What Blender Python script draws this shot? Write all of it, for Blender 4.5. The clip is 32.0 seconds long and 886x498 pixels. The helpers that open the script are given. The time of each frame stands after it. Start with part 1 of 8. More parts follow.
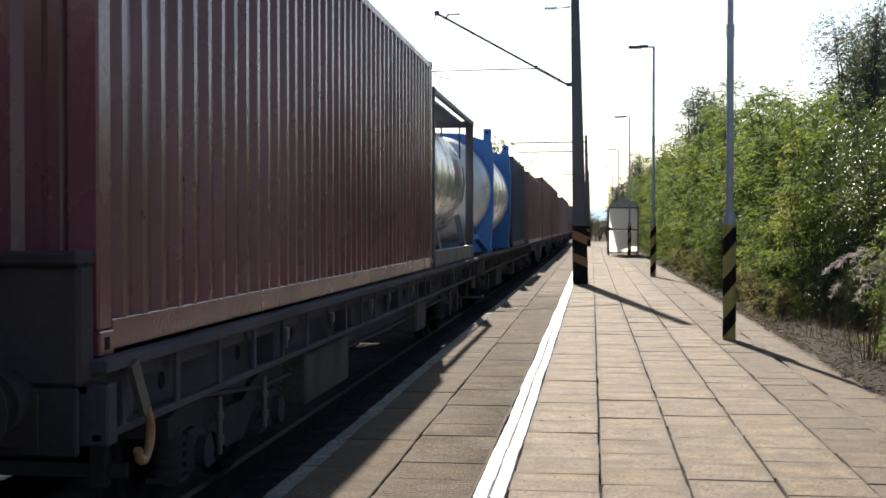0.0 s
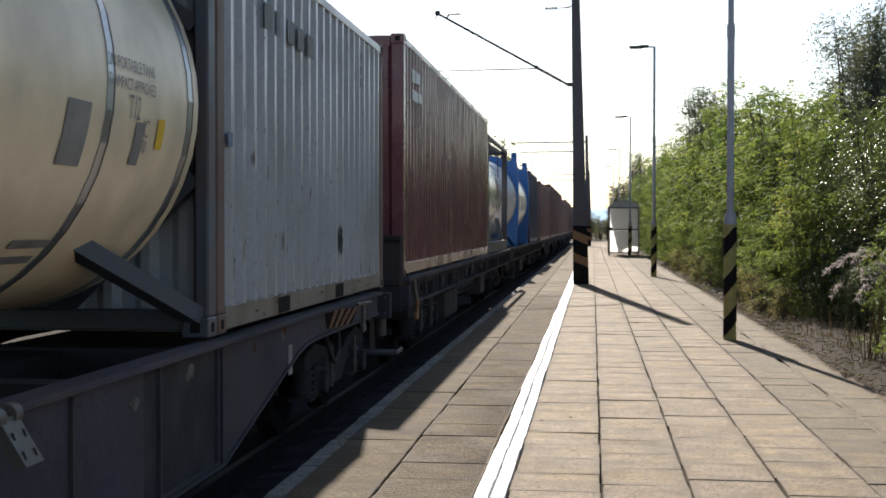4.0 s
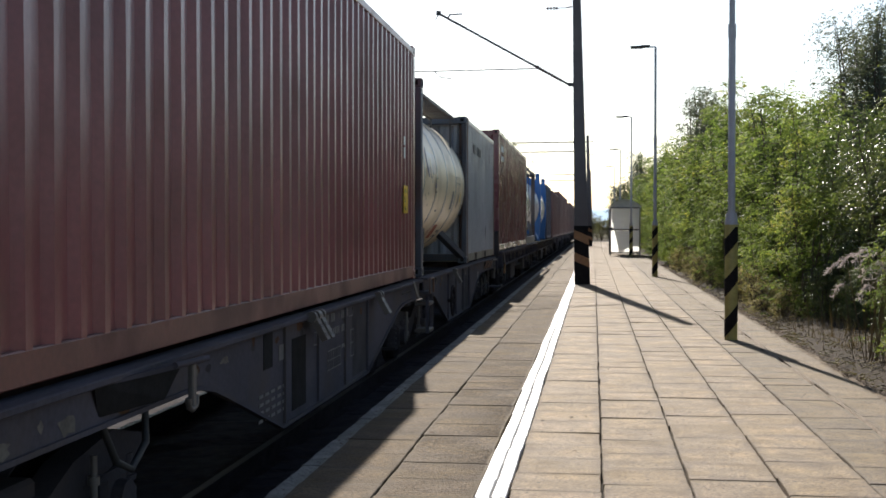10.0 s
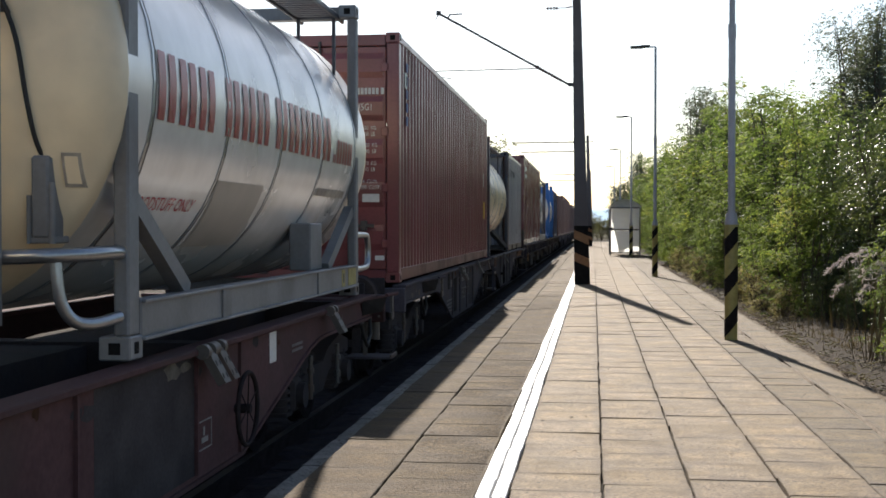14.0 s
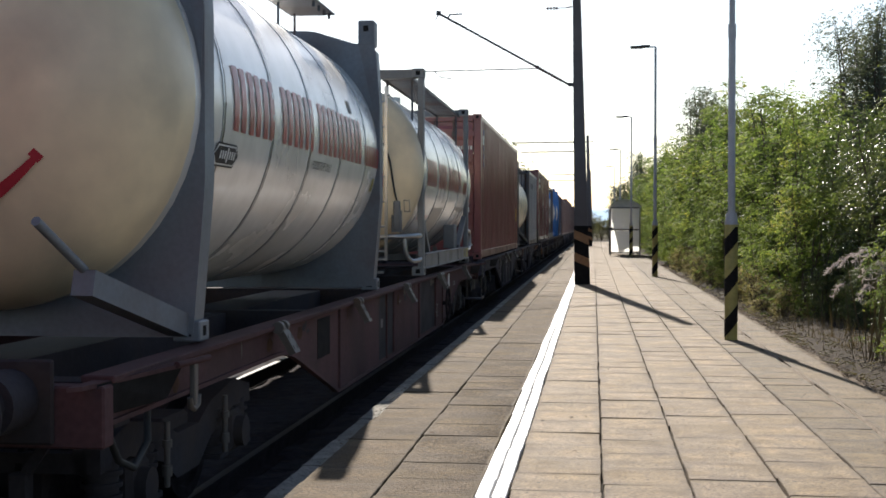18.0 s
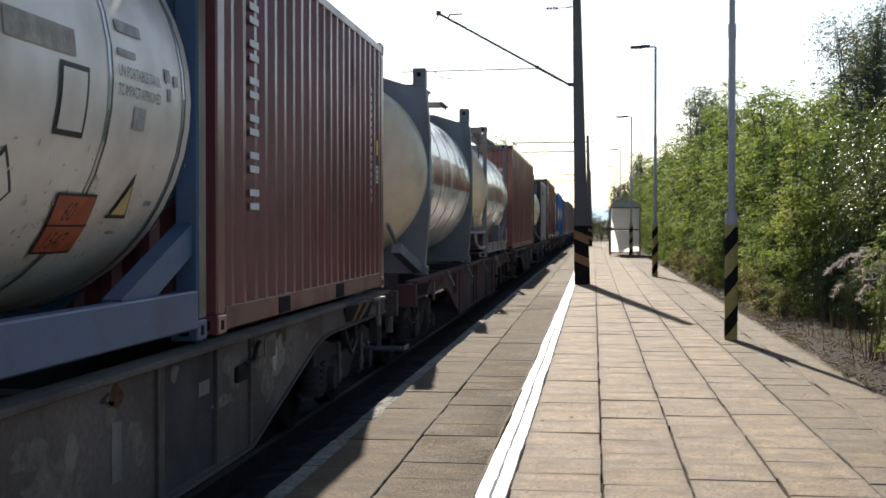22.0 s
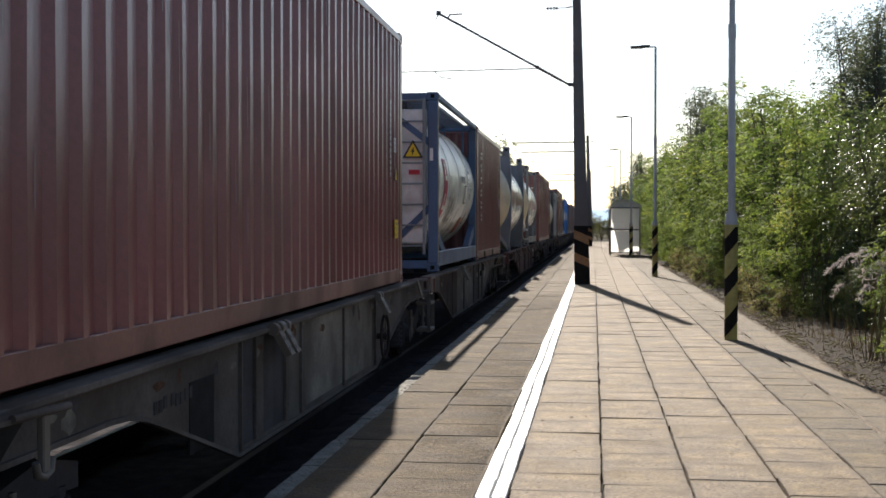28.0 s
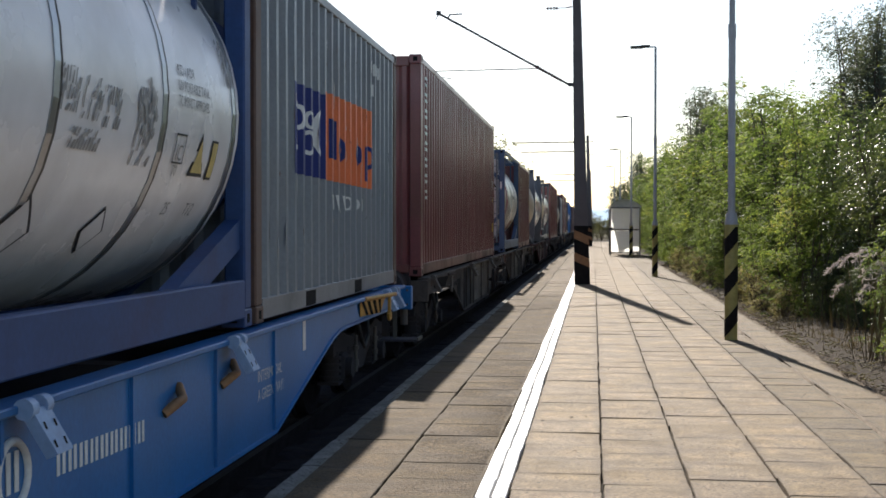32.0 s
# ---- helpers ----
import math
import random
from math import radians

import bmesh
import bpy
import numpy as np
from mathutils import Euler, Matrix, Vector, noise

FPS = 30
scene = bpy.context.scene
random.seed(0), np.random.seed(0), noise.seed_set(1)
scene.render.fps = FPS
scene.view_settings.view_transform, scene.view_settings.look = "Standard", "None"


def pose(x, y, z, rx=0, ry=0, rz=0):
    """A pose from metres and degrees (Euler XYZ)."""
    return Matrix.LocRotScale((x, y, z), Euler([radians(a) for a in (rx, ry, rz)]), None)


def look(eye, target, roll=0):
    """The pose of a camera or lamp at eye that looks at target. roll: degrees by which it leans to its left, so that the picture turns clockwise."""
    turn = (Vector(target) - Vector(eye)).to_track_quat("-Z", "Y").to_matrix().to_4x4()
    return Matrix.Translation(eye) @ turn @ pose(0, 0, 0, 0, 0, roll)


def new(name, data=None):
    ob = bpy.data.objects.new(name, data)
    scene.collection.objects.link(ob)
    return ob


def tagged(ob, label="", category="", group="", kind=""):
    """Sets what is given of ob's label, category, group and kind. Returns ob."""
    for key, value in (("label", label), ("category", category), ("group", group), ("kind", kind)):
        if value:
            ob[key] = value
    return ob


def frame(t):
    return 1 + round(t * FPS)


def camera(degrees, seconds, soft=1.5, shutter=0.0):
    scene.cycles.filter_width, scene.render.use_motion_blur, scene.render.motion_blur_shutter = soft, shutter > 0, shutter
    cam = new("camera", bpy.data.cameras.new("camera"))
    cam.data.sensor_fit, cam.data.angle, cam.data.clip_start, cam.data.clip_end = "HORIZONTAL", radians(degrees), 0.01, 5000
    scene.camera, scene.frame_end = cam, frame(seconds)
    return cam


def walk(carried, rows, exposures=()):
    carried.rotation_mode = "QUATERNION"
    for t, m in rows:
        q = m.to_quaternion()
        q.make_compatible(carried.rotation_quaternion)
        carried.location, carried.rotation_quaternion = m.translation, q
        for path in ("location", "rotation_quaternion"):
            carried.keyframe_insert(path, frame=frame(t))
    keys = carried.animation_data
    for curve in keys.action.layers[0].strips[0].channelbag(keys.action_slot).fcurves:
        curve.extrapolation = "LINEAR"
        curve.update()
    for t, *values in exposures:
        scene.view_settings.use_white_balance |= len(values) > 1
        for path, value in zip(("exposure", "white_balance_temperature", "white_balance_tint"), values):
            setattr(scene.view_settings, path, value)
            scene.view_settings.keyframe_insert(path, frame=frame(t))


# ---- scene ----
# the camera stands on the platform; it settles by a hair in the first seconds
cam = camera(38.41, 32.0, soft=1.7)
YAW = 6.763


def aim(turn):
    return pose(0, 0, 1.45, 88.968, 0, YAW + turn)


walk(cam, [(0.0, aim(-0.076)), (1.0, aim(-0.05)), (3.5, aim(-0.05)), (5.5, aim(-0.02)), (6.0, aim(0)), (32.0, aim(0))],
     exposures=[(0.0, 0.95), (32.0, 0.95)])

# late summer sun ahead of the camera, just left of the track's line
SUN_EL, SUN_AZ = radians(31.1), math.atan2(-0.142, 1.0)
world = bpy.data.worlds.new("sky")
scene.world = world
world.use_nodes = True
wn = world.node_tree
sky = wn.nodes.new("ShaderNodeTexSky")
sky.sky_type, sky.sun_disc, sky.sun_elevation, sky.sun_rotation = "NISHITA", False, SUN_EL, SUN_AZ
sky.air_density, sky.dust_density, sky.ozone_density = 0.95, 0.5, 1.0
wn.links.new(sky.outputs[0], wn.nodes["Background"].inputs[0])
wn.nodes["Background"].inputs[1].default_value = 0.074
sun_way = Vector((math.sin(SUN_AZ) * math.cos(SUN_EL), math.cos(SUN_AZ) * math.cos(SUN_EL), math.sin(SUN_EL)))
lamp = bpy.data.lights.new("sun", "SUN")
lamp.energy, lamp.angle, lamp.color = 4.85, radians(0.55), (1.0, 0.92, 0.82)
sun = new("sun", lamp)
sun.matrix_world = look(sun_way * 60, (0, 0, 0))
# ---- materials ----
def mat(name, c, rough=0.6, metal=0.0, var=0.2, scale=2.0, fine=45.0, bump=0.15, dirt=None, amount=0.35, rand=0.0, spec=0.5, stretch=None, pits=0.0, rim=0.0, grain=0.0):
    m = bpy.data.materials.new(name)
    m.use_nodes = True
    nt = m.node_tree
    b = nt.nodes["Principled BSDF"]
    b.inputs["Roughness"].default_value, b.inputs["Metallic"].default_value = rough, metal
    b.inputs["Specular IOR Level"].default_value = spec
    tc = nt.nodes.new("ShaderNodeTexCoord")
    src = tc.outputs["Object"]
    if stretch:
        mp = nt.nodes.new("ShaderNodeMapping")
        mp.inputs["Scale"].default_value = stretch
        nt.links.new(src, mp.inputs["Vector"])
        src = mp.outputs[0]
    if rand:
        oi = nt.nodes.new("ShaderNodeObjectInfo")
        off = nt.nodes.new("ShaderNodeVectorMath")
        off.operation = "MULTIPLY_ADD"
        comb = nt.nodes.new("ShaderNodeCombineXYZ")
        for k in range(3):
            nt.links.new(oi.outputs["Random"], comb.inputs[k])
        nt.links.new(comb.outputs[0], off.inputs[0])
        off.inputs[1].default_value = (37.0, 19.0, 53.0)
        nt.links.new(src, off.inputs[2])
        src = off.outputs[0]

    def noise_at(s, detail=5):
        n = nt.nodes.new("ShaderNodeTexNoise")
        n.inputs["Scale"].default_value, n.inputs["Detail"].default_value = s, detail
        nt.links.new(src, n.inputs["Vector"])
        return n.outputs["Fac"]

    def ramp(fac, a, z):
        r = nt.nodes.new("ShaderNodeMapRange")
        r.inputs["From Min"].default_value, r.inputs["From Max"].default_value = a, z
        nt.links.new(fac, r.inputs["Value"])
        return r.outputs[0]

    def mixed(fac, a, z, kind="MIX"):
        x = nt.nodes.new("ShaderNodeMix")
        x.data_type, x.blend_type = "RGBA", kind
        if isinstance(fac, float):
            x.inputs[0].default_value = fac
        else:
            nt.links.new(fac, x.inputs[0])
        for k, v in ((6, a), (7, z)):
            if isinstance(v, tuple):
                x.inputs[k].default_value = (*v, 1.0)
            else:
                nt.links.new(v, x.inputs[k])
        return x.outputs[2]

    lo, hi = tuple(v * (1 - var) for v in c), tuple(min(1, v * (1 + var)) for v in c)
    col = mixed(ramp(noise_at(scale), 0.3, 0.7), lo, hi)
    g = noise_at(fine, 4)
    col = mixed(ramp(g, 0.34, 0.66), col, mixed(grain, col, (0, 0, 0))) if grain else mixed(ramp(g, 0.25, 0.75), col, mixed(0.12 + var * 0.5, col, (0, 0, 0)))
    if pits:
        pd = nt.nodes.new("ShaderNodeMath")
        pd.operation = "MULTIPLY"
        nt.links.new(ramp(noise_at(42.0, 5), 0.58, 0.63), pd.inputs[0])
        pd.inputs[1].default_value = pits
        col = mixed(pd.outputs[0], col, mixed(0.85, col, (0.03, 0.025, 0.02)))
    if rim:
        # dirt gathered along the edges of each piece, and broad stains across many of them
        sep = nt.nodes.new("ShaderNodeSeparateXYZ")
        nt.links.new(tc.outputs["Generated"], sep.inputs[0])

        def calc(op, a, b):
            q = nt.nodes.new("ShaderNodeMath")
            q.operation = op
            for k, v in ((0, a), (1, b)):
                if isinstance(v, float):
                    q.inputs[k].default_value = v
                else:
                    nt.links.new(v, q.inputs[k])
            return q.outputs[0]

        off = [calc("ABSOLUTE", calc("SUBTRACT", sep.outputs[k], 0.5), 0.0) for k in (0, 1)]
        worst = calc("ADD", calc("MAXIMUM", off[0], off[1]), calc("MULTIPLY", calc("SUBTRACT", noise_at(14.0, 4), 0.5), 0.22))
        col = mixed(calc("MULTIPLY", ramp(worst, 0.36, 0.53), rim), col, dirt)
        geo = nt.nodes.new("ShaderNodeNewGeometry")
        big = nt.nodes.new("ShaderNodeTexNoise")
        big.inputs["Scale"].default_value, big.inputs["Detail"].default_value = 0.9, 5
        nt.links.new(geo.outputs["Position"], big.inputs["Vector"])
        col = mixed(calc("MULTIPLY", ramp(big.outputs["Fac"], 0.42, 0.66), 0.5), col, mixed(0.5, col, dirt))
        # straw-coloured patches
        straw = nt.nodes.new("ShaderNodeTexNoise")
        straw.inputs["Scale"].default_value, straw.inputs["Detail"].default_value = 2.1, 6
        nt.links.new(geo.outputs["Position"], straw.inputs["Vector"])
        col = mixed(ramp(straw.outputs["Fac"], 0.40, 0.64), col, mixed(1.0, col, (1.11, 1.05, 0.82), "MULTIPLY"))
    if dirt:
        d = nt.nodes.new("ShaderNodeMath")
        d.operation = "MULTIPLY"
        nt.links.new(ramp(noise_at(scale * 1.7, 8), 0.48, 0.72), d.inputs[0])
        d.inputs[1].default_value = amount
        col = mixed(d.outputs[0], col, dirt)
        rr = nt.nodes.new("ShaderNodeMapRange")
        rr.inputs["To Min"].default_value, rr.inputs["To Max"].default_value = rough, min(1, rough + 0.3)
        nt.links.new(d.outputs[0], rr.inputs["Value"])
        nt.links.new(rr.outputs[0], b.inputs["Roughness"])
    if rand:
        hs = nt.nodes.new("ShaderNodeHueSaturation")
        rv = nt.nodes.new("ShaderNodeMapRange")
        rv.inputs["To Min"].default_value, rv.inputs["To Max"].default_value = 1 - rand, 1 + rand
        nt.links.new(oi.outputs["Random"], rv.inputs["Value"])
        nt.links.new(rv.outputs[0], hs.inputs["Value"])
        nt.links.new(col, hs.inputs["Color"])
        col = hs.outputs[0]
    nt.links.new(col, b.inputs["Base Color"])
    if bump:
        bp = nt.nodes.new("ShaderNodeBump")
        bp.inputs["Strength"].default_value, bp.inputs["Distance"].default_value = bump, 0.01
        nt.links.new(g, bp.inputs["Height"])
        nt.links.new(bp.outputs[0], b.inputs["Normal"])
    return m


def leaf_mat(name, c, c2, rough=0.45, trans=0.5, c3=None, spec=0.5, patch=0.9):
    """Leaf: diffuse and translucent, colour varied leaf by leaf and from bough to bough."""
    m = bpy.data.materials.new(name)
    m.use_nodes = True
    nt = m.node_tree
    b = nt.nodes["Principled BSDF"]
    b.inputs["Specular IOR Level"].default_value = spec
    geo = nt.nodes.new("ShaderNodeNewGeometry")
    cr = nt.nodes.new("ShaderNodeValToRGB")
    cr.color_ramp.elements[0].color, cr.color_ramp.elements[1].color = (*c, 1), (*(c3 or c2), 1)
    cr.color_ramp.elements[0].position = 0.12
    e = cr.color_ramp.elements.new(0.72)
    e.color = (*c2, 1)
    e = cr.color_ramp.elements.new(0.45)
    e.color = (*[(p * 0.55 + q * 0.45) for p, q in zip(c, c2)], 1)
    nz = nt.nodes.new("ShaderNodeTexNoise")
    nz.inputs["Scale"].default_value, nz.inputs["Detail"].default_value = patch, 3
    nt.links.new(geo.outputs["Position"], nz.inputs["Vector"])
    spread = nt.nodes.new("ShaderNodeMapRange")
    spread.inputs["From Min"].default_value, spread.inputs["From Max"].default_value = 0.32, 0.68
    nt.links.new(nz.outputs["Fac"], spread.inputs["Value"])
    both = nt.nodes.new("ShaderNodeMix")
    both.inputs[0].default_value = 0.6
    nt.links.new(geo.outputs["Random Per Island"], both.inputs[2])
    nt.links.new(spread.outputs[0], both.inputs[3])
    nt.links.new(both.outputs[0], cr.inputs[0])
    nt.links.new(cr.outputs[0], b.inputs["Base Color"])
    b.inputs["Roughness"].default_value = rough
    t = nt.nodes.new("ShaderNodeBsdfTranslucent")
    bright = nt.nodes.new("ShaderNodeMix")
    bright.data_type, bright.blend_type = "RGBA", "MULTIPLY"
    bright.inputs[0].default_value = 1.0
    bright.inputs[7].default_value = (1.3, 1.25, 0.75, 1) if c[1] > c[2] * 1.15 else (1, 1, 1, 1)
    nt.links.new(cr.outputs[0], bright.inputs[6])
    nt.links.new(bright.outputs[2], t.inputs["Color"])
    mx = nt.nodes.new("ShaderNodeMixShader")
    mx.inputs[0].default_value = trans
    nt.links.new(b.outputs[0], mx.inputs[1])
    nt.links.new(t.outputs[0], mx.inputs[2])
    nt.links.new(mx.outputs[0], nt.nodes["Material Output"].inputs[0])
    return m


RUST, DUST = (0.10, 0.045, 0.02), (0.22, 0.18, 0.14)
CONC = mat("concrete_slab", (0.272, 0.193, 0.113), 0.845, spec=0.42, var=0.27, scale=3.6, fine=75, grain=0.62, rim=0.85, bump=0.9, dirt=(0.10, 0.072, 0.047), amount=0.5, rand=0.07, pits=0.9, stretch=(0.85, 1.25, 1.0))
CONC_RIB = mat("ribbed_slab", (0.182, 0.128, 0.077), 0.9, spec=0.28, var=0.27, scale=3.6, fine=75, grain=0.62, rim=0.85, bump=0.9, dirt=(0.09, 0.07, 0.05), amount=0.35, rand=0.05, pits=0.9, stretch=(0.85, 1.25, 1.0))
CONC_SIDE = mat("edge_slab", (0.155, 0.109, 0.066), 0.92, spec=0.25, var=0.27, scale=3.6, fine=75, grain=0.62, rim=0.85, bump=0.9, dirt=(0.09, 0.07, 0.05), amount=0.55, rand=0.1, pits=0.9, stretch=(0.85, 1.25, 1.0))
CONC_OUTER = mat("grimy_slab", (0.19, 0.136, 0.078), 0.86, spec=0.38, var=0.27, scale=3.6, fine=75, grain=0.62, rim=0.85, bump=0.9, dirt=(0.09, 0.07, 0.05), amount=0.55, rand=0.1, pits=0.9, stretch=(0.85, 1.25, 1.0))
KERB = mat("platform_kerb", (0.27, 0.255, 0.225), 0.95, spec=0.2, var=0.3, scale=5, fine=70, bump=0.8, dirt=(0.15, 0.145, 0.12), amount=0.8, rand=0.12, pits=0.8)
WHITE_LINE = mat("line_paint", (0.86, 0.86, 0.86), 0.6, var=0.06, scale=6, fine=80, bump=0.2, dirt=(0.45, 0.42, 0.38), amount=0.35)
MORTAR = mat("pale_mortar", (0.21, 0.165, 0.12), 0.95, spec=0.2, var=0.25, scale=9, fine=90, bump=0.8, dirt=(0.2, 0.16, 0.12), amount=0.8)
SOIL = mat("joint_soil", (0.05, 0.041, 0.033), 0.95, spec=0.1, var=0.3, scale=8, fine=60, bump=0.5)
GROUND = mat("ground_earth", (0.042, 0.031, 0.022), 0.95, spec=0.08, var=0.45, scale=3.5, fine=30, bump=1.0, dirt=(0.06, 0.045, 0.032), amount=0.8)
EDGE_DIRT = mat("edge_dirt", (0.165, 0.122, 0.08), 0.95, spec=0.15, var=0.4, scale=6, fine=60, bump=1.0, dirt=(0.07, 0.055, 0.04), amount=1.0, pits=0.9)
# ballast, sleeper and rail colours set near black: under-train shade is in them
BALLAST = mat("shaded_ballast_stone", (0.046, 0.041, 0.046), 0.95, spec=0.04, var=0.4, scale=6, fine=25, bump=1.0, dirt=(0.07, 0.05, 0.04), amount=0.6)
RAIL = mat("rail_steel", (0.032, 0.026, 0.027), 0.9, spec=0.05, metal=0.0, var=0.3, scale=5)
RAIL_TOP = mat("rail_head", (0.05, 0.048, 0.05), 0.6, metal=0.3, spec=0.2, var=0.1, bump=0.0)
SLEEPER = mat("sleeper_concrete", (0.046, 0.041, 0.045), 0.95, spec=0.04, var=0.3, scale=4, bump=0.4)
MAST = mat("mast_concrete", (0.13, 0.115, 0.115), 0.85, var=0.15, scale=2.5, fine=60, bump=0.3)
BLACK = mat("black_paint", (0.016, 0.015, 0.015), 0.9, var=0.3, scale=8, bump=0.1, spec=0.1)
AMBER = mat("amber_paint", (0.30, 0.15, 0.06), 0.6, var=0.25, scale=8, bump=0.1)
YELLOW = mat("yellow_paint", (0.36, 0.31, 0.10), 0.55, var=0.2, scale=8, bump=0.1)
GALV = mat("galvanised_steel", (0.40, 0.39, 0.415), 0.5, metal=0.2, var=0.12, scale=6, fine=50, bump=0.05)
DARK_STEEL = mat("dark_steel", (0.05, 0.05, 0.052), 0.5, metal=0.5, var=0.25, scale=5, bump=0.1)
PORCELAIN = mat("insulator_brown", (0.06, 0.03, 0.02), 0.25, var=0.15, bump=0.0)
PANEL = leaf_mat("shelter_panel", (0.90, 0.90, 0.88), (0.92, 0.92, 0.90), rough=0.3, trans=0.86)
SHELTER_FRAME = mat("shelter_frame", (0.16, 0.15, 0.14), 0.5, metal=0.3, var=0.15, bump=0.1)
ROOFING = mat("shelter_roof", (0.55, 0.53, 0.45), 0.6, var=0.15, scale=3)
BARK = mat("bark", (0.09, 0.07, 0.05), 0.95, var=0.4, scale=6, fine=40, bump=0.8)
LEAF_ACACIA = leaf_mat("acacia_leaf", (0.044, 0.076, 0.027), (0.165, 0.222, 0.068), rough=0.6, trans=0.62, c3=(0.31, 0.29, 0.09), spec=0.2)
LEAF_PALE = leaf_mat("pale_glossy_leaf", (0.03, 0.052, 0.022), (0.14, 0.17, 0.065), rough=0.4, trans=0.42, spec=0.36)
LEAF_DARK = leaf_mat("blue_green_leaf", (0.042, 0.06, 0.05), (0.105, 0.125, 0.095), rough=0.5, trans=0.42, spec=0.4)
LEAF_DRY = leaf_mat("dry_weed_leaf", (0.10, 0.09, 0.045), (0.30, 0.27, 0.15), rough=0.8, trans=0.4)
# distance haze put into the colour: far leaves paler and greyer than near ones
LEAF_HAZED = leaf_mat("haze_pale_leaf", (0.11, 0.125, 0.085), (0.19, 0.19, 0.12), rough=0.7, trans=0.4)
GRASS = leaf_mat("dry_grass", (0.05, 0.045, 0.02), (0.17, 0.125, 0.07), rough=0.9, trans=0.15)
PLUME = leaf_mat("reed_plume", (0.30, 0.25, 0.235), (0.52, 0.46, 0.43), rough=0.9, trans=0.4)
LITTER = leaf_mat("leaf_litter", (0.022, 0.015, 0.010), (0.16, 0.105, 0.062), rough=0.95, trans=0.1)
# haze is painted: the hills are pale blue and glow by themselves
HILL = mat("hazy_hill", (0.30, 0.42, 0.55), 1.0, var=0.05, scale=0.01, fine=0.1, bump=0.0, spec=0.0)
HILL.node_tree.nodes["Principled BSDF"].inputs["Emission Color"].default_value = (0.55, 0.68, 0.80, 1)
HILL.node_tree.nodes["Principled BSDF"].inputs["Emission Strength"].default_value = 0.52


def paint(name, c, rough=0.5, amount=0.4, dirt=RUST, var=0.16, rand=0.06, spec=0.5):
    return mat(name, c, rough, var=var, scale=0.9, fine=30, bump=0.08, dirt=dirt, amount=amount, rand=rand, spec=spec)


RED = paint("red_oxide_paint", (0.207, 0.059, 0.064), 0.3, spec=0.6)
RED_RAIL = paint("rust_worn_red_rail", (0.15, 0.047, 0.036), 0.5, amount=0.8, dirt=(0.075, 0.034, 0.02), var=0.3)
RED2 = paint("brown_red_paint", (0.155, 0.051, 0.062), 0.25)
RED3 = paint("faded_red_paint", (0.185, 0.05, 0.06), 0.3, spec=0.65)
GREY_BOX = paint("grey_white_paint", (0.40, 0.405, 0.43), 0.31, amount=0.5, dirt=(0.27, 0.225, 0.18))
GREEN_BOX = paint("grey_green_paint", (0.20, 0.222, 0.248), 0.42, amount=0.35, dirt=(0.24, 0.22, 0.2))
NAVY = paint("navy_paint", (0.035, 0.05, 0.10), 0.5)
# brown paint lightened so the far containers carry the haze in their colour
BROWN_HAZED = paint("haze_pale_brown", (0.23, 0.125, 0.115), 0.5)
TAN_RAIL = paint("rusty_tan_rail", (0.175, 0.155, 0.118), 0.6, amount=0.7)
POST_BROWN = paint("weathered_brown_post", (0.13, 0.075, 0.055), 0.6, amount=0.7)
CREAM = mat("cream_tank_skin", (0.79, 0.65, 0.44), 0.36, var=0.08, scale=0.8, fine=5, bump=0.03, dirt=(0.30, 0.25, 0.18), amount=0.5)
OFFWHITE = mat("offwhite_tank_skin", (0.755, 0.68, 0.60), 0.33, var=0.08, scale=0.9, fine=5, bump=0.03, dirt=(0.42, 0.33, 0.245), amount=0.6)
END_WHITE = mat("stained_white_cover", (0.68, 0.64, 0.62), 0.4, var=0.14, scale=1.6, fine=14, bump=0.04, dirt=(0.33, 0.27, 0.22), amount=0.6)
OLD_STAIN = mat("pale_stain", (0.46, 0.415, 0.37), 0.7, var=0.25, scale=9, fine=40, bump=0.0)
STAIN = mat("dull_stain", (0.38, 0.33, 0.27), 0.7, var=0.3, scale=9, fine=40, bump=0.0)
PEARL = mat("pearl_tank_skin", (0.85, 0.825, 0.79), 0.22, metal=0.15, var=0.06, scale=0.8, fine=5, bump=0.03, dirt=(0.32, 0.28, 0.23), amount=0.4)
WHITE_SKIN = mat("white_tank_skin", (0.83, 0.805, 0.80), 0.26, var=0.06, scale=0.8, fine=5, bump=0.03, dirt=(0.40, 0.34, 0.28), amount=0.4)
STEEL_SKIN = mat("steel_tank_skin", (0.55, 0.55, 0.55), 0.24, metal=0.55, var=0.08, scale=1.2, bump=0.03, dirt=(0.2, 0.18, 0.16), amount=0.4)
END_TAN = mat("tan_end_skin", (0.42, 0.30, 0.22), 0.5, var=0.12, scale=1.5, fine=30, bump=0.05, dirt=(0.2, 0.14, 0.1), amount=0.4)
BAND = mat("tank_band", (0.36, 0.37, 0.39), 0.28, metal=0.75, var=0.1, bump=0.0)
SEAM = mat("tank_seam", (0.08, 0.07, 0.06), 0.7, var=0.2, bump=0.0)
FRAME_GREY = paint("frame_grey_paint", (0.16, 0.18, 0.21), 0.5, amount=0.4)
FRAME_DARK = paint("frame_dark_paint", (0.055, 0.065, 0.085), 0.5, amount=0.6)
FRAME_SILVER = paint("frame_light_grey_paint", (0.20, 0.205, 0.215), 0.5, amount=0.55, dirt=(0.1, 0.085, 0.07))
FRAME_BLUE = paint("frame_blue_paint", (0.05, 0.098, 0.19), 0.5, amount=0.3)
FRAME_INDIGO = paint("frame_indigo_paint", (0.030, 0.072, 0.20), 0.55, amount=0.3, spec=0.3)
BRIGHT_BLUE = paint("bright_blue_paint", (0.02, 0.17, 0.52), 0.4, amount=0.2)
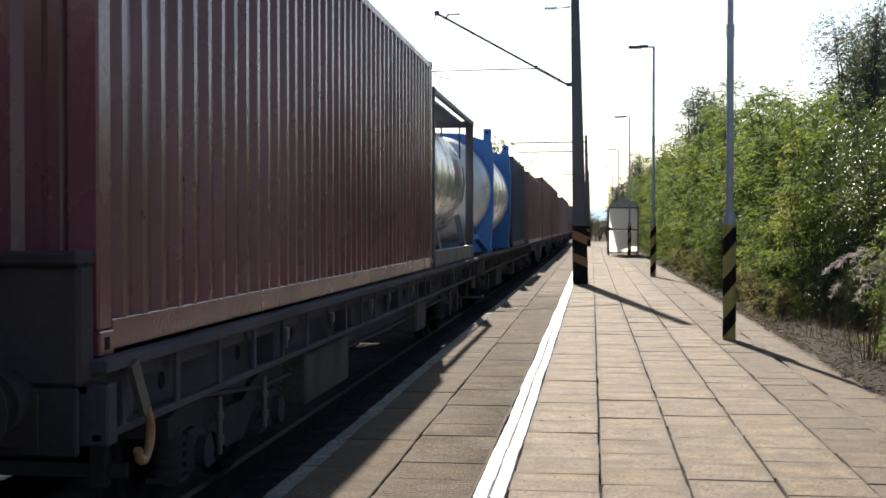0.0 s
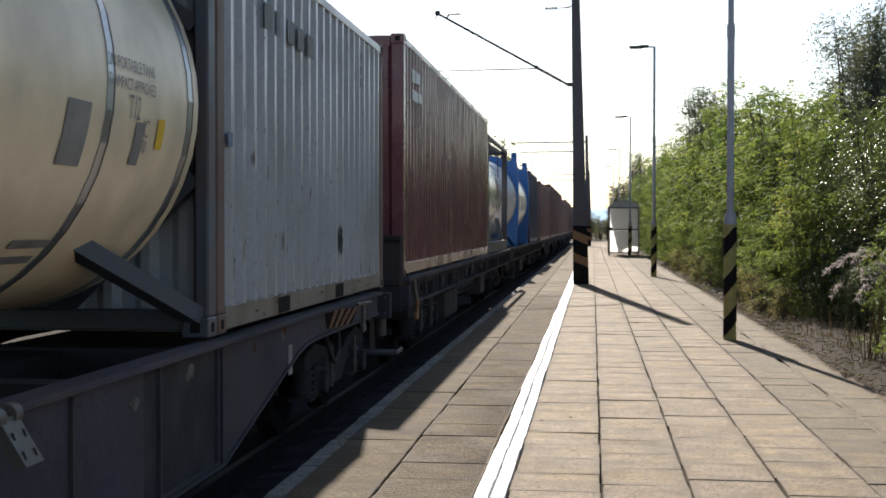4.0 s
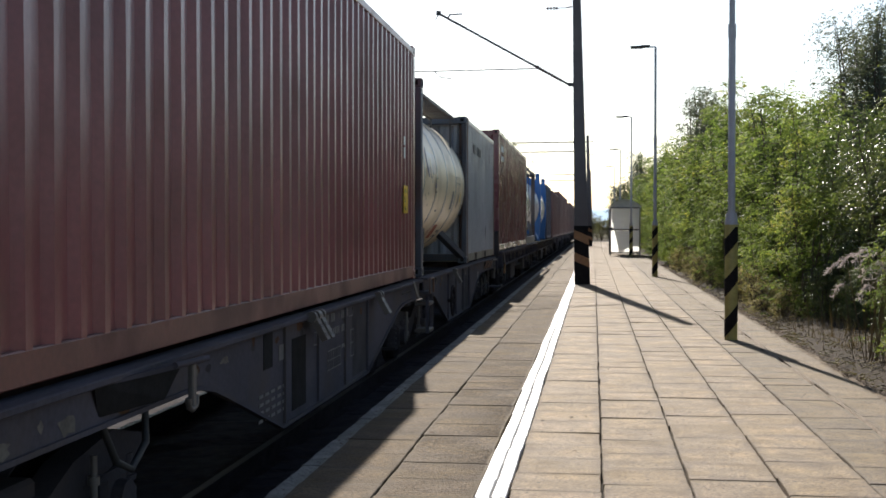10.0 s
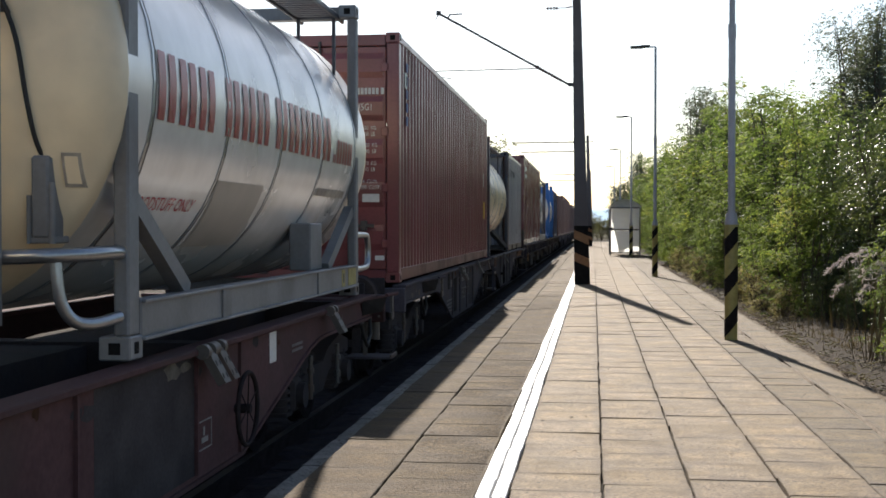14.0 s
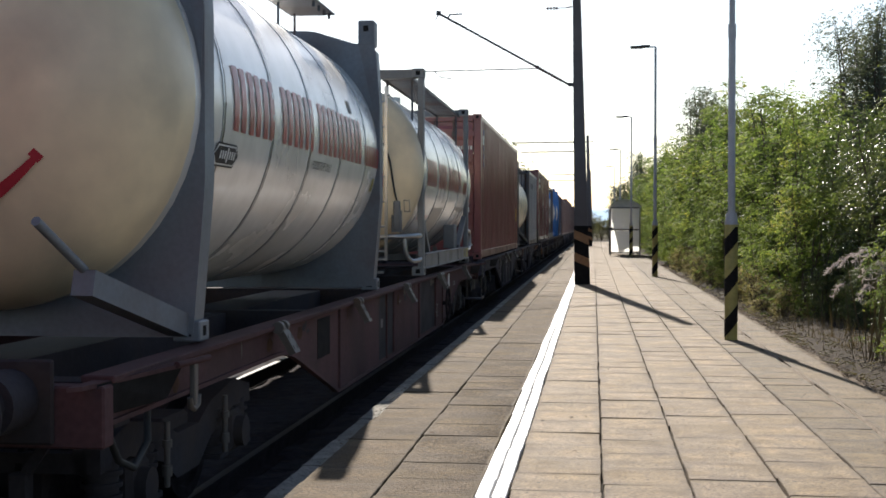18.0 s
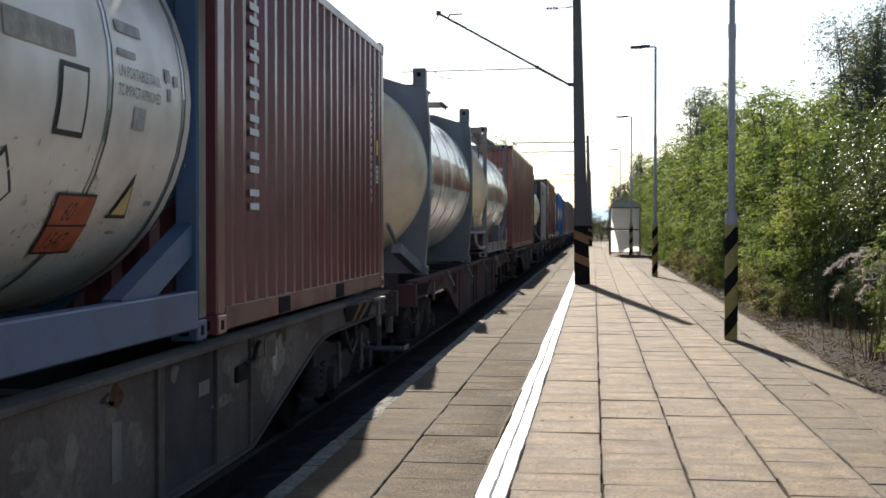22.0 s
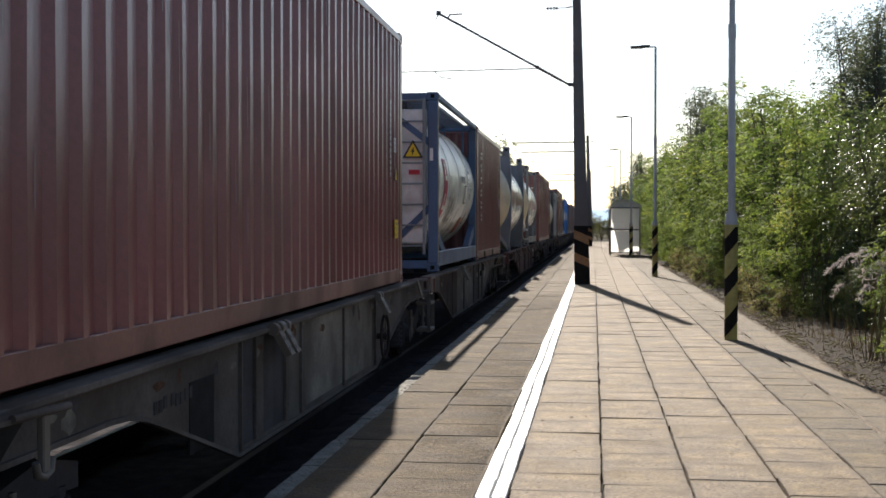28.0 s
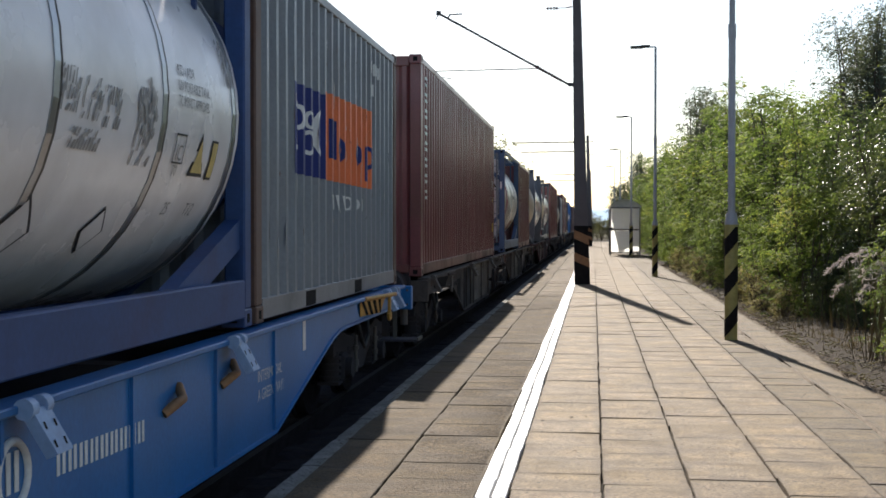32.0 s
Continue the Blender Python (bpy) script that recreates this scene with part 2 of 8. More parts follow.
# violet tint of the wagon grey and bogie colours stands in for haze
WAGON_GREY = paint("wagon_grey_paint", (0.066, 0.060, 0.073), 0.85, amount=0.6, dirt=(0.09, 0.07, 0.055), spec=0.15, var=0.3)
WAGON_BROWN = paint("wagon_weathered_paint", (0.096, 0.080, 0.073), 0.85, amount=0.8, dirt=(0.05, 0.037, 0.03), spec=0.15, var=0.45)
WAGON_PALE = paint("wagon_dusty_paint", (0.165, 0.145, 0.125), 0.9, amount=0.9, dirt=(0.06, 0.048, 0.042), spec=0.15, var=0.45)
WAGON_RED = paint("wagon_red_paint", (0.089, 0.046, 0.047), 0.85, amount=0.7, dirt=(0.07, 0.05, 0.045), spec=0.15, var=0.3)
WAGON_BLUE = paint("wagon_blue_paint", (0.008, 0.145, 0.40), 0.45, amount=0.25, dirt=(0.12, 0.13, 0.15))
# grime kept near black, with the shade under the wagons in its colour
BOGIE = paint("shaded_bogie_grime", (0.04, 0.035, 0.039), 0.85, amount=0.6, dirt=(0.07, 0.05, 0.04), spec=0.15, var=0.3)
LOCK = paint("lock_steel", (0.085, 0.076, 0.07), 0.55, amount=0.6)
LOCK_BLUE = paint("lock_pale_blue", (0.28, 0.40, 0.60), 0.5, amount=0.3)
WHITE_INK = mat("white_ink", (0.70, 0.70, 0.68), 0.5, var=0.1, bump=0.0, spec=0.22)
BLACK_INK = mat("black_ink", (0.03, 0.03, 0.035), 0.5, var=0.1, bump=0.0, spec=0.22)
NAME_RED = mat("worn_red_name", (0.33, 0.042, 0.052), 0.34, var=0.25, scale=5, bump=0.0, spec=0.5)
RED_INK = mat("red_ink", (0.42, 0.035, 0.05), 0.45, var=0.12, bump=0.0, spec=0.22)
AMBER_DULL = mat("dull_amber_stripe", (0.095, 0.055, 0.022), 0.65, var=0.3, scale=8, bump=0.0)
CRIMSON = mat("crimson_ink", (0.40, 0.03, 0.075), 0.5, var=0.25, scale=3, bump=0.0, spec=0.22)
DULL_DARK = mat("dull_dark_coat", (0.056, 0.05, 0.052), 0.9, var=0.3, scale=3, bump=0.0, spec=0.1)
BROWN_SILL = mat("dark_brown_on_sill", (0.05, 0.033, 0.029), 0.9, var=0.35, scale=3, bump=0.0, spec=0.1)
RUST_SKIN = mat("thin_rust", (0.085, 0.045, 0.027), 0.9, var=0.4, scale=12, bump=0.0, spec=0.1)
DUST = mat("pale_dust", (0.14, 0.125, 0.105), 0.9, var=0.3, scale=12, bump=0.0, spec=0.1)
RUST_SPOT = mat("rust_spot", (0.13, 0.058, 0.028), 0.85, var=0.35, scale=20, bump=0.0, spec=0.2)
GRIME = mat("dark_grime", (0.13, 0.11, 0.085), 0.8, var=0.3, scale=9, bump=0.0)
HAZARD_AMBER = mat("hazard_amber_paint", (0.48, 0.25, 0.045), 0.5, var=0.2, scale=8, bump=0.0)
FADED_ORANGE = mat("faded_orange_stripe", (0.16, 0.062, 0.028), 0.6, var=0.3, scale=8, bump=0.0)
ORANGE_INK = mat("orange_ink", (0.80, 0.19, 0.065), 0.5, var=0.12, bump=0.0, spec=0.22)
YELLOW_INK = mat("yellow_ink", (0.75, 0.48, 0.03), 0.5, var=0.1, bump=0.0, spec=0.22)
FADED_YELLOW = mat("faded_yellow_ink", (0.62, 0.47, 0.16), 0.5, var=0.2, scale=9, bump=0.0)
PLACARD = mat("faded_placard_orange", (0.42, 0.105, 0.05), 0.55, var=0.2, scale=6, bump=0.0, spec=0.25)
DULL_STEEL = mat("dull_steel_panel", (0.40, 0.36, 0.31), 0.42, var=0.1, scale=1.5, fine=6, bump=0.0)
SMUDGE = mat("tan_smudge", (0.50, 0.43, 0.335), 0.7, var=0.2, scale=9, bump=0.0, spec=0.2)
NAVY_INK = mat("navy_ink", (0.02, 0.03, 0.16), 0.5, var=0.12, bump=0.0, spec=0.22)
FAINT_INK = mat("faint_worn_ink", (0.125, 0.115, 0.11), 0.7, var=0.3, scale=6, bump=0.0)
WORN_PRINT = mat("worn_grey_print", (0.36, 0.34, 0.32), 0.6, var=0.35, scale=12, bump=0.0)
GREY_INK = mat("grey_ink", (0.22, 0.21, 0.20), 0.6, var=0.25, scale=4, bump=0.0)
RUBBER = mat("black_rubber", (0.02, 0.02, 0.02), 0.7, var=0.2, bump=0.0)
# ---- mesh helpers ----
class Shape:
    """Collects faces of one part."""

    def __init__(self):
        self.v, self.f, self.m, self.smooth = [], [], [], []

    def add(self, verts, faces, mi=0, smooth=False):
        o = len(self.v)
        self.v += [tuple(p) for p in verts]
        self.f += [tuple(o + i for i in q) for q in faces]
        self.m += [mi] * len(faces)
        self.smooth += [smooth] * len(faces)
        return self

    def box(self, x0, x1, y0, y1, z0, z1, c=0.0, mi=0, turn=None):
        if c <= 0:
            vs = [(x, y, z) for x in (x0, x1) for y in (y0, y1) for z in (z0, z1)]
            fs = [(0, 1, 3, 2), (4, 6, 7, 5), (0, 4, 5, 1), (2, 3, 7, 6), (0, 2, 6, 4), (1, 5, 7, 3)]
        else:
            vs, idx = [], {}
            for i, x in enumerate((x0, x1)):
                for j, y in enumerate((y0, y1)):
                    for k, z in enumerate((z0, z1)):
                        sx, sy, sz = (1 - 2 * i) * c, (1 - 2 * j) * c, (1 - 2 * k) * c
                        for a, p in enumerate(((x, y + sy, z + sz), (x + sx, y, z + sz), (x + sx, y + sy, z))):
                            idx[i, j, k, a] = len(vs)
                            vs.append(p)
            g = lambda i, j, k, a: idx[i, j, k, a]
            fs = [(g(0, 0, 0, 0), g(0, 0, 1, 0), g(0, 1, 1, 0), g(0, 1, 0, 0)), (g(1, 0, 0, 0), g(1, 1, 0, 0), g(1, 1, 1, 0), g(1, 0, 1, 0)),
                  (g(0, 0, 0, 1), g(1, 0, 0, 1), g(1, 0, 1, 1), g(0, 0, 1, 1)), (g(0, 1, 0, 1), g(0, 1, 1, 1), g(1, 1, 1, 1), g(1, 1, 0, 1)),
                  (g(0, 0, 0, 2), g(0, 1, 0, 2), g(1, 1, 0, 2), g(1, 0, 0, 2)), (g(0, 0, 1, 2), g(1, 0, 1, 2), g(1, 1, 1, 2), g(0, 1, 1, 2))]
            for i in (0, 1):
                for j in (0, 1):
                    fs.append((g(i, j, 0, 0), g(i, j, 1, 0), g(i, j, 1, 1), g(i, j, 0, 1)))
                    fs.append((g(i, 0, j, 0), g(i, 1, j, 0), g(i, 1, j, 2), g(i, 0, j, 2)))
                    fs.append((g(0, i, j, 1), g(1, i, j, 1), g(1, i, j, 2), g(0, i, j, 2)))
                    for k in (0, 1):
                        fs.append((g(i, j, k, 0), g(i, j, k, 1), g(i, j, k, 2)))
        if turn is not None:
            vs = [turn @ Vector(p) for p in vs]
        return self.add(vs, fs, mi)

    def rod(self, p, q, r, r2=None, n=10, mi=0, caps=True):
        p, q = Vector(p), Vector(q)
        r2 = r if r2 is None else r2
        a = (q - p).normalized()
        s = a.cross(Vector((0, 0, 1)) if abs(a.z) < 0.9 else Vector((1, 0, 0))).normalized()
        t = a.cross(s)
        vs = []
        for c, rad in ((p, r), (q, r2)):
            vs += [c + (s * math.cos(k * 2 * math.pi / n) + t * math.sin(k * 2 * math.pi / n)) * rad for k in range(n)]
        self.add(vs, [(k, (k + 1) % n, n + (k + 1) % n, n + k) for k in range(n)], mi, True)
        if caps:
            self.add(vs, [tuple(range(n))[::-1], tuple(range(n, 2 * n))], mi)
        return self

    def bar(self, p, q, w, h, mi=0):
        """A square bar from p to q."""
        p, q = Vector(p), Vector(q)
        a = (q - p).normalized()
        s = a.cross(Vector((0, 0, 1)) if abs(a.z) < 0.95 else Vector((0, 1, 0))).normalized() * w / 2
        t = a.cross(s).normalized() * h / 2
        vs = [c + s * i + t * j for c in (p, q) for i, j in ((-1, -1), (1, -1), (1, 1), (-1, 1))]
        return self.add(vs, [(0, 1, 2, 3), (4, 7, 6, 5), (0, 4, 5, 1), (1, 5, 6, 2), (2, 6, 7, 3), (3, 7, 4, 0)], mi)

    def path(self, pts, r, n=8, mi=0):
        """A bent tube in one piece, its rings carried along the line."""
        p = [Vector(q) for q in pts]
        ways = [(b - a).normalized() for a, b in zip(p, p[1:])]
        side = ways[0].orthogonal().normalized()
        vs = []
        for k, c in enumerate(p):
            a, b = ways[max(0, k - 1)], ways[min(k, len(ways) - 1)]
            way = (a + b).normalized() if (a + b).length > 1e-6 else b
            side = (side - way * side.dot(way)).normalized()
            up = way.cross(side)
            wide = r / max(0.5, way.dot(b))
            vs += [tuple(c + (side * math.cos(2 * math.pi * i / n) + up * math.sin(2 * math.pi * i / n)) * wide) for i in range(n)]
        fs = [(k * n + i, k * n + (i + 1) % n, (k + 1) * n + (i + 1) % n, (k + 1) * n + i) for k in range(len(p) - 1) for i in range(n)]
        self.add(vs, fs, mi, smooth=True)
        m = len(vs) - n
        self.add(vs[:n], [tuple(range(n - 1, -1, -1))], mi)
        return self.add(vs[m:], [tuple(range(n))], mi)

    def plate(self, outline, x0, x1, mi=0):
        """A plate with a (y, z) outline, between x0 and x1."""
        n = len(outline)
        vs = [(x0, y, z) for y, z in outline] + [(x1, y, z) for y, z in outline]
        self.add(vs, [tuple(range(n)), tuple(range(2 * n - 1, n - 1, -1))], mi)
        return self.add(vs, [(k, n + k, n + (k + 1) % n, (k + 1) % n) for k in range(n)], mi)

    def strip(self, top, bottom, x0, x1, mi=0):
        """A plate between two lines of (y, z) with the same y, built quad by quad."""
        n = len(top)
        vs = [(x, y, z) for x in (x0, x1) for line in (top, bottom) for y, z in line]
        fs = []
        for k in range(n - 1):
            fs += [(k, k + 1, n + k + 1, n + k), (2 * n + k, 3 * n + k, 3 * n + k + 1, 2 * n + k + 1),
                   (k, 2 * n + k, 2 * n + k + 1, k + 1), (n + k, n + k + 1, 3 * n + k + 1, 3 * n + k)]
        fs += [(0, n, 3 * n, 2 * n), (n - 1, 3 * n - 1, 4 * n - 1, 2 * n - 1)]
        return self.add(vs, fs, mi)

    def lathe(self, profile, cx, cz, n=48, mi=0, smooth=True):
        """A body of revolution about a y axis; profile of (y, radius)."""
        vs = [(cx + r * math.cos(2 * math.pi * k / n), y, cz + r * math.sin(2 * math.pi * k / n)) for y, r in profile for k in range(n)]
        fs = [(i * n + k, i * n + (k + 1) % n, (i + 1) * n + (k + 1) % n, (i + 1) * n + k) for i in range(len(profile) - 1) for k in range(n)]
        return self.add(vs, fs, mi, smooth)

    def ring(self, c, r, tube, axis="x", n=28, m=8, mi=0):
        vs = []
        for i in range(n):
            a = 2 * math.pi * i / n
            for j in range(m):
                b = 2 * math.pi * j / m
                d, h = r + tube * math.cos(b), tube * math.sin(b)
                p = {"x": (h, d * math.cos(a), d * math.sin(a)), "y": (d * math.cos(a), h, d * math.sin(a)), "z": (d * math.cos(a), d * math.sin(a), h)}[axis]
                vs.append(Vector(c) + Vector(p))
        fs = [(i * m + j, ((i + 1) % n) * m + j, ((i + 1) % n) * m + (j + 1) % m, i * m + (j + 1) % m) for i in range(n) for j in range(m)]
        return self.add(vs, fs, mi, True)

    def mesh(self, name, mats):
        me = bpy.data.meshes.new(name)
        me.from_pydata(self.v, [], self.f)
        for m in mats:
            me.materials.append(m)
        me.polygons.foreach_set("material_index", self.m)
        me.polygons.foreach_set("use_smooth", self.smooth)
        bm = bmesh.new()
        bm.from_mesh(me)
        if len(bm.faces) < 20000:
            bmesh.ops.recalc_face_normals(bm, faces=bm.faces)
        bm.to_mesh(me)
        bm.free()
        me.update()
        return me


def eased(pts, k=5):
    """A smooth line through the points given."""
    p = [Vector(q) for q in pts]
    p = [2 * p[0] - p[1]] + p + [2 * p[-1] - p[-2]]
    out = []
    for a, b, c, d in zip(p, p[1:], p[2:], p[3:]):
        for i in range(k):
            t = i / k
            out.append(b + 0.5 * t * (c - a + t * (2 * a - 5 * b + 4 * c - d + t * (3 * (b - c) + d - a))))
    return out + [p[-2]]


def mats_of(m):
    return list(m) if isinstance(m, (list, tuple)) else [m]


def part(name, shape, material, parent, label="", at=None):
    """Links a shape (or a ready mesh) as one part under a thing or a part."""
    me = shape.mesh(name, mats_of(material)) if isinstance(shape, Shape) else shape
    ob = new(name, me)
    ob.parent = parent
    if at is not None:
        ob.matrix_basis = at
    if label:
        tagged(ob, label)
    return ob


def thing(name, label, category, at=None, group="", kind="", shape=None, material=None):
    ob = new(name, shape.mesh(name, mats_of(material)) if shape else None)
    if at is not None:
        ob.matrix_basis = at
    return tagged(ob, label, category, group, kind)


text_cache = {}


def text_mesh(body, size, material, cut=0.0):
    """Flat lettering in its own x and y, from the built-in font."""
    key = (body, size, material.name, cut)
    if key not in text_cache:
        cu = bpy.data.curves.new("lettering", "FONT")
        cu.body, cu.size, cu.resolution_u = body, size, 3
        ob = bpy.data.objects.new("lettering", cu)
        me = bpy.data.meshes.new_from_object(ob)
        bpy.data.objects.remove(ob)
        if cut:
            bm = bmesh.new()
            bm.from_mesh(me)
            top, low = max(v.co.y for v in bm.verts), min(v.co.y for v in bm.verts)
            z = low + cut
            while z < top:
                bmesh.ops.bisect_plane(bm, geom=bm.verts[:] + bm.edges[:] + bm.faces[:], plane_co=(0, z, 0), plane_no=(0, 1, 0))
                z += cut
            bm.to_mesh(me)
            bm.free()
        me.materials.clear()
        me.materials.append(material)
        text_cache[key] = me
    return text_cache[key]


SIDE = Matrix(((0, 0, 1, 0), (1, 0, 0, 0), (0, 1, 0, 0), (0, 0, 0, 1)))  # lettering on a side that faces +x
BACK = Matrix(((1, 0, 0, 0), (0, 0, -1, 0), (0, 1, 0, 0), (0, 0, 0, 1)))  # lettering on an end that faces -y


def side_text(body, size, material, parent, x, y, z, wide=1.0):
    return part("lettering", text_mesh(body, size, material), material, parent, at=Matrix.Translation((x, y, z)) @ SIDE @ Matrix.Diagonal((wide, 1, 1, 1)))


def back_text(body, size, material, parent, x, y, z, wide=1.0):
    return part("lettering", text_mesh(body, size, material), material, parent, at=Matrix.Translation((x, y, z)) @ BACK @ Matrix.Diagonal((wide, 1, 1, 1)))
# ---- the ground, the platform and the track ----
EDGE, RAIL_Z, TRACK = -1.767, -0.362, -3.452
PLAT_END = 121.0


def ground_sheet():
    prof = [(-2500, -1.4), (-60, -1.4), (-16, -1.3), (-9, -0.95), (-6.2, -0.63), (EDGE + 0.02, -0.63), (EDGE + 0.04, -0.12), (2.4, -0.12), (2.65, -0.03), (3.4, 0.06), (6, 0.2), (20, 0.1), (60, 0), (2500, 0)]
    ys = [-2500, -60, -10] + [k * 4.0 for k in range(0, 40)] + [200, 300, 600, 2500]
    s = Shape()
    rnd = random.Random(3)
    vs = [(x, y, z + (rnd.uniform(-0.04, 0.05) if 2.2 < x < 30 else 0)) for y in ys for x, z in prof]
    n = len(prof)
    s.add(vs, [(j * n + i, j * n + i + 1, (j + 1) * n + i + 1, (j + 1) * n + i) for j in range(len(ys) - 1) for i in range(n - 1)], smooth=True)
    thing("ground", "brown earth with sparse dry grass beside the platform", "ground", kind="structure", shape=s, material=GROUND)


ground_sheet()


def ballast_bed():
    s = Shape()
    rnd = random.Random(5)
    xs = [TRACK + d for d in (-2.9, -2.2, -1.75, -1.3, -0.9, -0.45, 0, 0.45, 0.9, 1.3, 1.6)]
    ys = [-12 + 0.45 * k for k in range(360)]
    vs = []
    for y in ys:
        for x in xs:
            z = -0.525 + (0.0 if abs(x - TRACK) < 2.0 else -0.12)
            vs.append((x + rnd.uniform(-0.08, 0.08), y + rnd.uniform(-0.1, 0.1), z + rnd.uniform(-0.035, 0.035)))
    n = len(xs)
    s.add(vs, [(j * n + i, j * n + i + 1, (j + 1) * n + i + 1, (j + 1) * n + i) for j in range(len(ys) - 1) for i in range(n - 1)])
    thing("ballast", "grimy stone ballast under the track, darkened for the shade there", "track ballast", kind="structure", shape=s, material=BALLAST)


ballast_bed()


def railway_track():
    tr = thing("railway_track", "rusty steel rails on concrete sleepers with polished heads", "railway track", kind="structure")
    for sx in (-1, 1):
        x = TRACK + sx * 0.7535
        s = Shape()
        s.box(x - 0.075, x + 0.075, -12, 150, RAIL_Z - 0.172, RAIL_Z - 0.155)
        s.box(x - 0.01, x + 0.01, -12, 150, RAIL_Z - 0.155, RAIL_Z - 0.04)
        s.box(x - 0.036, x + 0.036, -12, 150, RAIL_Z - 0.04, RAIL_Z - 0.004)
        r = part("rail", s, RAIL, tr)
        part("rail_head", Shape().box(x - 0.03, x + 0.03, -12, 150, RAIL_Z - 0.004, RAIL_Z), RAIL_TOP, r, "polished steel running surface")
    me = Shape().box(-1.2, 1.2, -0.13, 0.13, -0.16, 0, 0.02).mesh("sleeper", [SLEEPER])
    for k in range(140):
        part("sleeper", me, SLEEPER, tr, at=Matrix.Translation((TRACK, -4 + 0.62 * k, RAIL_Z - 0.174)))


railway_track()


def platform():
    pav = thing("pavement", "weathered beige concrete slab platform with a white safety line", "platform", kind="structure")
    core = Shape().box(-1.645, 2.39, -6, PLAT_END, -0.45, -0.044)
    core.box(EDGE + 0.03, EDGE + 0.18, -6, PLAT_END, -0.66, -0.45)
    part("platform_core", core, SOIL, pav, "dark soil filled joints")
    rnd = random.Random(11)

    def slab_meshes(w, l, name, m, ribs=0, variants=6):
        """Slabs with nibbled edges, a chamfer and, on one column, fine cross ribs."""
        out = []
        for _ in range(variants):
            s = Shape()
            n, nib = 4, min(0.006, w * 0.04)
            gap = (rnd.choice((0.0, 0.0, 0.0005, 0.003)), rnd.choice((0.0, 0.0005, 0.0015)))
            ring = [(-w / 2 + w * i / 2, -l / 2 + gap[0]) for i in range(2)]
            ring += [(w / 2 - rnd.uniform(0, nib), -l / 2 + gap[0] + (l - gap[0] - gap[1]) * i / n) for i in range(n)]
            ring += [(w / 2 - w * i / 2, l / 2 - gap[1]) for i in range(2)]
            ring += [(-w / 2 + rnd.uniform(0, nib), l / 2 - gap[1] - (l - gap[0] - gap[1]) * i / n) for i in range(n)]
            q = len(ring)
            sx, sy = rnd.uniform(-0.004, 0.004) / w, rnd.uniform(-0.003, 0.003) / l
            vs = [(x, y, -0.05) for x, y in ring] + [(x, y, -0.005 + sx * x + sy * y) for x, y in ring]
            vs += [(x - math.copysign(0.005, x), y - math.copysign(0.002, y), sx * x + sy * y) for x, y in ring]
            fs = [(k + o, (k + 1) % q + o, q + (k + 1) % q + o, q + k + o) for o in (0, q) for k in range(q)] + [tuple(range(2 * q, 3 * q))]
            s.add(vs, fs)
            for k in range(ribs):
                y = -l / 2 + 0.025 + (l - 0.05) * k / (ribs - 1)
                z = sy * y
                s.add([(-w / 2 + 0.02, y - 0.018, z + 0.0004), (w / 2 - 0.02, y - 0.018, z + 0.0004), (w / 2 - 0.02, y + 0.018, z + 0.0004), (-w / 2 + 0.02, y + 0.018, z + 0.0004),
                       (-w / 2 + 0.02, y, z + 0.0032), (w / 2 - 0.02, y, z + 0.0032)], [(0, 1, 5, 4), (4, 5, 2, 3)])
            out.append(s.mesh(name, [m]))
        return out

    cols = [("slab", -1.652, -1.182, 0.5, CONC_SIDE, 0), ("ribbed_slab", -1.174, -0.634, 0.5, CONC_RIB, 10), ("slab", -0.452, 0.047, 0.5, CONC, 0), ("slab", 0.055, 0.536, 0.5, CONC, 0),
            ("slab", 0.544, 1.039, 0.5, CONC, 0), ("slab", 1.047, 1.538, 0.5, CONC, 0), ("slab", 1.546, 1.99, 0.5, CONC_OUTER, 0), ("slab", 2.032, 2.40, 1.0, CONC_OUTER, 0)]
    far = {}
    for ci, (nm, x0, x1, l, m, ribs) in enumerate(cols):
        mes = slab_meshes(x1 - x0, l - 0.001, nm, m, ribs)
        y = -5.0 + rnd.uniform(0, 0.5)
        while y < PLAT_END - 1:
            w = 0.0
            if 4.0 < y < 27.0:
                ob = part(nm, rnd.choice(mes), m, pav, at=Matrix.Translation(((x0 + x1) / 2 + rnd.uniform(-0.004, 0.004), y + l / 2, rnd.uniform(-0.004, 0.003))) @ Matrix.Rotation(rnd.choice((0, math.pi)) + rnd.uniform(-0.004, 0.004), 4, "Z"))
            else:
                z = rnd.uniform(-0.004, 0.003)
                far.setdefault(m.name, (Shape(), m))[0].box(x0 + rnd.uniform(0, 0.006), x1 - rnd.uniform(0, 0.006), y + 0.003, y + l - 0.003, -0.05, z)
            y += l
    for k, (s, m) in far.items():
        tagged(part("slab_field", s, m, pav), kind="stuff")
    # the two painted rows of narrow slabs
    for x0, x1 in ((-0.628, -0.549), (-0.538, -0.458)):
        mes = slab_meshes(x1 - x0, 0.494, "painted_slab", WHITE_LINE, 0, 3)
        for k in range(70):
            part("painted_slab", rnd.choice(mes), WHITE_LINE, pav, "white painted line slab" if k == 0 else "",
                 Matrix.Translation(((x0 + x1) / 2 + 0.004 * math.sin(k * 0.7) + rnd.uniform(-0.003, 0.003), 4 + 0.5 * k, 0.004 + rnd.uniform(-0.002, 0.002))))
        s = Shape()
        for k in range(76, 239):
            s.box(x0, x1, 1.0 + 0.5 * k + 0.003, 1.0 + 0.5 * k + 0.497, -0.04, 0.004)
        for k in range(0, 17):
            s.box(x0, x1, -5.0 + 0.5 * k + 0.003, -5.0 + 0.5 * k + 0.497, -0.04, 0.004)
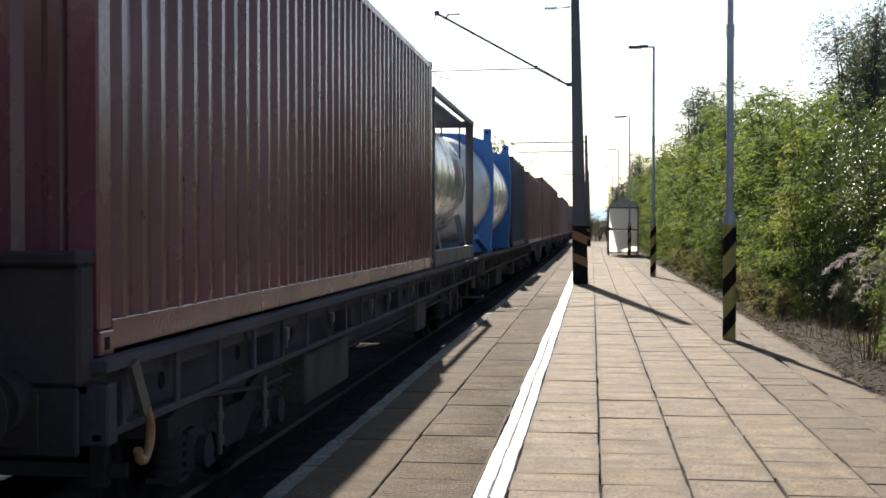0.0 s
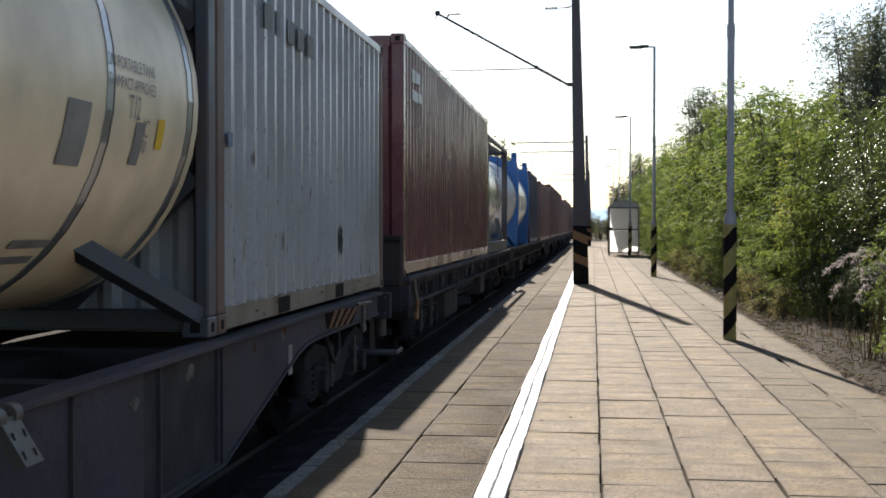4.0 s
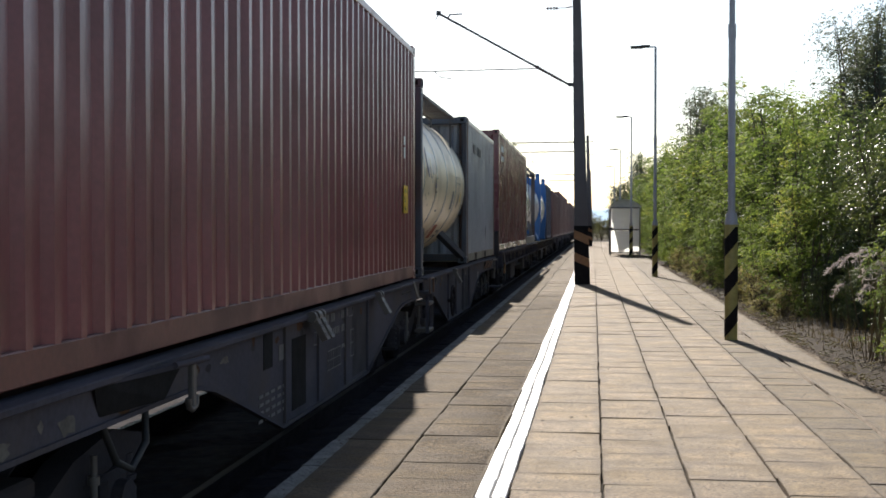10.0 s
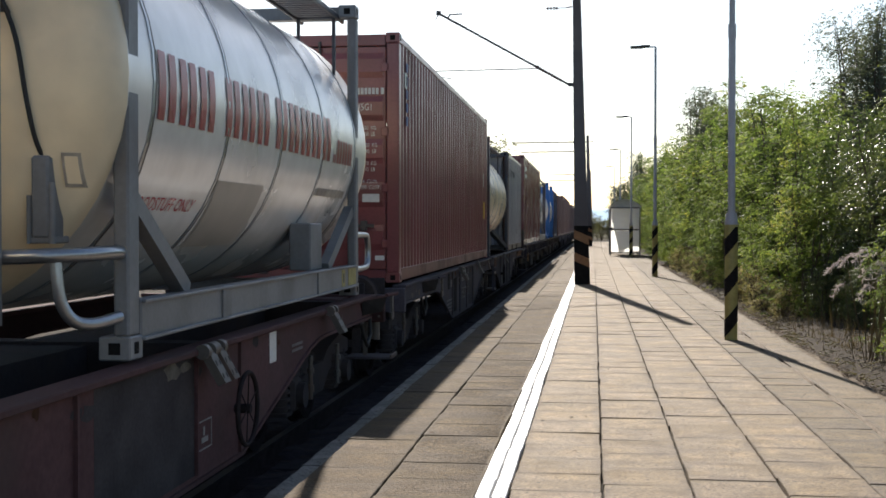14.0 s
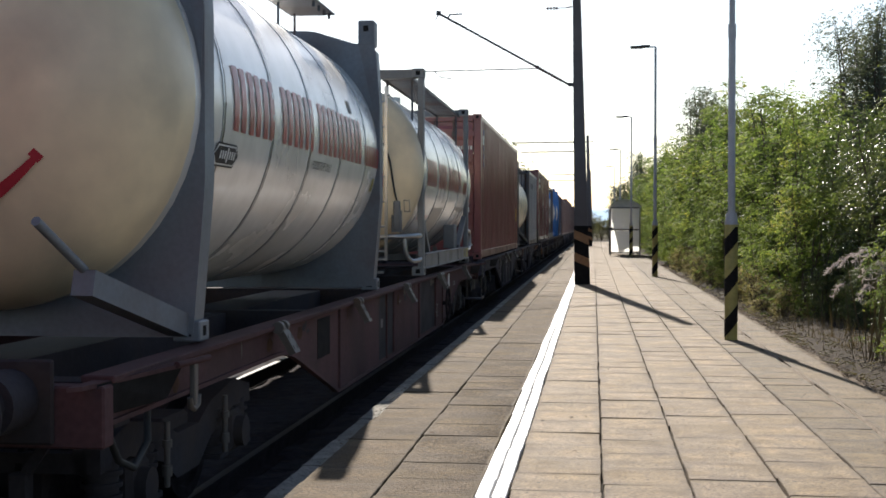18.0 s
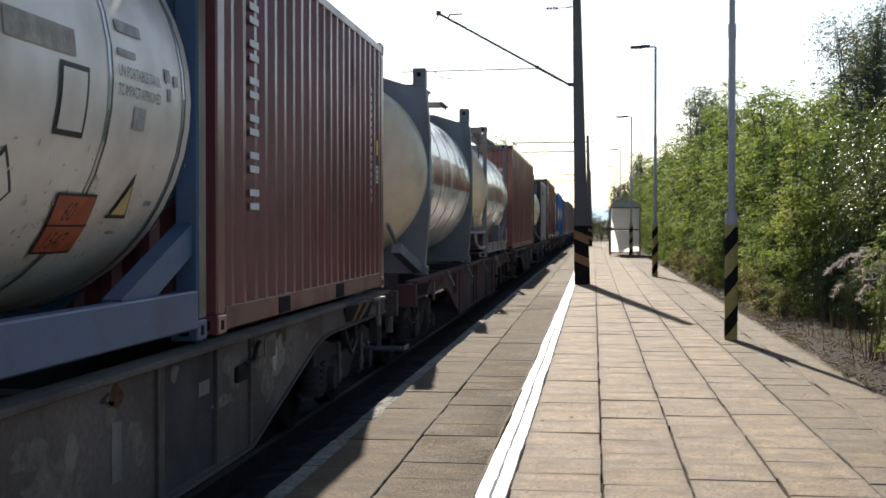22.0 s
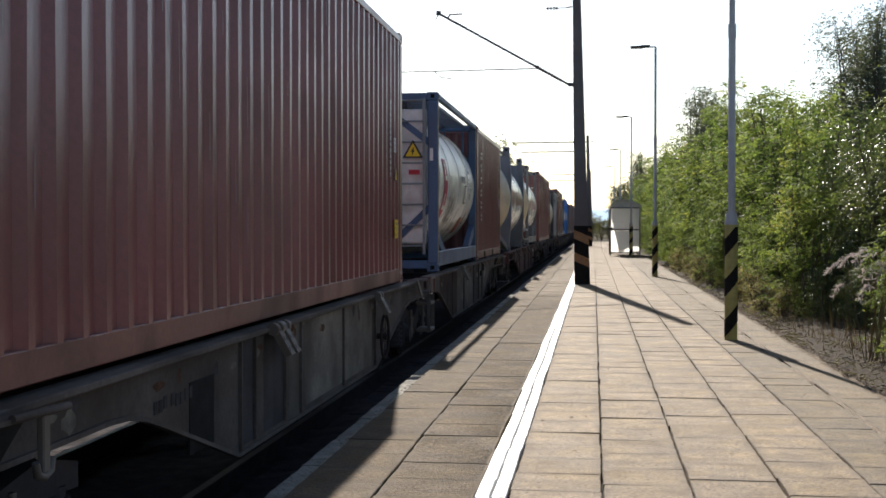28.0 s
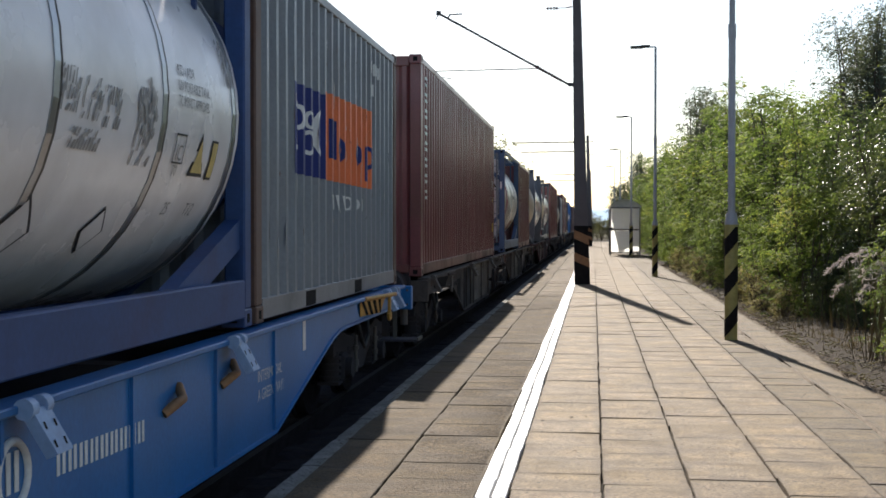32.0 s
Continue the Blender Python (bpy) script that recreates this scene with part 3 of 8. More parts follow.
        tagged(part("painted_slab_field", s, WHITE_LINE, pav, "white painted line slabs"), kind="stuff")
    # kerb stones on the track side
    mes = []
    for _ in range(4):
        s = Shape()
        n = 10
        top, low = [], []
        prof = [(0, -0.55), (0, -0.03), (0.012, -0.006), (0.03, 0.002), (0.15, 0.004), (0.23, -0.02)]
        vs = []
        for j in range(n + 1):
            for x, z in prof:
                vs.append((x + (rnd.uniform(-0.003, 0.004) if x < 0.02 else rnd.uniform(-0.006, 0.006)), -0.495 + 0.99 * j / n, z + (rnd.uniform(-0.012, 0.009) if x > 0.08 else rnd.uniform(-0.004, 0.003))))
        p = len(prof)
        s.add(vs, [(j * p + i, j * p + i + 1, (j + 1) * p + i + 1, (j + 1) * p + i) for j in range(n) for i in range(p - 1)] + [tuple(range(p)), tuple(n * p + i for i in range(p))[::-1]])
        mes.append(s.mesh("kerb_stone", [KERB]))
    for k in range(125):
        part("kerb_stone", rnd.choice(mes), KERB, pav, at=Matrix.Translation((EDGE - 0.11 + rnd.uniform(-0.002, 0.002), -4.5 + k * 1.0, -0.09 + rnd.uniform(-0.004, 0.004))))
    # pale grit gathered along the kerb
    s = Shape()
    for _ in range(500):
        y = 4 + 34 * rnd.random() ** 1.4
        if noise.noise((1, y * 1.3, 5)) < -0.12:
            continue
        x, r, a = -1.655 + rnd.gauss(0, 0.016), 0.003 + 0.007 * rnd.random() ** 2, rnd.uniform(0, 6.28)
        c, d = math.cos(a) * r, math.sin(a) * r
        s.add([(x - c, y - d, 0), (x + d, y - c, 0), (x + c, y + d, 0), (x - d, y + c, 0), (x + r * 0.2, y, r * 1.1)], [(0, 1, 4), (1, 2, 4), (2, 3, 4), (3, 0, 4)])
    tagged(part("grit", s, MORTAR, pav, "pale crumbling grit along the kerb"), kind="stuff")
    # crumbling pale mortar in the outermost joint
    s = Shape()
    ys = [-5 + 0.12 * k for k in range(700)]
    vs = []
    for y in ys:
        g = noise.noise((3, y * 0.9, 0))
        w = 0.022 + 0.03 * max(0, g) + rnd.uniform(-0.006, 0.01)
        z = 0.0015 if g > -0.15 else -0.02
        vs += [(2.011 - w, y, z - 0.006), (2.011 + rnd.uniform(-0.01, 0.01), y, z + 0.004), (2.011 + w, y, z - 0.006)]
    s.add(vs, [(3 * j + i, 3 * j + i + 1, 3 * j + i + 4, 3 * j + i + 3) for j in range(len(ys) - 1) for i in range(2)])
    part("mortar", s, MORTAR, pav, "crumbling pale mortar line")
    # rough strip of earth along the planted side
    s = Shape()
    n = 6
    ys = [-5 + 0.16 * k for k in range(780)]
    vs = []
    for y in ys:
        w = 0.27 + 0.17 * noise.noise((0, y * 0.5, 0)) + 0.06 * noise.noise((0, y * 2.5, 4)) + rnd.uniform(-0.03, 0.03)
        x0 = 2.385 + 0.05 * noise.noise((7, y * 1.1, 0)) + rnd.uniform(-0.012, 0.012)
        for i in range(n):
            vs.append((x0 + w * i / (n - 1), y, (0.012 if i == 1 else -0.008) - 0.012 * i + rnd.uniform(-0.014, 0.014) - (0.07 if i == n - 1 else 0)))
    s.add(vs, [(j * n + i, j * n + i + 1, (j + 1) * n + i + 1, (j + 1) * n + i) for j in range(len(ys) - 1) for i in range(n - 1)])
    part("edge_strip", s, EDGE_DIRT, pav, "worn gravelly strip with dead leaves")


def lamp_post(y, x=1.745, h=6.58, name="street_lamp"):
    lp = thing("platform_lamp", "slim grey steel platform lamp, black and yellow striped base", "lamp", Matrix.Translation((x, y, 0)), group="platform lamps")
    r = 0.082
    part("base_tube", Shape().rod((0, 0, -0.05), (0, 0, 1.47), r, n=20), YELLOW, lp, "yellow painted lower tube")
    # dark diagonal bands wound on the lower tube
    for k in range(3):
        s = Shape()
        n = 24
        z0 = 0.03 + 0.515 * k
        vs = []
        for i in range(n + 1):
            a = 2 * math.pi * i / n
            dz = 0.21 * (1 + math.cos(a)) / 2
            for dd in (0.0, 0.225):
                z = min(max(z0 + dz + dd, 0.0), 1.44)
                vs.append(((r + 0.003) * math.cos(a), (r + 0.003) * math.sin(a), z))
        s.add(vs, [(2 * i, 2 * i + 2, 2 * i + 3, 2 * i + 1) for i in range(n)], smooth=True)
        part("band", s, BLACK, lp, "black painted diagonal band")
    part("collar", Shape().rod((0, 0, 1.47), (0, 0, 1.62), r + 0.004, 0.066, n=20), GALV, lp)
    part("shaft", Shape().rod((0, 0, 1.6), (0, 0, 4.0), 0.046, n=16).rod((0, 0, 4.0), (0, 0, h), 0.038, 0.034, n=16), GALV, lp)
    part("sleeve", Shape().rod((0, 0, 3.85), (0, 0, 4.02), 0.052, n=16), GALV, lp)
    arm = part("arm", Shape().rod((0.02, 0, h), (-0.30, 0, h + 0.01), 0.022, n=10), GALV, lp)
    part("lamp_head", Shape().box(-0.72, -0.28, -0.11, 0.11, h - 0.02, h + 0.035, 0.02).box(-0.42, -0.16, -0.07, 0.07, h - 0.015, h + 0.06, 0.02), DARK_STEEL, lp, "flat dark lamp head")
    part("diffuser", Shape().box(-0.69, -0.36, -0.09, 0.09, h - 0.035, h - 0.021, 0.004), PANEL, lp, "frosted lamp glass")
    return lp


for yy in (16.57, 37.0, 60.5, 86.0, 110.5):
    lamp_post(yy)


def catenary_mast(y, first=False):
    x, H = -0.285, 7.96
    ms = thing("catenary_mast", "dark tapered concrete mast, black and amber striped foot", "mast", Matrix.Translation((x, y, 0)), group="catenary masts")
    w0, w1, d = 0.19, 0.092, 0.12
    vs = []
    for z, w, e in ((-0.05, w0, 0.13), (H, w1, 0.09)):
        cx = -0.16 * z / 7.6
        c = 0.02
        vs += [(cx - w, -e + c, z), (cx - w + c, -e, z), (cx + w - c, -e, z), (cx + w, -e + c, z), (cx + w, e - c, z), (cx + w - c, e, z), (cx - w + c, e, z), (cx - w, e - c, z)]
    part("shaft", Shape().add(vs, [(k, (k + 1) % 8, 8 + (k + 1) % 8, 8 + k) for k in range(8)] + [tuple(range(8)), tuple(range(8, 16))]), MAST, ms)

    def wrap(z0, z1, rise, m, nm, lb):
        s = Shape()
        o = 0.004
        fs = []
        vv = []
        for f, (xa, ya, xb, yb) in enumerate(((-1, -1, 1, -1), (1, -1, 1, 1), (-1, 1, -1, -1))):
            for (sx, sy), dz in (((xa, ya), rise if sx_left(xa, f) else 0.0), ((xb, yb), rise if sx_left(xb, f) else 0.0)):
                for z in (z0 + dz, z1 + dz):
                    z = max(0.0, min(1.5, z))
                    w = w0 + (w1 - w0) * z / H + o
                    e = 0.13 - 0.04 * z / H + o
                    vv.append((-0.16 * z / 7.6 + sx * w, sy * e, z))
            b = f * 4
            fs.append((b, b + 2, b + 3, b + 1))
        s.add(vv, fs)
        part(nm, s, m, ms, lb)

    def sx_left(v, f):
        return v < 0

    wrap(0.0, 1.46, 0.0, BLACK, "foot_paint", "black painted foot")
    for z0 in (0.42, 0.98):
        s = Shape()
        o = 0.008
        vv = []
        for sx, dz in ((-1, 0.16), (1, 0.0)):
            for z in (z0 + dz, z0 + dz + 0.22):
                w = w0 + (w1 - w0) * z / H + o
                vv.append((-0.16 * z / 7.6 + sx * w, -(0.13 - 0.04 * z / H + o), z))
        s.add(vv, [(0, 2, 3, 1)])
        part("band", s, AMBER, ms, "faded amber diagonal band")
    cx = -0.16
    if first:
        arm = Shape().rod((-0.34, 0, 4.985), (-3.62, 0, 6.82), 0.028, n=10)
        part("bracket_tube", arm, DARK_STEEL, ms, "slanting steel bracket tube")
        ins = Shape()
        for k in range(9):
            t = 0.06 + 0.022 * k
            p = Vector((-0.34, 0, 4.985)).lerp(Vector((-3.62, 0, 6.82)), t)
            q = Vector((-0.34, 0, 4.985)).lerp(Vector((-3.62, 0, 6.82)), t + 0.008)
            ins.rod(p, q, 0.048, n=12)
        part("insulator", ins, PORCELAIN, ms, "brown ribbed insulator")
        part("hinge", Shape().box(-0.36, -0.2, -0.05, 0.05, 4.94, 5.03, 0.01), DARK_STEEL, ms)
        part("clamp", Shape().box(-1.16, -1.08, -0.04, 0.04, 5.38, 5.47, 0.012), DARK_STEEL, ms)
        part("registration_tube", Shape().rod((-1.12, 0, 5.40), (-4.6, 0, 5.36), 0.017, n=8), DARK_STEEL, ms, "thin horizontal registration tube")
        part("steady_arm", Shape().path([(-3.72, 0, 5.36), (-3.58, 0, 5.22), (-3.3, 0, 5.17)], 0.011), DARK_STEEL, ms)
        part("end_clamp", Shape().box(-3.68, -3.56, -0.05, 0.05, 6.77, 6.88, 0.015).path([(-3.62, 0, 6.8), (-3.7, 0, 6.66)], 0.012), DARK_STEEL, ms)
        part("wire_holder", Shape().path([(-3.4, 0, 6.68), (-3.33, 0, 6.79), (-3.02, 0, 6.80)], 0.02), DARK_STEEL, ms)
        top = Shape().rod((-0.26, 0, 6.93), (-0.42, 0, 6.90), 0.02)
        for k in range(4):
            top.rod((-0.62 - 0.075 * k, 0, 6.895), (-0.66 - 0.075 * k, 0, 6.895), 0.042, n=12)
        top.rod((-0.42, 0, 6.9), (-0.92, 0, 6.895), 0.012)
        part("stay_insulator", top, DARK_STEEL, ms, "strain insulator on a stub")
    else:
        part("bracket_tube", Shape().rod((-0.2, 0, 7.5), (-5.6, 0, 7.45), 0.05), DARK_STEEL, ms)
        part("registration_tube", Shape().rod((-0.2, 0, 6.82), (-5.0, 0, 6.78), 0.045), DARK_STEEL, ms)
        part("side_bracket", Shape().bar((0.0, 0, 6.6), (0.22, 0, 6.6), 0.04, 0.04).bar((0.22, 0, 6.6), (0.22, 0, 7.5), 0.04, 0.04).bar((-0.1, 0, 7.5), (0.22, 0, 7.5), 0.04, 0.04), DARK_STEEL, ms)
    return ms


catenary_mast(32.0, True)
catenary_mast(92.0)
catenary_mast(150.0)


def waiting_shelter():
    sh = thing("waiting_shelter", "small open shelter with white panels, dark frame and curved roof", "shelter", Matrix.Translation((0.80, 62.5, 0)))
    W, D, H = 1.42, 3.6, 2.35
    for x in (0, W):
        for y in (0, D):
            part("post", Shape().box(x - 0.035, x + 0.035, y - 0.035, y + 0.035, 0, H, 0.006), SHELTER_FRAME, sh)
    for y in (0, D):
        for z in (0.15, 1.27, H):
            part("rail", Shape().box(0.035, W - 0.035, y - 0.03, y + 0.03, z - 0.03, z + 0.03, 0.005), SHELTER_FRAME, sh)
        for z0, z1 in ((0.19, 1.23), (1.31, H - 0.04)):
            part("panel", Shape().box(0.045, W - 0.045, y - 0.008, y + 0.008, z0, z1), PANEL, sh, "white translucent panel")
    for z in (0.15, H):
        for x in (0, W):
            if x or z > 1:
                part("rail", Shape().box(x - 0.03, x + 0.03, 0.035, D - 0.035, z - 0.03, z + 0.03, 0.005), SHELTER_FRAME, sh)
    for k in range(3):
        part("panel", Shape().box(W - 0.008, W + 0.008, 0.05 + k * 1.18, 1.16 + k * 1.18, 0.19, H - 0.04), PANEL, sh, "white translucent panel")
    n = 12
    s = Shape()
    a = [(-0.08 + (W + 0.16) * i / n, H + 0.04 + 0.36 * math.sin(math.pi * i / n) ** 0.8) for i in range(n + 1)]
    vs = [(x, y, z - d) for d in (0, 0.03) for y in (-0.12, D + 0.12) for x, z in a]
    m = n + 1
    fs = [(i, i + 1, m + i + 1, m + i) for i in range(n)] + [(2 * m + i, 3 * m + i, 3 * m + i + 1, 2 * m + i + 1) for i in range(n)]
    fs += [(i, 2 * m + i, 2 * m + i + 1, i + 1) for i in range(n)] + [(m + i, m + i + 1, 3 * m + i + 1, 3 * m + i) for i in range(n)]
    s.add(vs, fs)
    part("roof", s, ROOFING, sh, "pale curved roof sheet")
    g = Shape()
    g.add([(x, 0.0, z - 0.03) for x, z in a], [tuple(range(n + 1))])
    part("gable", g, ROOFING, sh, "pale gable panel")
    part("bench", Shape().box(0.9, 1.34, 0.4, 3.2, 0.44, 0.48, 0.01).box(1.0, 1.06, 0.6, 0.66, 0, 0.44).box(1.0, 1.06, 2.9, 2.96, 0, 0.44), SHELTER_FRAME, sh)
    part("notice_box", Shape().box(-0.06, 0.16, -0.09, -0.04, 1.28, 1.38, 0.005), DARK_STEEL, sh)


waiting_shelter()


# ---- plants ----
def leaf_cloud(rnd, pts, size, narrow=0.5, droop=0.3, lean=None):
    """Many small leaves at the points given; lean: the turn that each clump's leaves share."""
    n = len(pts)
    v = np.zeros((n, 4, 3))
    r = np.array([[rnd.random() for _ in range(4)] for _ in range(n)])
    az = r[:, 0] * 2 * math.pi if lean is None else np.array(lean) + (r[:, 0] - 0.5) * 2.2
    el = (r[:, 1] - 0.5) * 1.6 - droop
    d = np.stack([np.cos(az) * np.cos(el), np.sin(az) * np.cos(el), np.sin(el)], 1)
    ref = np.stack([np.cos(r[:, 2] * 6.28), np.sin(r[:, 2] * 6.28), np.ones(n) * 0.6], 1)
    s = np.cross(d, ref)
    s /= np.linalg.norm(s, axis=1, keepdims=True) + 1e-9
    L = (size * (0.6 + 0.8 * r[:, 3]))[:, None]
    p = np.array(pts)
    v[:, 0] = p
    v[:, 1] = p + d * L * 0.5 + s * L * narrow * 0.5
    v[:, 2] = p + d * L
    v[:, 3] = p + d * L * 0.5 - s * L * narrow * 0.5
    return v.reshape(-1, 3)


def leaf_mesh(name, verts, m):
    n = len(verts) // 4
    me = bpy.data.meshes.new(name)
    me.vertices.add(4 * n)
    me.vertices.foreach_set("co", verts.ravel())
    me.loops.add(4 * n)
    me.loops.foreach_set("vertex_index", np.arange(4 * n))
    me.polygons.add(n)
    me.polygons.foreach_set("loop_start", np.arange(0, 4 * n, 4))
    me.materials.append(m)
    me.update()
    me.validate()
    return me


def frond_cloud(seed, tips, fronds, length, pairs, size, narrow, droop, clump, rise=(-0.3, 0.8)):
    """Arching fronds about the twig tips, each with leaflets on both sides of its stalk."""
    g = np.random.default_rng(seed)
    b = np.repeat(np.array([tuple(t[0]) for t in tips]), fronds, 0)
    c = np.repeat(np.array([tuple(t[1]) for t in tips]), fronds, 0)
    n = len(c)
    q = c + (b - c) * g.uniform(-0.1, 0.55, (n, 1)) + g.normal(0, clump, (n, 3)) * (1, 1, 0.75)
    way = np.arctan2(c[:, 1] - b[:, 1], c[:, 0] - b[:, 0]) + g.normal(0, 0.9, n)
    el = g.uniform(rise[0], rise[1], n)
    d = np.stack([np.cos(way) * np.cos(el), np.sin(way) * np.cos(el), np.sin(el)], 1)
    L = length * g.uniform(0.55, 1.25, (n, 1))
    side = np.stack([-np.sin(way), np.cos(way), g.normal(0, 0.35, n)], 1)
    out = []
    for k in range(pairs):
        t = (k + 0.7) / pairs
        p = q + d * L * t - np.array((0, 0, 1.0)) * L * droop * t * t
        tang = d - np.array((0, 0, 2.0)) * droop * t
        tang /= np.linalg.norm(tang, axis=1, keepdims=True)
        for sg in (-1, 1):
            keep = g.random(n) < 0.88
            way2 = side * sg * g.uniform(0.6, 1.0, (n, 1)) + tang * g.uniform(0.3, 0.9, (n, 1)) + np.array((0, 0, -1.0)) * g.uniform(0.1, 0.6, (n, 1))
            way2 /= np.linalg.norm(way2, axis=1, keepdims=True)
            w = tang * 0.9 + g.normal(0, 0.45, (n, 3))
            w -= way2 * (w * way2).sum(1, keepdims=True)
            w /= np.linalg.norm(w, axis=1, keepdims=True) + 1e-9
            l = size * g.uniform(0.65, 1.3, (n, 1)) * (1.1 - 0.4 * t)
            quad = np.stack([p, p + way2 * l * 0.45 + w * l * narrow * 0.5, p + way2 * l, p + way2 * l * 0.45 - w * l * narrow * 0.5], 1)
            out.append(quad[keep & (p[:, 2] > 0.04)])
    return np.concatenate(out).reshape(-1, 3)


def grow(seed, h, spread, limbs, clumps, fronds, size, m, narrow=0.45, clump=0.16, low=0.1, droop=0.5, length=0.34, pairs=7, rise=(-0.3, 0.8), top=(0.62, 1.0), reach=(0.15, 0.6)):
    """Trunk with limbs, and a crown of fronds on twigs along them. Returns the two meshes."""
    rnd = random.Random(seed)
    wood = Shape()
    tips = []
    for k in range(limbs):
        a = 2 * math.pi * k / limbs + rnd.uniform(-0.4, 0.4)
        tall = h * rnd.uniform(*top)
        out = spread * rnd.uniform(0.35, 1.0) * (1.25 - 0.75 * tall / h)
        p = Vector((rnd.uniform(-0.12, 0.12), rnd.uniform(-0.12, 0.12), -0.1))
        r = 0.05 * h / 5 * rnd.uniform(0.7, 1.2)
        steps = 6
        pts = [p]
        for i in range(1, steps + 1):
            t = i / steps
            pts.append(Vector((math.cos(a) * out * t ** 0.8 + rnd.uniform(-0.1, 0.1), math.sin(a) * out * t ** 0.8 + rnd.uniform(-0.1, 0.1), tall * t ** 1.1)))
        for i in range(steps):
            wood.rod(pts[i], pts[i + 1], r * (1 - i / steps) + 0.006, r * (1 - (i + 1) / steps) + 0.005, n=6, caps=False)
        for _ in range(clumps // limbs):
            t = low + (1 - low) * rnd.random() ** 0.8
            i = min(int(t * steps), steps - 1)
            b = pts[i].lerp(pts[i + 1], t * steps - i)
            side = Vector((rnd.gauss(0, 1), rnd.gauss(0, 1), rnd.gauss(0, 0.6))).normalized() * spread * rnd.uniform(*reach) * (1.15 - 0.6 * b.z / h)
            c = b + side
            c.z = max(0.12, c.z)
            wood.rod(b, c, 0.010, 0.004, n=4, caps=False)
            tips.append((b, c))
    return wood.mesh("trunk", [BARK]), leaf_mesh("crown", frond_cloud(seed, tips, fronds, length, pairs, size, narrow, droop, clump, rise), m)


def plant(name, label, cat, kinds, x, y, z, turn, size, group=""):
    wood, crown = kinds
    t = thing(name, label, cat, Matrix.LocRotScale((x, y, z), Euler((0, 0, turn)), (size, size, size * 1.0)), group)
    part("trunk", wood, BARK, t)
    part("crown", crown, None, t)
    return t


def planting():
    rnd = random.Random(21)
    ac = [grow(100 + k, 4.6, 1.75, 10, 110, 16, 0.08, LEAF_ACACIA, narrow=0.46, clump=0.11, low=0.04, droop=0.5, length=0.36, pairs=7) for k in range(4)]
    pale = [grow(130 + k, 4.4, 1.7, 10, 170, 15, 0.06, LEAF_PALE, narrow=0.5, clump=0.17, low=0.12, droop=0.75, length=0.42, pairs=6, rise=(-0.5, 0.6)) for k in range(3)]
    open_foot = [grow(150 + k, 4.5, 1.75, 11, 165, 14, 0.058, LEAF_PALE, narrow=0.48, clump=0.17, low=0.4, droop=0.75, length=0.42, pairs=6, rise=(-0.5, 0.6)) for k in range(2)]
    dark = [grow(160 + k, 6.0, 1.05, 12, 330, 12, 0.074, LEAF_DARK, narrow=0.38, clump=0.15, low=0.15, droop=0.75, length=0.36, pairs=5, top=(0.6, 1.0), reach=(0.08, 0.5)) for k in range(2)]
    fars = [grow(190 + k, 6.5, 2.0, 8, 120, 6, 0.17, LEAF_HAZED, narrow=0.6, clump=0.35, low=0.15, length=0.5, pairs=5) for k in range(2)]
    weed = [grow(210 + k, 0.9, 0.34, 9, 45, 6, 0.05, LEAF_DRY, narrow=0.3, clump=0.05, low=0.1, droop=0.4, length=0.2, pairs=4) for k in range(2)]
    bare = grow(230, 5.6, 1.6, 8, 70, 1, 0.08, LEAF_DARK, low=0.45, length=0.3, pairs=2)

    # the hedge along the platform rises with distance
    def tall(y):
        return float(np.interp(y, (12, 20, 26, 36, 43, 52, 75, 90), (3.3, 3.8, 4.15, 5.05, 5.2, 5.0, 5.5, 5.8))) / 4.45

    y = 12.2
    while y < 82:
        near = y < 21.5
        kinds = rnd.choice(open_foot if y < 19.5 else pale) if near else rnd.choice(ac)
        lab = "leafy shrub with pale glossy leaves along the platform" if near else "bright green acacia shrub with yellowing leaves"
        plant("shrub", lab, "shrub", kinds, (4.75 if y < 19.5 else 4.35) + rnd.uniform(-0.3, 0.3), y, -0.02, rnd.uniform(0, 6.28), tall(y) * rnd.uniform(0.84, 1.06), "hedge shrubs")
        y += rnd.uniform(1.5, 2.1)
    y = 20.6
    while y < 70:
        plant("shrub", "low green shrub at the foot of the hedge", "shrub", rnd.choice(ac), 3.2 + rnd.uniform(-0.15, 0.35), y, -0.05, rnd.uniform(0, 6.28), rnd.uniform(0.3, 0.62), "hedge shrubs")
        y += rnd.uniform(1.0, 2.6)
    for x, yy, sc in ((3.6, 15.3, 0.26), (3.7, 18.0, 0.27), (3.5, 19.4, 0.3)):
        plant("shrub", "low dark shrub under the hedge", "shrub", rnd.choice(pale), x, yy, -0.08, rnd.uniform(0, 6.28), sc, "hedge shrubs")
    plant("shrub", "bright young shrub beside the reeds", "shrub", ac[2], 3.5, 14.1, -0.05, 2.2, 0.42, "hedge shrubs")
    plant("shrub", "low green shrub with hanging twigs near the reeds", "shrub", ac[1], 3.22, 12.95, -0.05, 1.0, 0.33, "hedge shrubs")
    y = 14
    while y < 78:
        k = rnd.choice(pale if y < 33 else ac)
        plant("shrub", "tall dense green shrub in the second row", "shrub", k, 6.3 + rnd.uniform(-0.3, 0.5), y, 0.1, rnd.uniform(0, 6.28), tall(y) * 0.97 * rnd.uniform(0.85, 1.06), "hedge shrubs")
        y += rnd.uniform(2.0, 2.8)
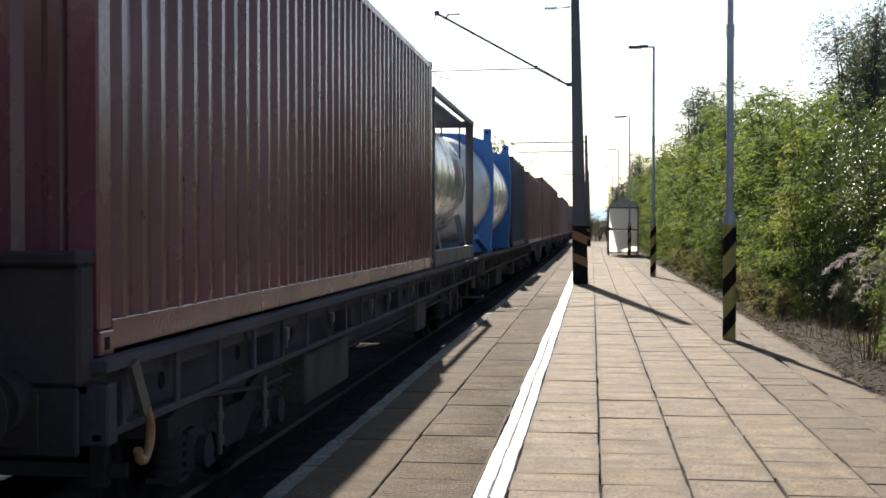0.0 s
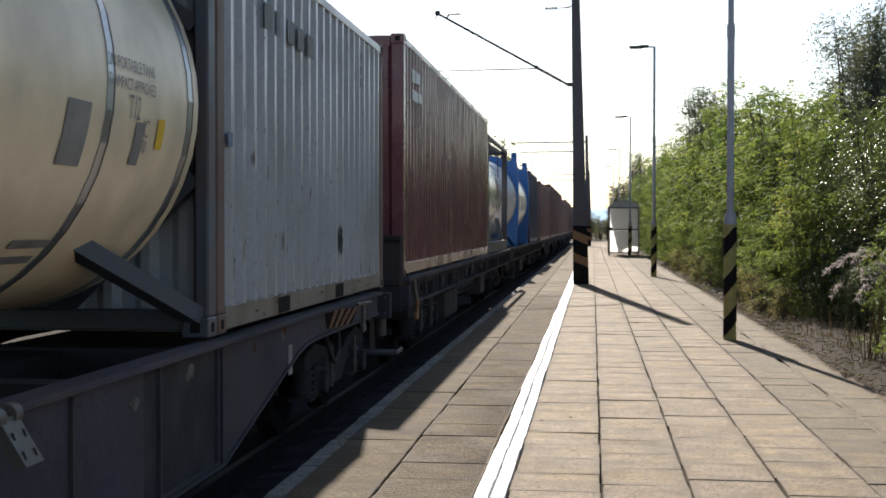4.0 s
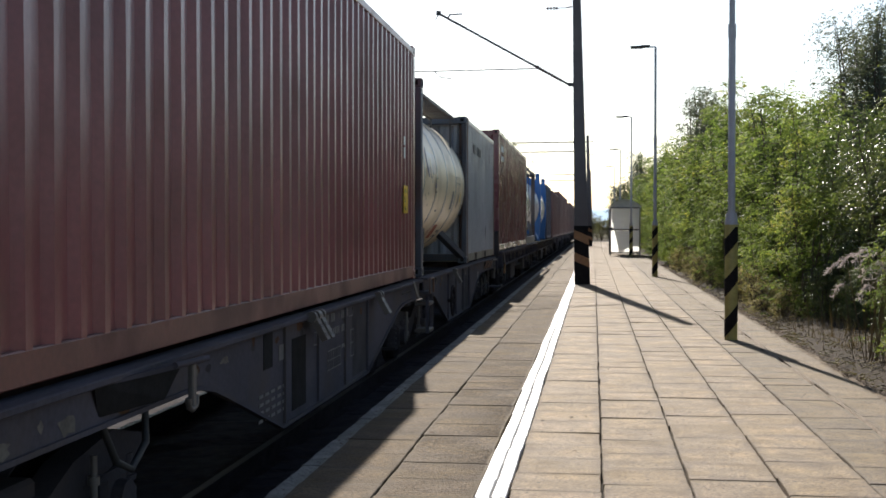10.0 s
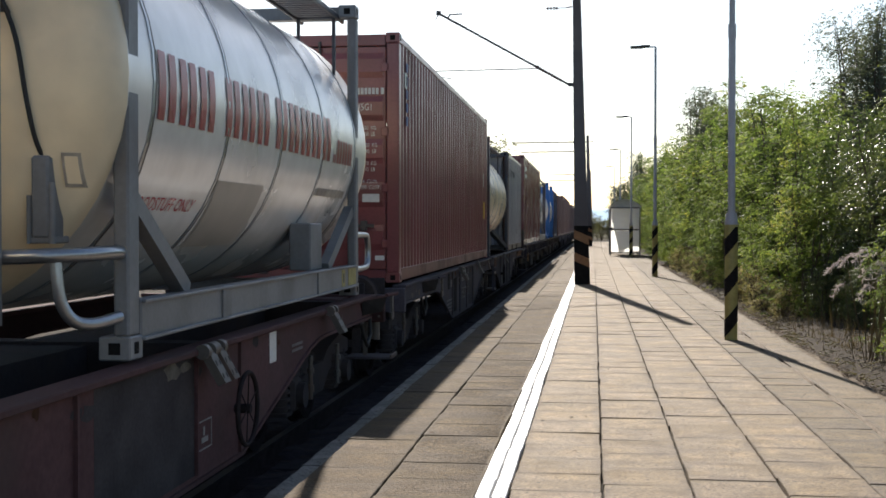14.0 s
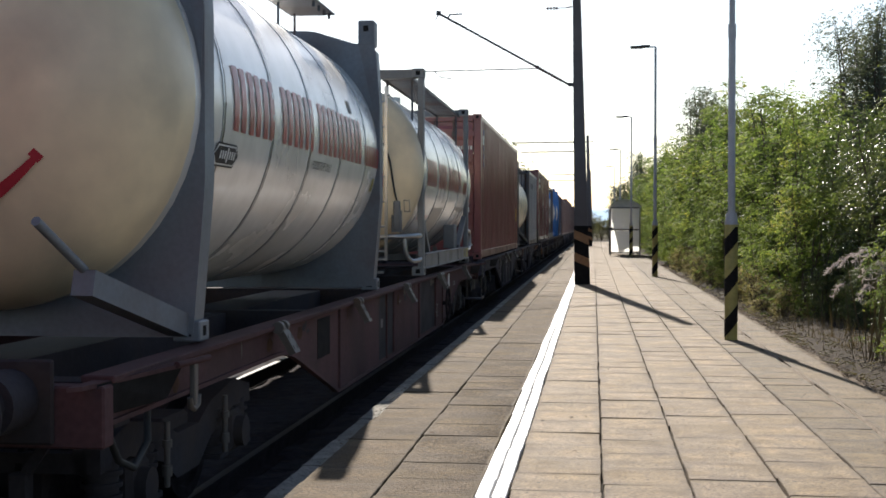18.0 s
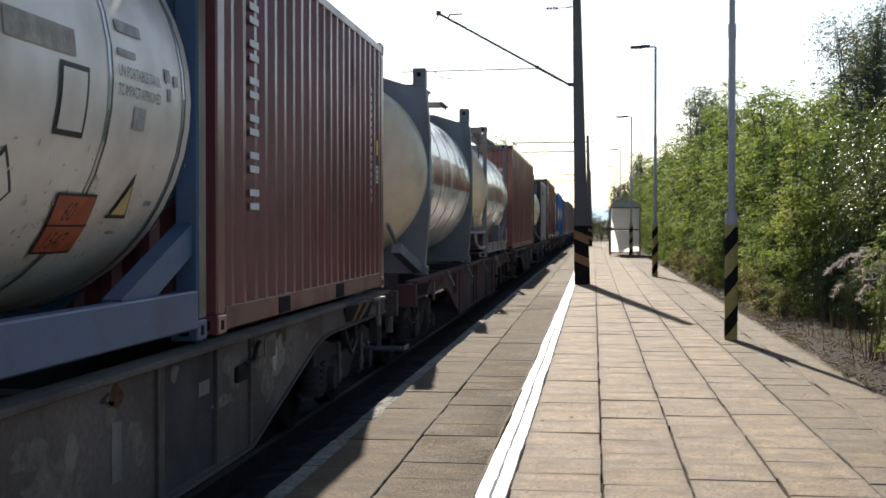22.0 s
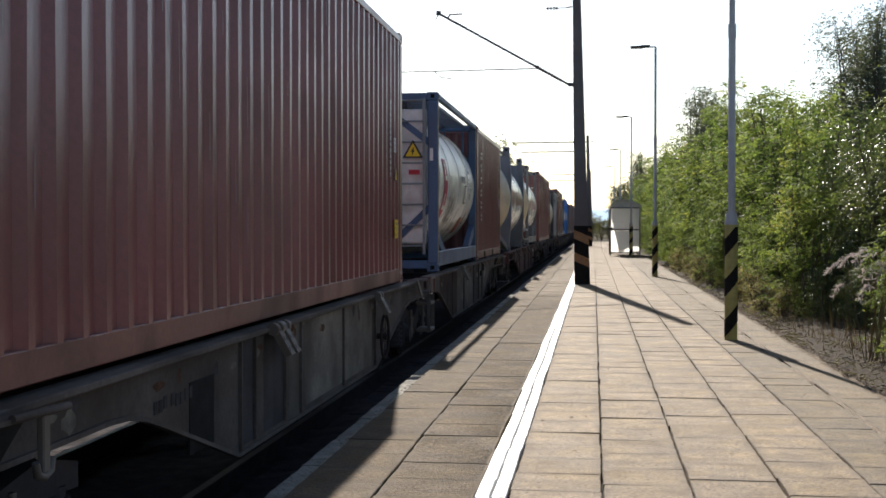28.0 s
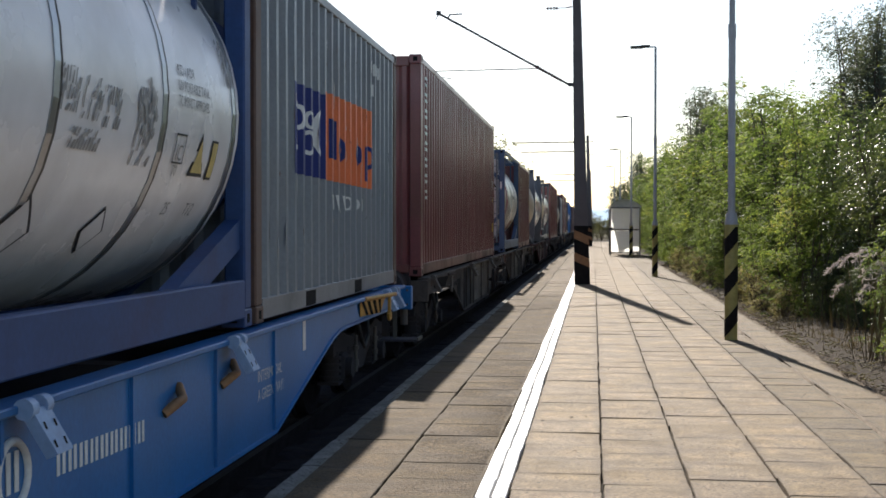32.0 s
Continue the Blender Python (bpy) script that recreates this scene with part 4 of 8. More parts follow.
    for x, yy, s, k in ((6.2, 30.5, 1.17, 0), (7.5, 33.0, 1.1, 1), (6.65, 31.8, 1.1, 0), (4.15, 49.6, 1.14, 1), (4.75, 52.5, 1.16, 0), (6.6, 25.5, 0.85, 0), (4.45, 47.5, 1.04, 1), (4.3, 74.0, 1.05, 0), (3.0, 84.0, 1.04, 1), (3.3, 88.0, 0.96, 0)):
        plant("tree", "slender blue-green tree with drooping twigs", "tree", dark[k], x, yy, 0.0, rnd.uniform(0, 6), s, "slender trees")
    plant("tree", "half bare young tree behind the hedge", "tree", bare, 4.3, 50.5, 0.0, 0.4, 1.1, "slender trees")
    y = 20.2
    while y < 44:
        plant("weed", "dry straw-coloured weeds at the foot of the hedge", "weed", rnd.choice(weed), 2.88 + rnd.uniform(-0.1, 0.2), y, -0.05, rnd.uniform(0, 6), rnd.uniform(0.55, 1.1), "dry weeds")
        y += rnd.uniform(0.7, 1.7)
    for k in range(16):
        plant("tree", "distant haze-paled green tree beyond the platform", "tree", rnd.choice(fars), 3.9 + rnd.uniform(0, 3.5), 84 + 6 * k, 0.0, rnd.uniform(0, 6), rnd.uniform(0.9, 1.15), "distant trees")
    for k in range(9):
        plant("shrub", "haze-paled green shrub at the platform's far end", "shrub", rnd.choice(fars), -0.6 + 0.5 * k + rnd.uniform(-0.2, 0.2), 124 + rnd.uniform(0, 14), -0.1, rnd.uniform(0, 6), rnd.uniform(0.35, 0.5), "far end shrubs")
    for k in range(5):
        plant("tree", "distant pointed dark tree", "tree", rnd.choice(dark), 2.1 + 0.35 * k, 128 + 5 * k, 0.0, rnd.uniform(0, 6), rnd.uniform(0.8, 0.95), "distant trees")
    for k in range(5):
        plant("tree", "distant haze-paled green tree across the track", "tree", rnd.choice(fars), -10.6 - rnd.uniform(0, 1.2), 142 + 4 * k, -1.2, rnd.uniform(0, 6), rnd.uniform(1.7, 1.95), "distant trees")
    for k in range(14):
        plant("tree", "distant haze-paled green tree across the track", "tree", rnd.choice(fars), -14 - rnd.uniform(0, 8), 20 + 13 * k, -1.3, rnd.uniform(0, 6), rnd.uniform(0.55, 0.8), "distant trees")


def verge():
    rnd = random.Random(33)
    # grass and weeds along the edge
    pts = []
    v = []
    for _ in range(7000):
        y = 9 + 60 * rnd.random() ** 1.6
        x = 2.62 + abs(rnd.gauss(0, 0.45))
        h = rnd.uniform(0.03, 0.15) * (1 + 2.2 * max(0, x - 2.8)) * (0.6 + 0.5 * min(1, (x - 2.5)))
        a, b = rnd.uniform(0, 6.28), rnd.uniform(0.05, 0.5)
        d = Vector((math.cos(a) * b, math.sin(a) * b, 1)).normalized() * h
        s = Vector((math.cos(a + 1.6), math.sin(a + 1.6), 0)) * rnd.uniform(0.004, 0.012)
        p = Vector((x, y, -0.06))
        v += [p - s, p + s, p + d + s * 0.2, p + d - s * 0.2]
    # taller dry stalks at the foot of the hedge
    for _ in range(420):
        y = 12 + 40 * rnd.random() ** 1.3
        x = 2.75 + abs(rnd.gauss(0, 0.22)) + max(0, 0.1 * (17 - y))
        a, b = rnd.uniform(0, 6.28), rnd.uniform(0.05, 0.9)
        d = Vector((math.cos(a) * b, math.sin(a) * b, 1)).normalized() * (0.15 + 0.5 * rnd.random() ** 2)
        s = Vector((math.cos(a + 1.6), math.sin(a + 1.6), 0)) * rnd.uniform(0.003, 0.007)
        p = Vector((x, y, -0.04))
        v += [p - s, p + s, p + d + s * 0.3, p + d - s * 0.3]
    me = leaf_mesh("grass", np.array([tuple(q) for q in v]), GRASS)
    tagged(new("grass", me), "sparse dry grass and weeds along the platform edge", "grass", kind="stuff")
    pts = []
    for _ in range(20000):
        y = 8 + 45 * rnd.random() ** 1.5
        x = 2.44 + abs(rnd.gauss(0, 0.42))
        pts.append((x, y, -0.05 + 0.07 * min(1, max(0, x - 2.4)) + rnd.uniform(0, 0.03)))
    for _ in range(120):
        pts.append((rnd.uniform(-1.6, 2.0), 5 + 30 * rnd.random(), 0.008))
    vv = leaf_cloud(rnd, pts, 0.042, 0.6, 0.0)
    q = vv.reshape(-1, 4, 3)
    q[:, :, 2] = q[:, :1, 2] + (q[:, :, 2] - q[:, :1, 2]) * 0.25 + 0.004
    tw = Shape()
    for _ in range(450):
        y = 9 + 40 * rnd.random() ** 1.5
        x = 2.6 + abs(rnd.gauss(0, 0.4))
        a, l = rnd.uniform(0, 6.28), rnd.uniform(0.06, 0.24)
        z = -0.03 + rnd.uniform(0, 0.10)
        tw.rod((x, y, z), (x + math.cos(a) * l, y + math.sin(a) * l, z + rnd.uniform(-0.02, 0.10)), 0.004, 0.002, n=4, caps=False)
    st = Shape()
    for _ in range(700):
        y = 8.5 + 26 * rnd.random() ** 1.5
        x = 2.5 + abs(rnd.gauss(0, 0.45))
        a, l = rnd.uniform(0, 6.28), rnd.uniform(0.03, 0.16)
        z = -0.02 + 0.05 * min(1, max(0, x - 2.4)) + rnd.uniform(0, 0.04)
        st.rod((x, y, z), (x + math.cos(a) * l, y + math.sin(a) * l, z + rnd.uniform(-0.01, 0.05)), 0.006, 0.003, n=4, caps=False)
    tagged(new("straw", st.mesh("straw", [LEAF_DRY])), "pale broken straw and stalks on the verge", "straw", kind="stuff")
    cr = Shape()
    for _ in range(2600):
        y = 8 + 40 * rnd.random() ** 1.5
        x = 2.40 + abs(rnd.gauss(0, 0.30))
        r, z, a = rnd.uniform(0.006, 0.03) * rnd.random() + 0.005, -0.03 + 0.10 * min(1, max(0, x - 2.4)), rnd.uniform(0, 6.28)
        c, s2 = math.cos(a) * r, math.sin(a) * r
        cr.add([(x - c, y - s2, z), (x + s2, y - c, z), (x + c, y + s2, z), (x - s2, y + c, z), (x + r * 0.2, y, z + r * 0.45)], [(0, 1, 4), (1, 2, 4), (2, 3, 4), (3, 0, 4)])
    tagged(new("gravel", cr.mesh("gravel", [EDGE_DIRT])), "scattered stones and crumbs on the verge", "gravel", kind="stuff")
    tagged(new("twigs", tw.mesh("twigs", [BARK])), "dead brown twigs on the verge", "twigs", kind="stuff")
    tagged(new("leaf_litter", leaf_mesh("leaf_litter", q.reshape(-1, 3), LITTER)), "dry fallen leaves and crumbs on the verge", "leaf litter", kind="stuff")


def reed(x, y, n, h, seed):
    rnd = random.Random(seed)
    t = thing("reed_clump", "feathery grey-pink reed plumes on dry stems", "reed", Matrix.Translation((x, y, -0.05)), group="reeds")
    for _ in range(n):
        v = []
        a, b = rnd.uniform(0, 6.28), rnd.uniform(0.05, 0.24)
        base = Vector((rnd.gauss(0, 0.09), rnd.gauss(0, 0.12), 0))
        hh = h * rnd.uniform(0.88, 1.06)
        tip = base + Vector((math.cos(a) * b, math.sin(a) * b, hh))
        part("stem", Shape().rod(base, tip, 0.005, 0.003, n=4, caps=False), GRASS, t)
        for k in range(70):
            f = rnd.random()
            p = tip + Vector((math.cos(a) * 0.20 * f, math.sin(a) * 0.20 * f, 0.08 * f - 0.22 * f * f - 0.05))
            d = Vector((rnd.gauss(0, 0.5) + math.cos(a) * 0.6, rnd.gauss(0, 0.5) + math.sin(a) * 0.6, rnd.uniform(-1.0, 0.2))).normalized() * rnd.uniform(0.03, 0.08)
            sd = d.cross(Vector((rnd.gauss(0, 1), rnd.gauss(0, 1), rnd.gauss(0, 1)))).normalized() * 0.003
            v += [p - sd, p + sd, p + d + sd, p + d - sd]
        part("plume", leaf_mesh("plume", np.array([tuple(q) for q in v]), PLUME), None, t)


def far_hills():
    s = Shape()
    n = 60
    rnd = random.Random(8)
    vs = []
    for i in range(n + 1):
        x = -900 + 1900 * i / n
        hgt = 26 + 16 * noise.noise((x * 0.003, 0.3, 0)) + 5 * noise.noise((x * 0.012, 4, 0))
        vs += [(x, 1700, -5), (x, 1750, hgt * 0.8), (x, 1900, hgt)]
    s.add(vs, [(3 * i + j, 3 * i + 3 + j, 3 * i + 4 + j, 3 * i + 1 + j) for i in range(n) for j in range(2)], smooth=True)
    thing("backdrop_hills", "hazy blue hills on the horizon", "hills", kind="structure", shape=s, material=HILL)


planting()
verge()
reed(2.92, 13.9, 16, 1.24, 4)
reed(2.95, 14.1, 2, 0.92, 5)
reed(3.12, 13.7, 8, 1.27, 6)
far_hills()
platform()
# ---- the train: each wagon and each load is a thing of its own, with its near end at y = 0 ----
DECK = 0.793  # height of the wagons' deck over the platform
LOADS = []    # (thing, x, u, z) for the motion


def load(ob, u, z=DECK, x=TRACK):
    ob.matrix_basis = Matrix.Translation((x, u, z))
    LOADS.append((ob, x, u, z))
    return ob


mesh_cache = {}


def cached(key, build, mats):
    if key not in mesh_cache:
        mesh_cache[key] = build().mesh(key[0] if isinstance(key, tuple) else key, mats_of(mats))
    return mesh_cache[key]


def corrugated(length, z0, z1, face, depth, period=0.278, sign=1):
    """Upright trapezoid ribs along y; face is the outermost x."""
    n = max(1, round(length / period))
    p = length / n
    prof = []
    for k in range(n):
        y = k * p
        prof += [(y, depth), (y + 0.35 * p, depth), (y + 0.56 * p, 0.0), (y + 0.79 * p, 0.0)]
    prof.append((length, depth))
    s = Shape()
    m = len(prof)
    rows = 7 if length > 4 else 2
    rnd = random.Random(int(length * 100) + int(z1 * 100) + sign)
    vs = []
    for j in range(rows):
        z = z0 + (z1 - z0) * j / (rows - 1)
        for k, (y, d) in enumerate(prof):
            inner = 0 < j < rows - 1
            dent = 0.012 * max(0, noise.noise((y * 0.7, z * 0.9, sign * 3)) - 0.15) if inner else 0
            vs.append((face - sign * (d + dent + (rnd.uniform(0, 0.0022) if inner else 0)), y + (rnd.uniform(-0.004, 0.004) if inner and 0 < k < m - 1 else 0), z))
    return s.add(vs, [(j * m + k, j * m + k + 1, (j + 1) * m + k + 1, (j + 1) * m + k) for j in range(rows - 1) for k in range(m - 1)])


def casting_shape():
    s = Shape().box(-0.081, 0.081, 0, 0.178, 0, 0.118, 0.008)
    # black pads stand in for the shade inside the casting's holes
    s.box(0.0812, 0.083, 0.055, 0.115, 0.03, 0.088, 0, 1)
    s.box(-0.0832, -0.0812, 0.055, 0.115, 0.03, 0.088, 0, 1)
    s.box(-0.03, 0.03, -0.002, 0.0, 0.03, 0.088, 0, 1)
    return s


def box_container(length, high, m, label, doors=False, pockets=False, post_mat=None, rail_mat=None):
    c = thing("shipping_container", label, "container", group="shipping containers")
    pm = post_mat or m
    W = 1.219
    y0, y1 = 0.16, length - 0.16
    zb, zt = 0.16, high - 0.10
    for sx in (-1, 1):
        s = cached(("side_panel", length, high, m.name, sx), lambda: corrugated(y1 - y0, zb, zt, sx * (W - 0.006), 0.038, sign=sx), m)
        part("side_panel", s, m, c, at=Matrix.Translation((0, y0, 0)))
        part("top_rail", cached(("top_rail", length, high, m.name, sx), lambda: Shape().box(min(sx * W, sx * (W - 0.06)), max(sx * W, sx * (W - 0.06)), 0.17, length - 0.17, high - 0.105, high - 0.03, 0.006), m), m, c)
        rm = rail_mat or (RED_RAIL if m in (RED, RED3) else m)
        part("bottom_rail", cached(("bottom_rail", length, rm.name, sx, pockets), lambda: Shape().box(min(sx * (W - 0.004), sx * (W - 0.05)), max(sx * (W - 0.004), sx * (W - 0.05)), 0.17, length - 0.17, 0.02, 0.165, 0.006), rm), rm, c)
        if pockets:
            # solid black blocks stand in for the shaded hollows of the pockets
            for yc in (1.66, 3.70):
                part("fork_pocket", cached(("fork_pocket", sx), lambda: Shape().box(min(sx * (W + 0.0), sx * (W - 0.2)), max(sx * (W + 0.0), sx * (W - 0.2)), -0.17, 0.17, 0.03, 0.145), BLACK), BLACK, c, "fork pocket as a black block, shade painted in", Matrix.Translation((0, yc, 0)))
    for x in (-1, 1):
        for yy in (0, 1):
            ya = 0.0 if yy == 0 else length - 0.16
            part("corner_post", cached(("corner_post", high, pm.name), lambda: Shape().box(-0.075, 0.075, 0, 0.16, 0.118, high - 0.118, 0.012), pm), pm, c, at=Matrix.Translation((x * (W - 0.078), ya, 0)))
            for z in (0, high - 0.118):
                part("corner_casting", cached(("corner_casting", pm.name), casting_shape, [pm, BLACK]), pm, c, at=Matrix.Translation((x * (W - 0.080), 0.0 if yy == 0 else length - 0.178, z)))
    part("roof_panel", cached(("roof", length, high, m.name), lambda: Shape().box(-W + 0.05, W - 0.05, 0.1, length - 0.1, high - 0.06, high - 0.035), m), m, c)
    part("floor_panel", cached(("floor", length), lambda: Shape().box(-W + 0.05, W - 0.05, 0.1, length - 0.1, 0.05, 0.14), SLEEPER), SLEEPER, c)
    # far end, always ribbed
    end = cached(("end_panel", high, m.name), lambda: corrugated(2 * W - 0.3, 0.12, high - 0.12, 0, 0.04, 0.25), m)
    part("end_panel", end, m, c, at=Matrix.Translation((W - 0.15, length - 0.03, 0)) @ Matrix.Rotation(math.pi / 2, 4, "Z"))
    part("end_sill", cached(("end_sill", m.name), lambda: Shape().box(-W + 0.165, W - 0.165, 0.01, 0.09, 0.02, 0.15, 0.006), m), m, c)
    part("end_header", cached(("end_header", m.name, high), lambda: Shape().box(-W + 0.165, W - 0.165, 0.01, 0.09, high - 0.15, high - 0.02, 0.006), m), m, c)
    if not doors:
        part("end_panel", end, m, c, at=Matrix.Translation((-W + 0.15, 0.03, 0)) @ Matrix.Rotation(-math.pi / 2, 4, "Z"))
        return c
    for x0 in (-W + 0.165, 0.006):
        x1 = x0 + W - 0.171
        d = Shape().box(x0, x1, 0.03, 0.07, 0.16, high - 0.16, 0.004)
        # pressed horizontal swages
        swages = []
        for k in range(5):
            z = 0.38 + k * (high - 0.7) / 4.4
            xa, xb = x0 + 0.03, x1 - 0.03
            sw = Shape().add([(xa, 0.0298, z), (xb, 0.0298, z), (xb, 0.012, z + 0.07), (xa, 0.012, z + 0.07), (xb, 0.012, z + 0.22), (xa, 0.012, z + 0.22), (xb, 0.0298, z + 0.29), (xa, 0.0298, z + 0.29)],
                  [(0, 1, 2, 3), (3, 2, 4, 5), (5, 4, 6, 7), (0, 3, 5, 7), (1, 6, 4, 2)])
            swages.append(sw)
        door = part("door", d, m, c)
        for sw in swages:
            part("door_swage", sw, m, door)
        for xb in (x0 + 0.28, x1 - 0.386):
            bar = Shape().rod((xb, -0.018, 0.1), (xb, -0.018, high - 0.1), 0.017, n=10)
            for z in (0.2, 0.75, 1.6, high - 0.4):
                bar.box(xb - 0.04, xb + 0.04, -0.03, 0.03, z - 0.05, z + 0.05, 0.006)
            bar.box(xb - 0.02, xb + 0.26, -0.045, -0.03, 0.64, 0.68, 0.004)
            bar.box(xb + 0.10, xb + 0.17, -0.05, 0.03, 0.60, 0.72, 0.006)
            bar.box(xb - 0.05, xb + 0.05, -0.04, 0.02, 0.1, 0.2, 0.006)
            part("locking_bar", bar, LOCK, door, "galvanised locking bar with handle")
        for z in (0.45, 1.1, 1.75, high - 0.4):
            xe = x0 if x0 < -0.1 else x1
            part("hinge", Shape().box(xe - 0.05, xe + 0.05, 0.0, 0.03, z - 0.05, z + 0.05, 0.006), m, door)
    return c


def bars(parent, m, face, rows, back=False, name="marking"):
    """Unreadable writing as plain bars: rows of (along, up, width, height)."""
    for a, z, w, h in rows:
        if back:
            part(name, Shape().box(a, a + w, face - 0.003, face, z, z + h), m, parent)
        else:
            part(name, Shape().box(face, face + 0.003, a, a + w, z, z + h), m, parent)


def digits_down(parent, m, y, z, n, w=0.05, h=0.085, step=0.115, face=1.2175):
    bars(parent, m, face, [(y + 0.2 * w, z - k * step, 0.55 * w, h) for k in range(n)])


def rib_paint(parent, m, length, pts, off=0.003, name="painted_mark", label=""):
    """A flat-coloured shape painted over the ribs of a container's side; pts is a convex (y, z) outline."""
    span = length - 0.32
    n = max(1, round(span / 0.278))
    p = span / n
    face = 1.219 - 0.006 + off

    def skin(y):
        t = ((y - 0.16) / p) % 1.0
        return face - 0.038 * float(np.interp(t, (0, 0.35, 0.56, 0.79, 1.0), (1, 1, 0, 0, 1)))

    lo, hi = min(y for y, z in pts), max(y for y, z in pts)
    cuts = {lo, hi} | {y for y, z in pts}
    for k in range(n + 1):
        cuts |= {0.16 + p * (k + q) for q in (0, 0.35, 0.56, 0.79)}
    cuts = sorted(y for y in cuts if lo <= y <= hi)
    vs = []
    for y in cuts:
        zs = []
        for (a, b), (c, d) in zip(pts, pts[1:] + pts[:1]):
            if min(a, c) <= y <= max(a, c):
                zs += [b, d] if a == c else [b + (d - b) * (y - a) / (c - a)]
        vs += [(skin(y), y, min(zs)), (skin(y), y, max(zs))]
    part(name, Shape().add(vs, [(2 * k, 2 * k + 2, 2 * k + 3, 2 * k + 1) for k in range(len(cuts) - 1)]), m, parent, label)


def rib_box(parent, m, length, y, z, w, h, off=0.003, name="painted_mark", label=""):
    rib_paint(parent, m, length, [(y, z), (y + w, z), (y + w, z + h), (y, z + h)], off, name, label)


def rib_ring(parent, m, length, y, z, ry, rz, thick, off=0.005, name="painted_mark"):
    """A plain painted ring, in eight convex pieces."""
    for k in range(12):
        a, b = math.pi * k / 6, math.pi * (k + 1) / 6
        rib_paint(parent, m, length, [(y + ry * math.cos(a), z + rz * math.sin(a)), (y + ry * math.cos(b), z + rz * math.sin(b)),
                                      (y + (ry - thick) * math.cos(b), z + (rz - thick * 0.6) * math.sin(b)), (y + (ry - thick) * math.cos(a), z + (rz - thick * 0.6) * math.sin(a))], off, name)


BOLT = ((0.05, 0.55), (-0.10, 0.28), (0.03, 0.33), (-0.03, 0.36), (0.09, 0.38), (-0.04, 0.09))


def warning_triangle(parent, face, y, z, size, back=False, worn=False):
    t = Shape()
    pts = [(-size / 2, 0), (size / 2, 0), (0, size * 0.88)]
    inner = [(-size * 0.36, size * 0.07), (size * 0.36, size * 0.07), (0, size * 0.72)]
    for k, (tri, mi, o) in enumerate(((pts, 0, 0.003), (inner, 1, 0.0045))):
        if back:
            t.add([(y + a, face - o, z + b) for a, b in tri], [(0, 1, 2)], mi)
        else:
            t.add([(face + o, y + a, z + b) for a, b in tri], [(0, 1, 2)], mi)
    if worn:
        part("warning_sign", t, [FADED_YELLOW, FADED_YELLOW], parent, "worn yellow warning triangle")
        return
    if back:
        t.add([(y + a * size, face - 0.006, z + b * size) for a, b in BOLT], [(0, 1, 2), (3, 4, 5)], 0)
    else:
        t.add([(face + 0.006, y + a * size, z + b * size) for a, b in BOLT], [(0, 1, 2), (3, 4, 5)], 0)
    part("warning_sign", t, [BLACK_INK, YELLOW_INK], parent, "yellow warning triangle")


def caution_plate(parent, face, y, z, w, h):
    part("caution_plate", Shape().box(face, face + 0.004, y, y + w, z, z + h), YELLOW_INK, parent, "yellow height caution plate")
    for body, dz, sz in (("CAUTION", 0.72, 0.20), ("9'6\"", 0.40, 0.30), ("HIGH", 0.10, 0.24)):
        side_text(body, sz * h, BLACK_INK, parent, face + 0.006, y + w * 0.10, z + dz * h, 0.85 * w / h)


# ---- tanks ----
def skin_patch(parent, m, cx, cz, R, y0, y1, h, up, name="marking", label="", taper=0.0):
    """A patch of the barrel's skin: from height `up` over its axis along the arc, h high."""
    s = Shape()
    n = max(3, int(h / 0.06))
    a0, a1 = up / R, (up + h) / R
    vs = []
    for k in range(n + 1):
        a = a0 + (a1 - a0) * k / n
        for y in (y0 + taper * k / n, y1 + taper * k / n):
            vs.append((cx + (R + 0.005) * math.cos(a), y, cz + (R + 0.005) * math.sin(a)))
    s.add(vs, [(2 * k, 2 * k + 1, 2 * k + 3, 2 * k + 2) for k in range(n)], smooth=True)
    return part(name, s, m, parent, label)


def skin_poly(parent, m, cx, cz, R, pts, off=0.005, name="marking", label=""):
    """A small flat-coloured polygon of (y, height along the arc) on the barrel."""
    r = R + off
    part(name, Shape().add([(cx + r * math.cos(u / R), y, cz + r * math.sin(u / R)) for y, u in pts], [tuple(range(len(pts)))]), m, parent, label)


def hazard_plate(parent, cx, cz, R, y, up, w, h, lean, top, bottom):
    """Orange plate with a dark border and its two numbers."""
    for m, g, o in ((BLACK_INK, 0.0, 0.004), (PLACARD, 0.015, 0.007)):
        skin_patch(parent, m, cx, cz, R + o, y + g, y + w - g, h - 2 * g, up + g, "placard", "faded orange hazard plate", taper=lean)
    skin_patch(parent, BLACK_INK, cx, cz, R + 0.009, y + lean * 0.48, y + w + lean * 0.48, 0.012, up + h * 0.48, "placard_rule")
    skin_text(parent, BLACK_INK, cx, cz, R + 0.006, top, h * 0.42, y + w * 0.28 + lean * 0.7, up + h * 0.58, 0.8)
    skin_text(parent, BLACK_INK, cx, cz, R + 0.006, bottom, h * 0.42, y + w * 0.12 + lean * 0.2, up + h * 0.1, 0.8)


def skin_text(parent, m, cx, cz, R, body, size, y, up, wide=1.0):
    me = text_mesh(body, size, m, 0.04).copy()
    for v in me.vertices:
        a = (up + v.co.y) / R
        v.co = (cx + (R + 0.006) * math.cos(a), y + v.co.x * wide, cz + (R + 0.006) * math.sin(a))
    part("lettering", me, m, parent)


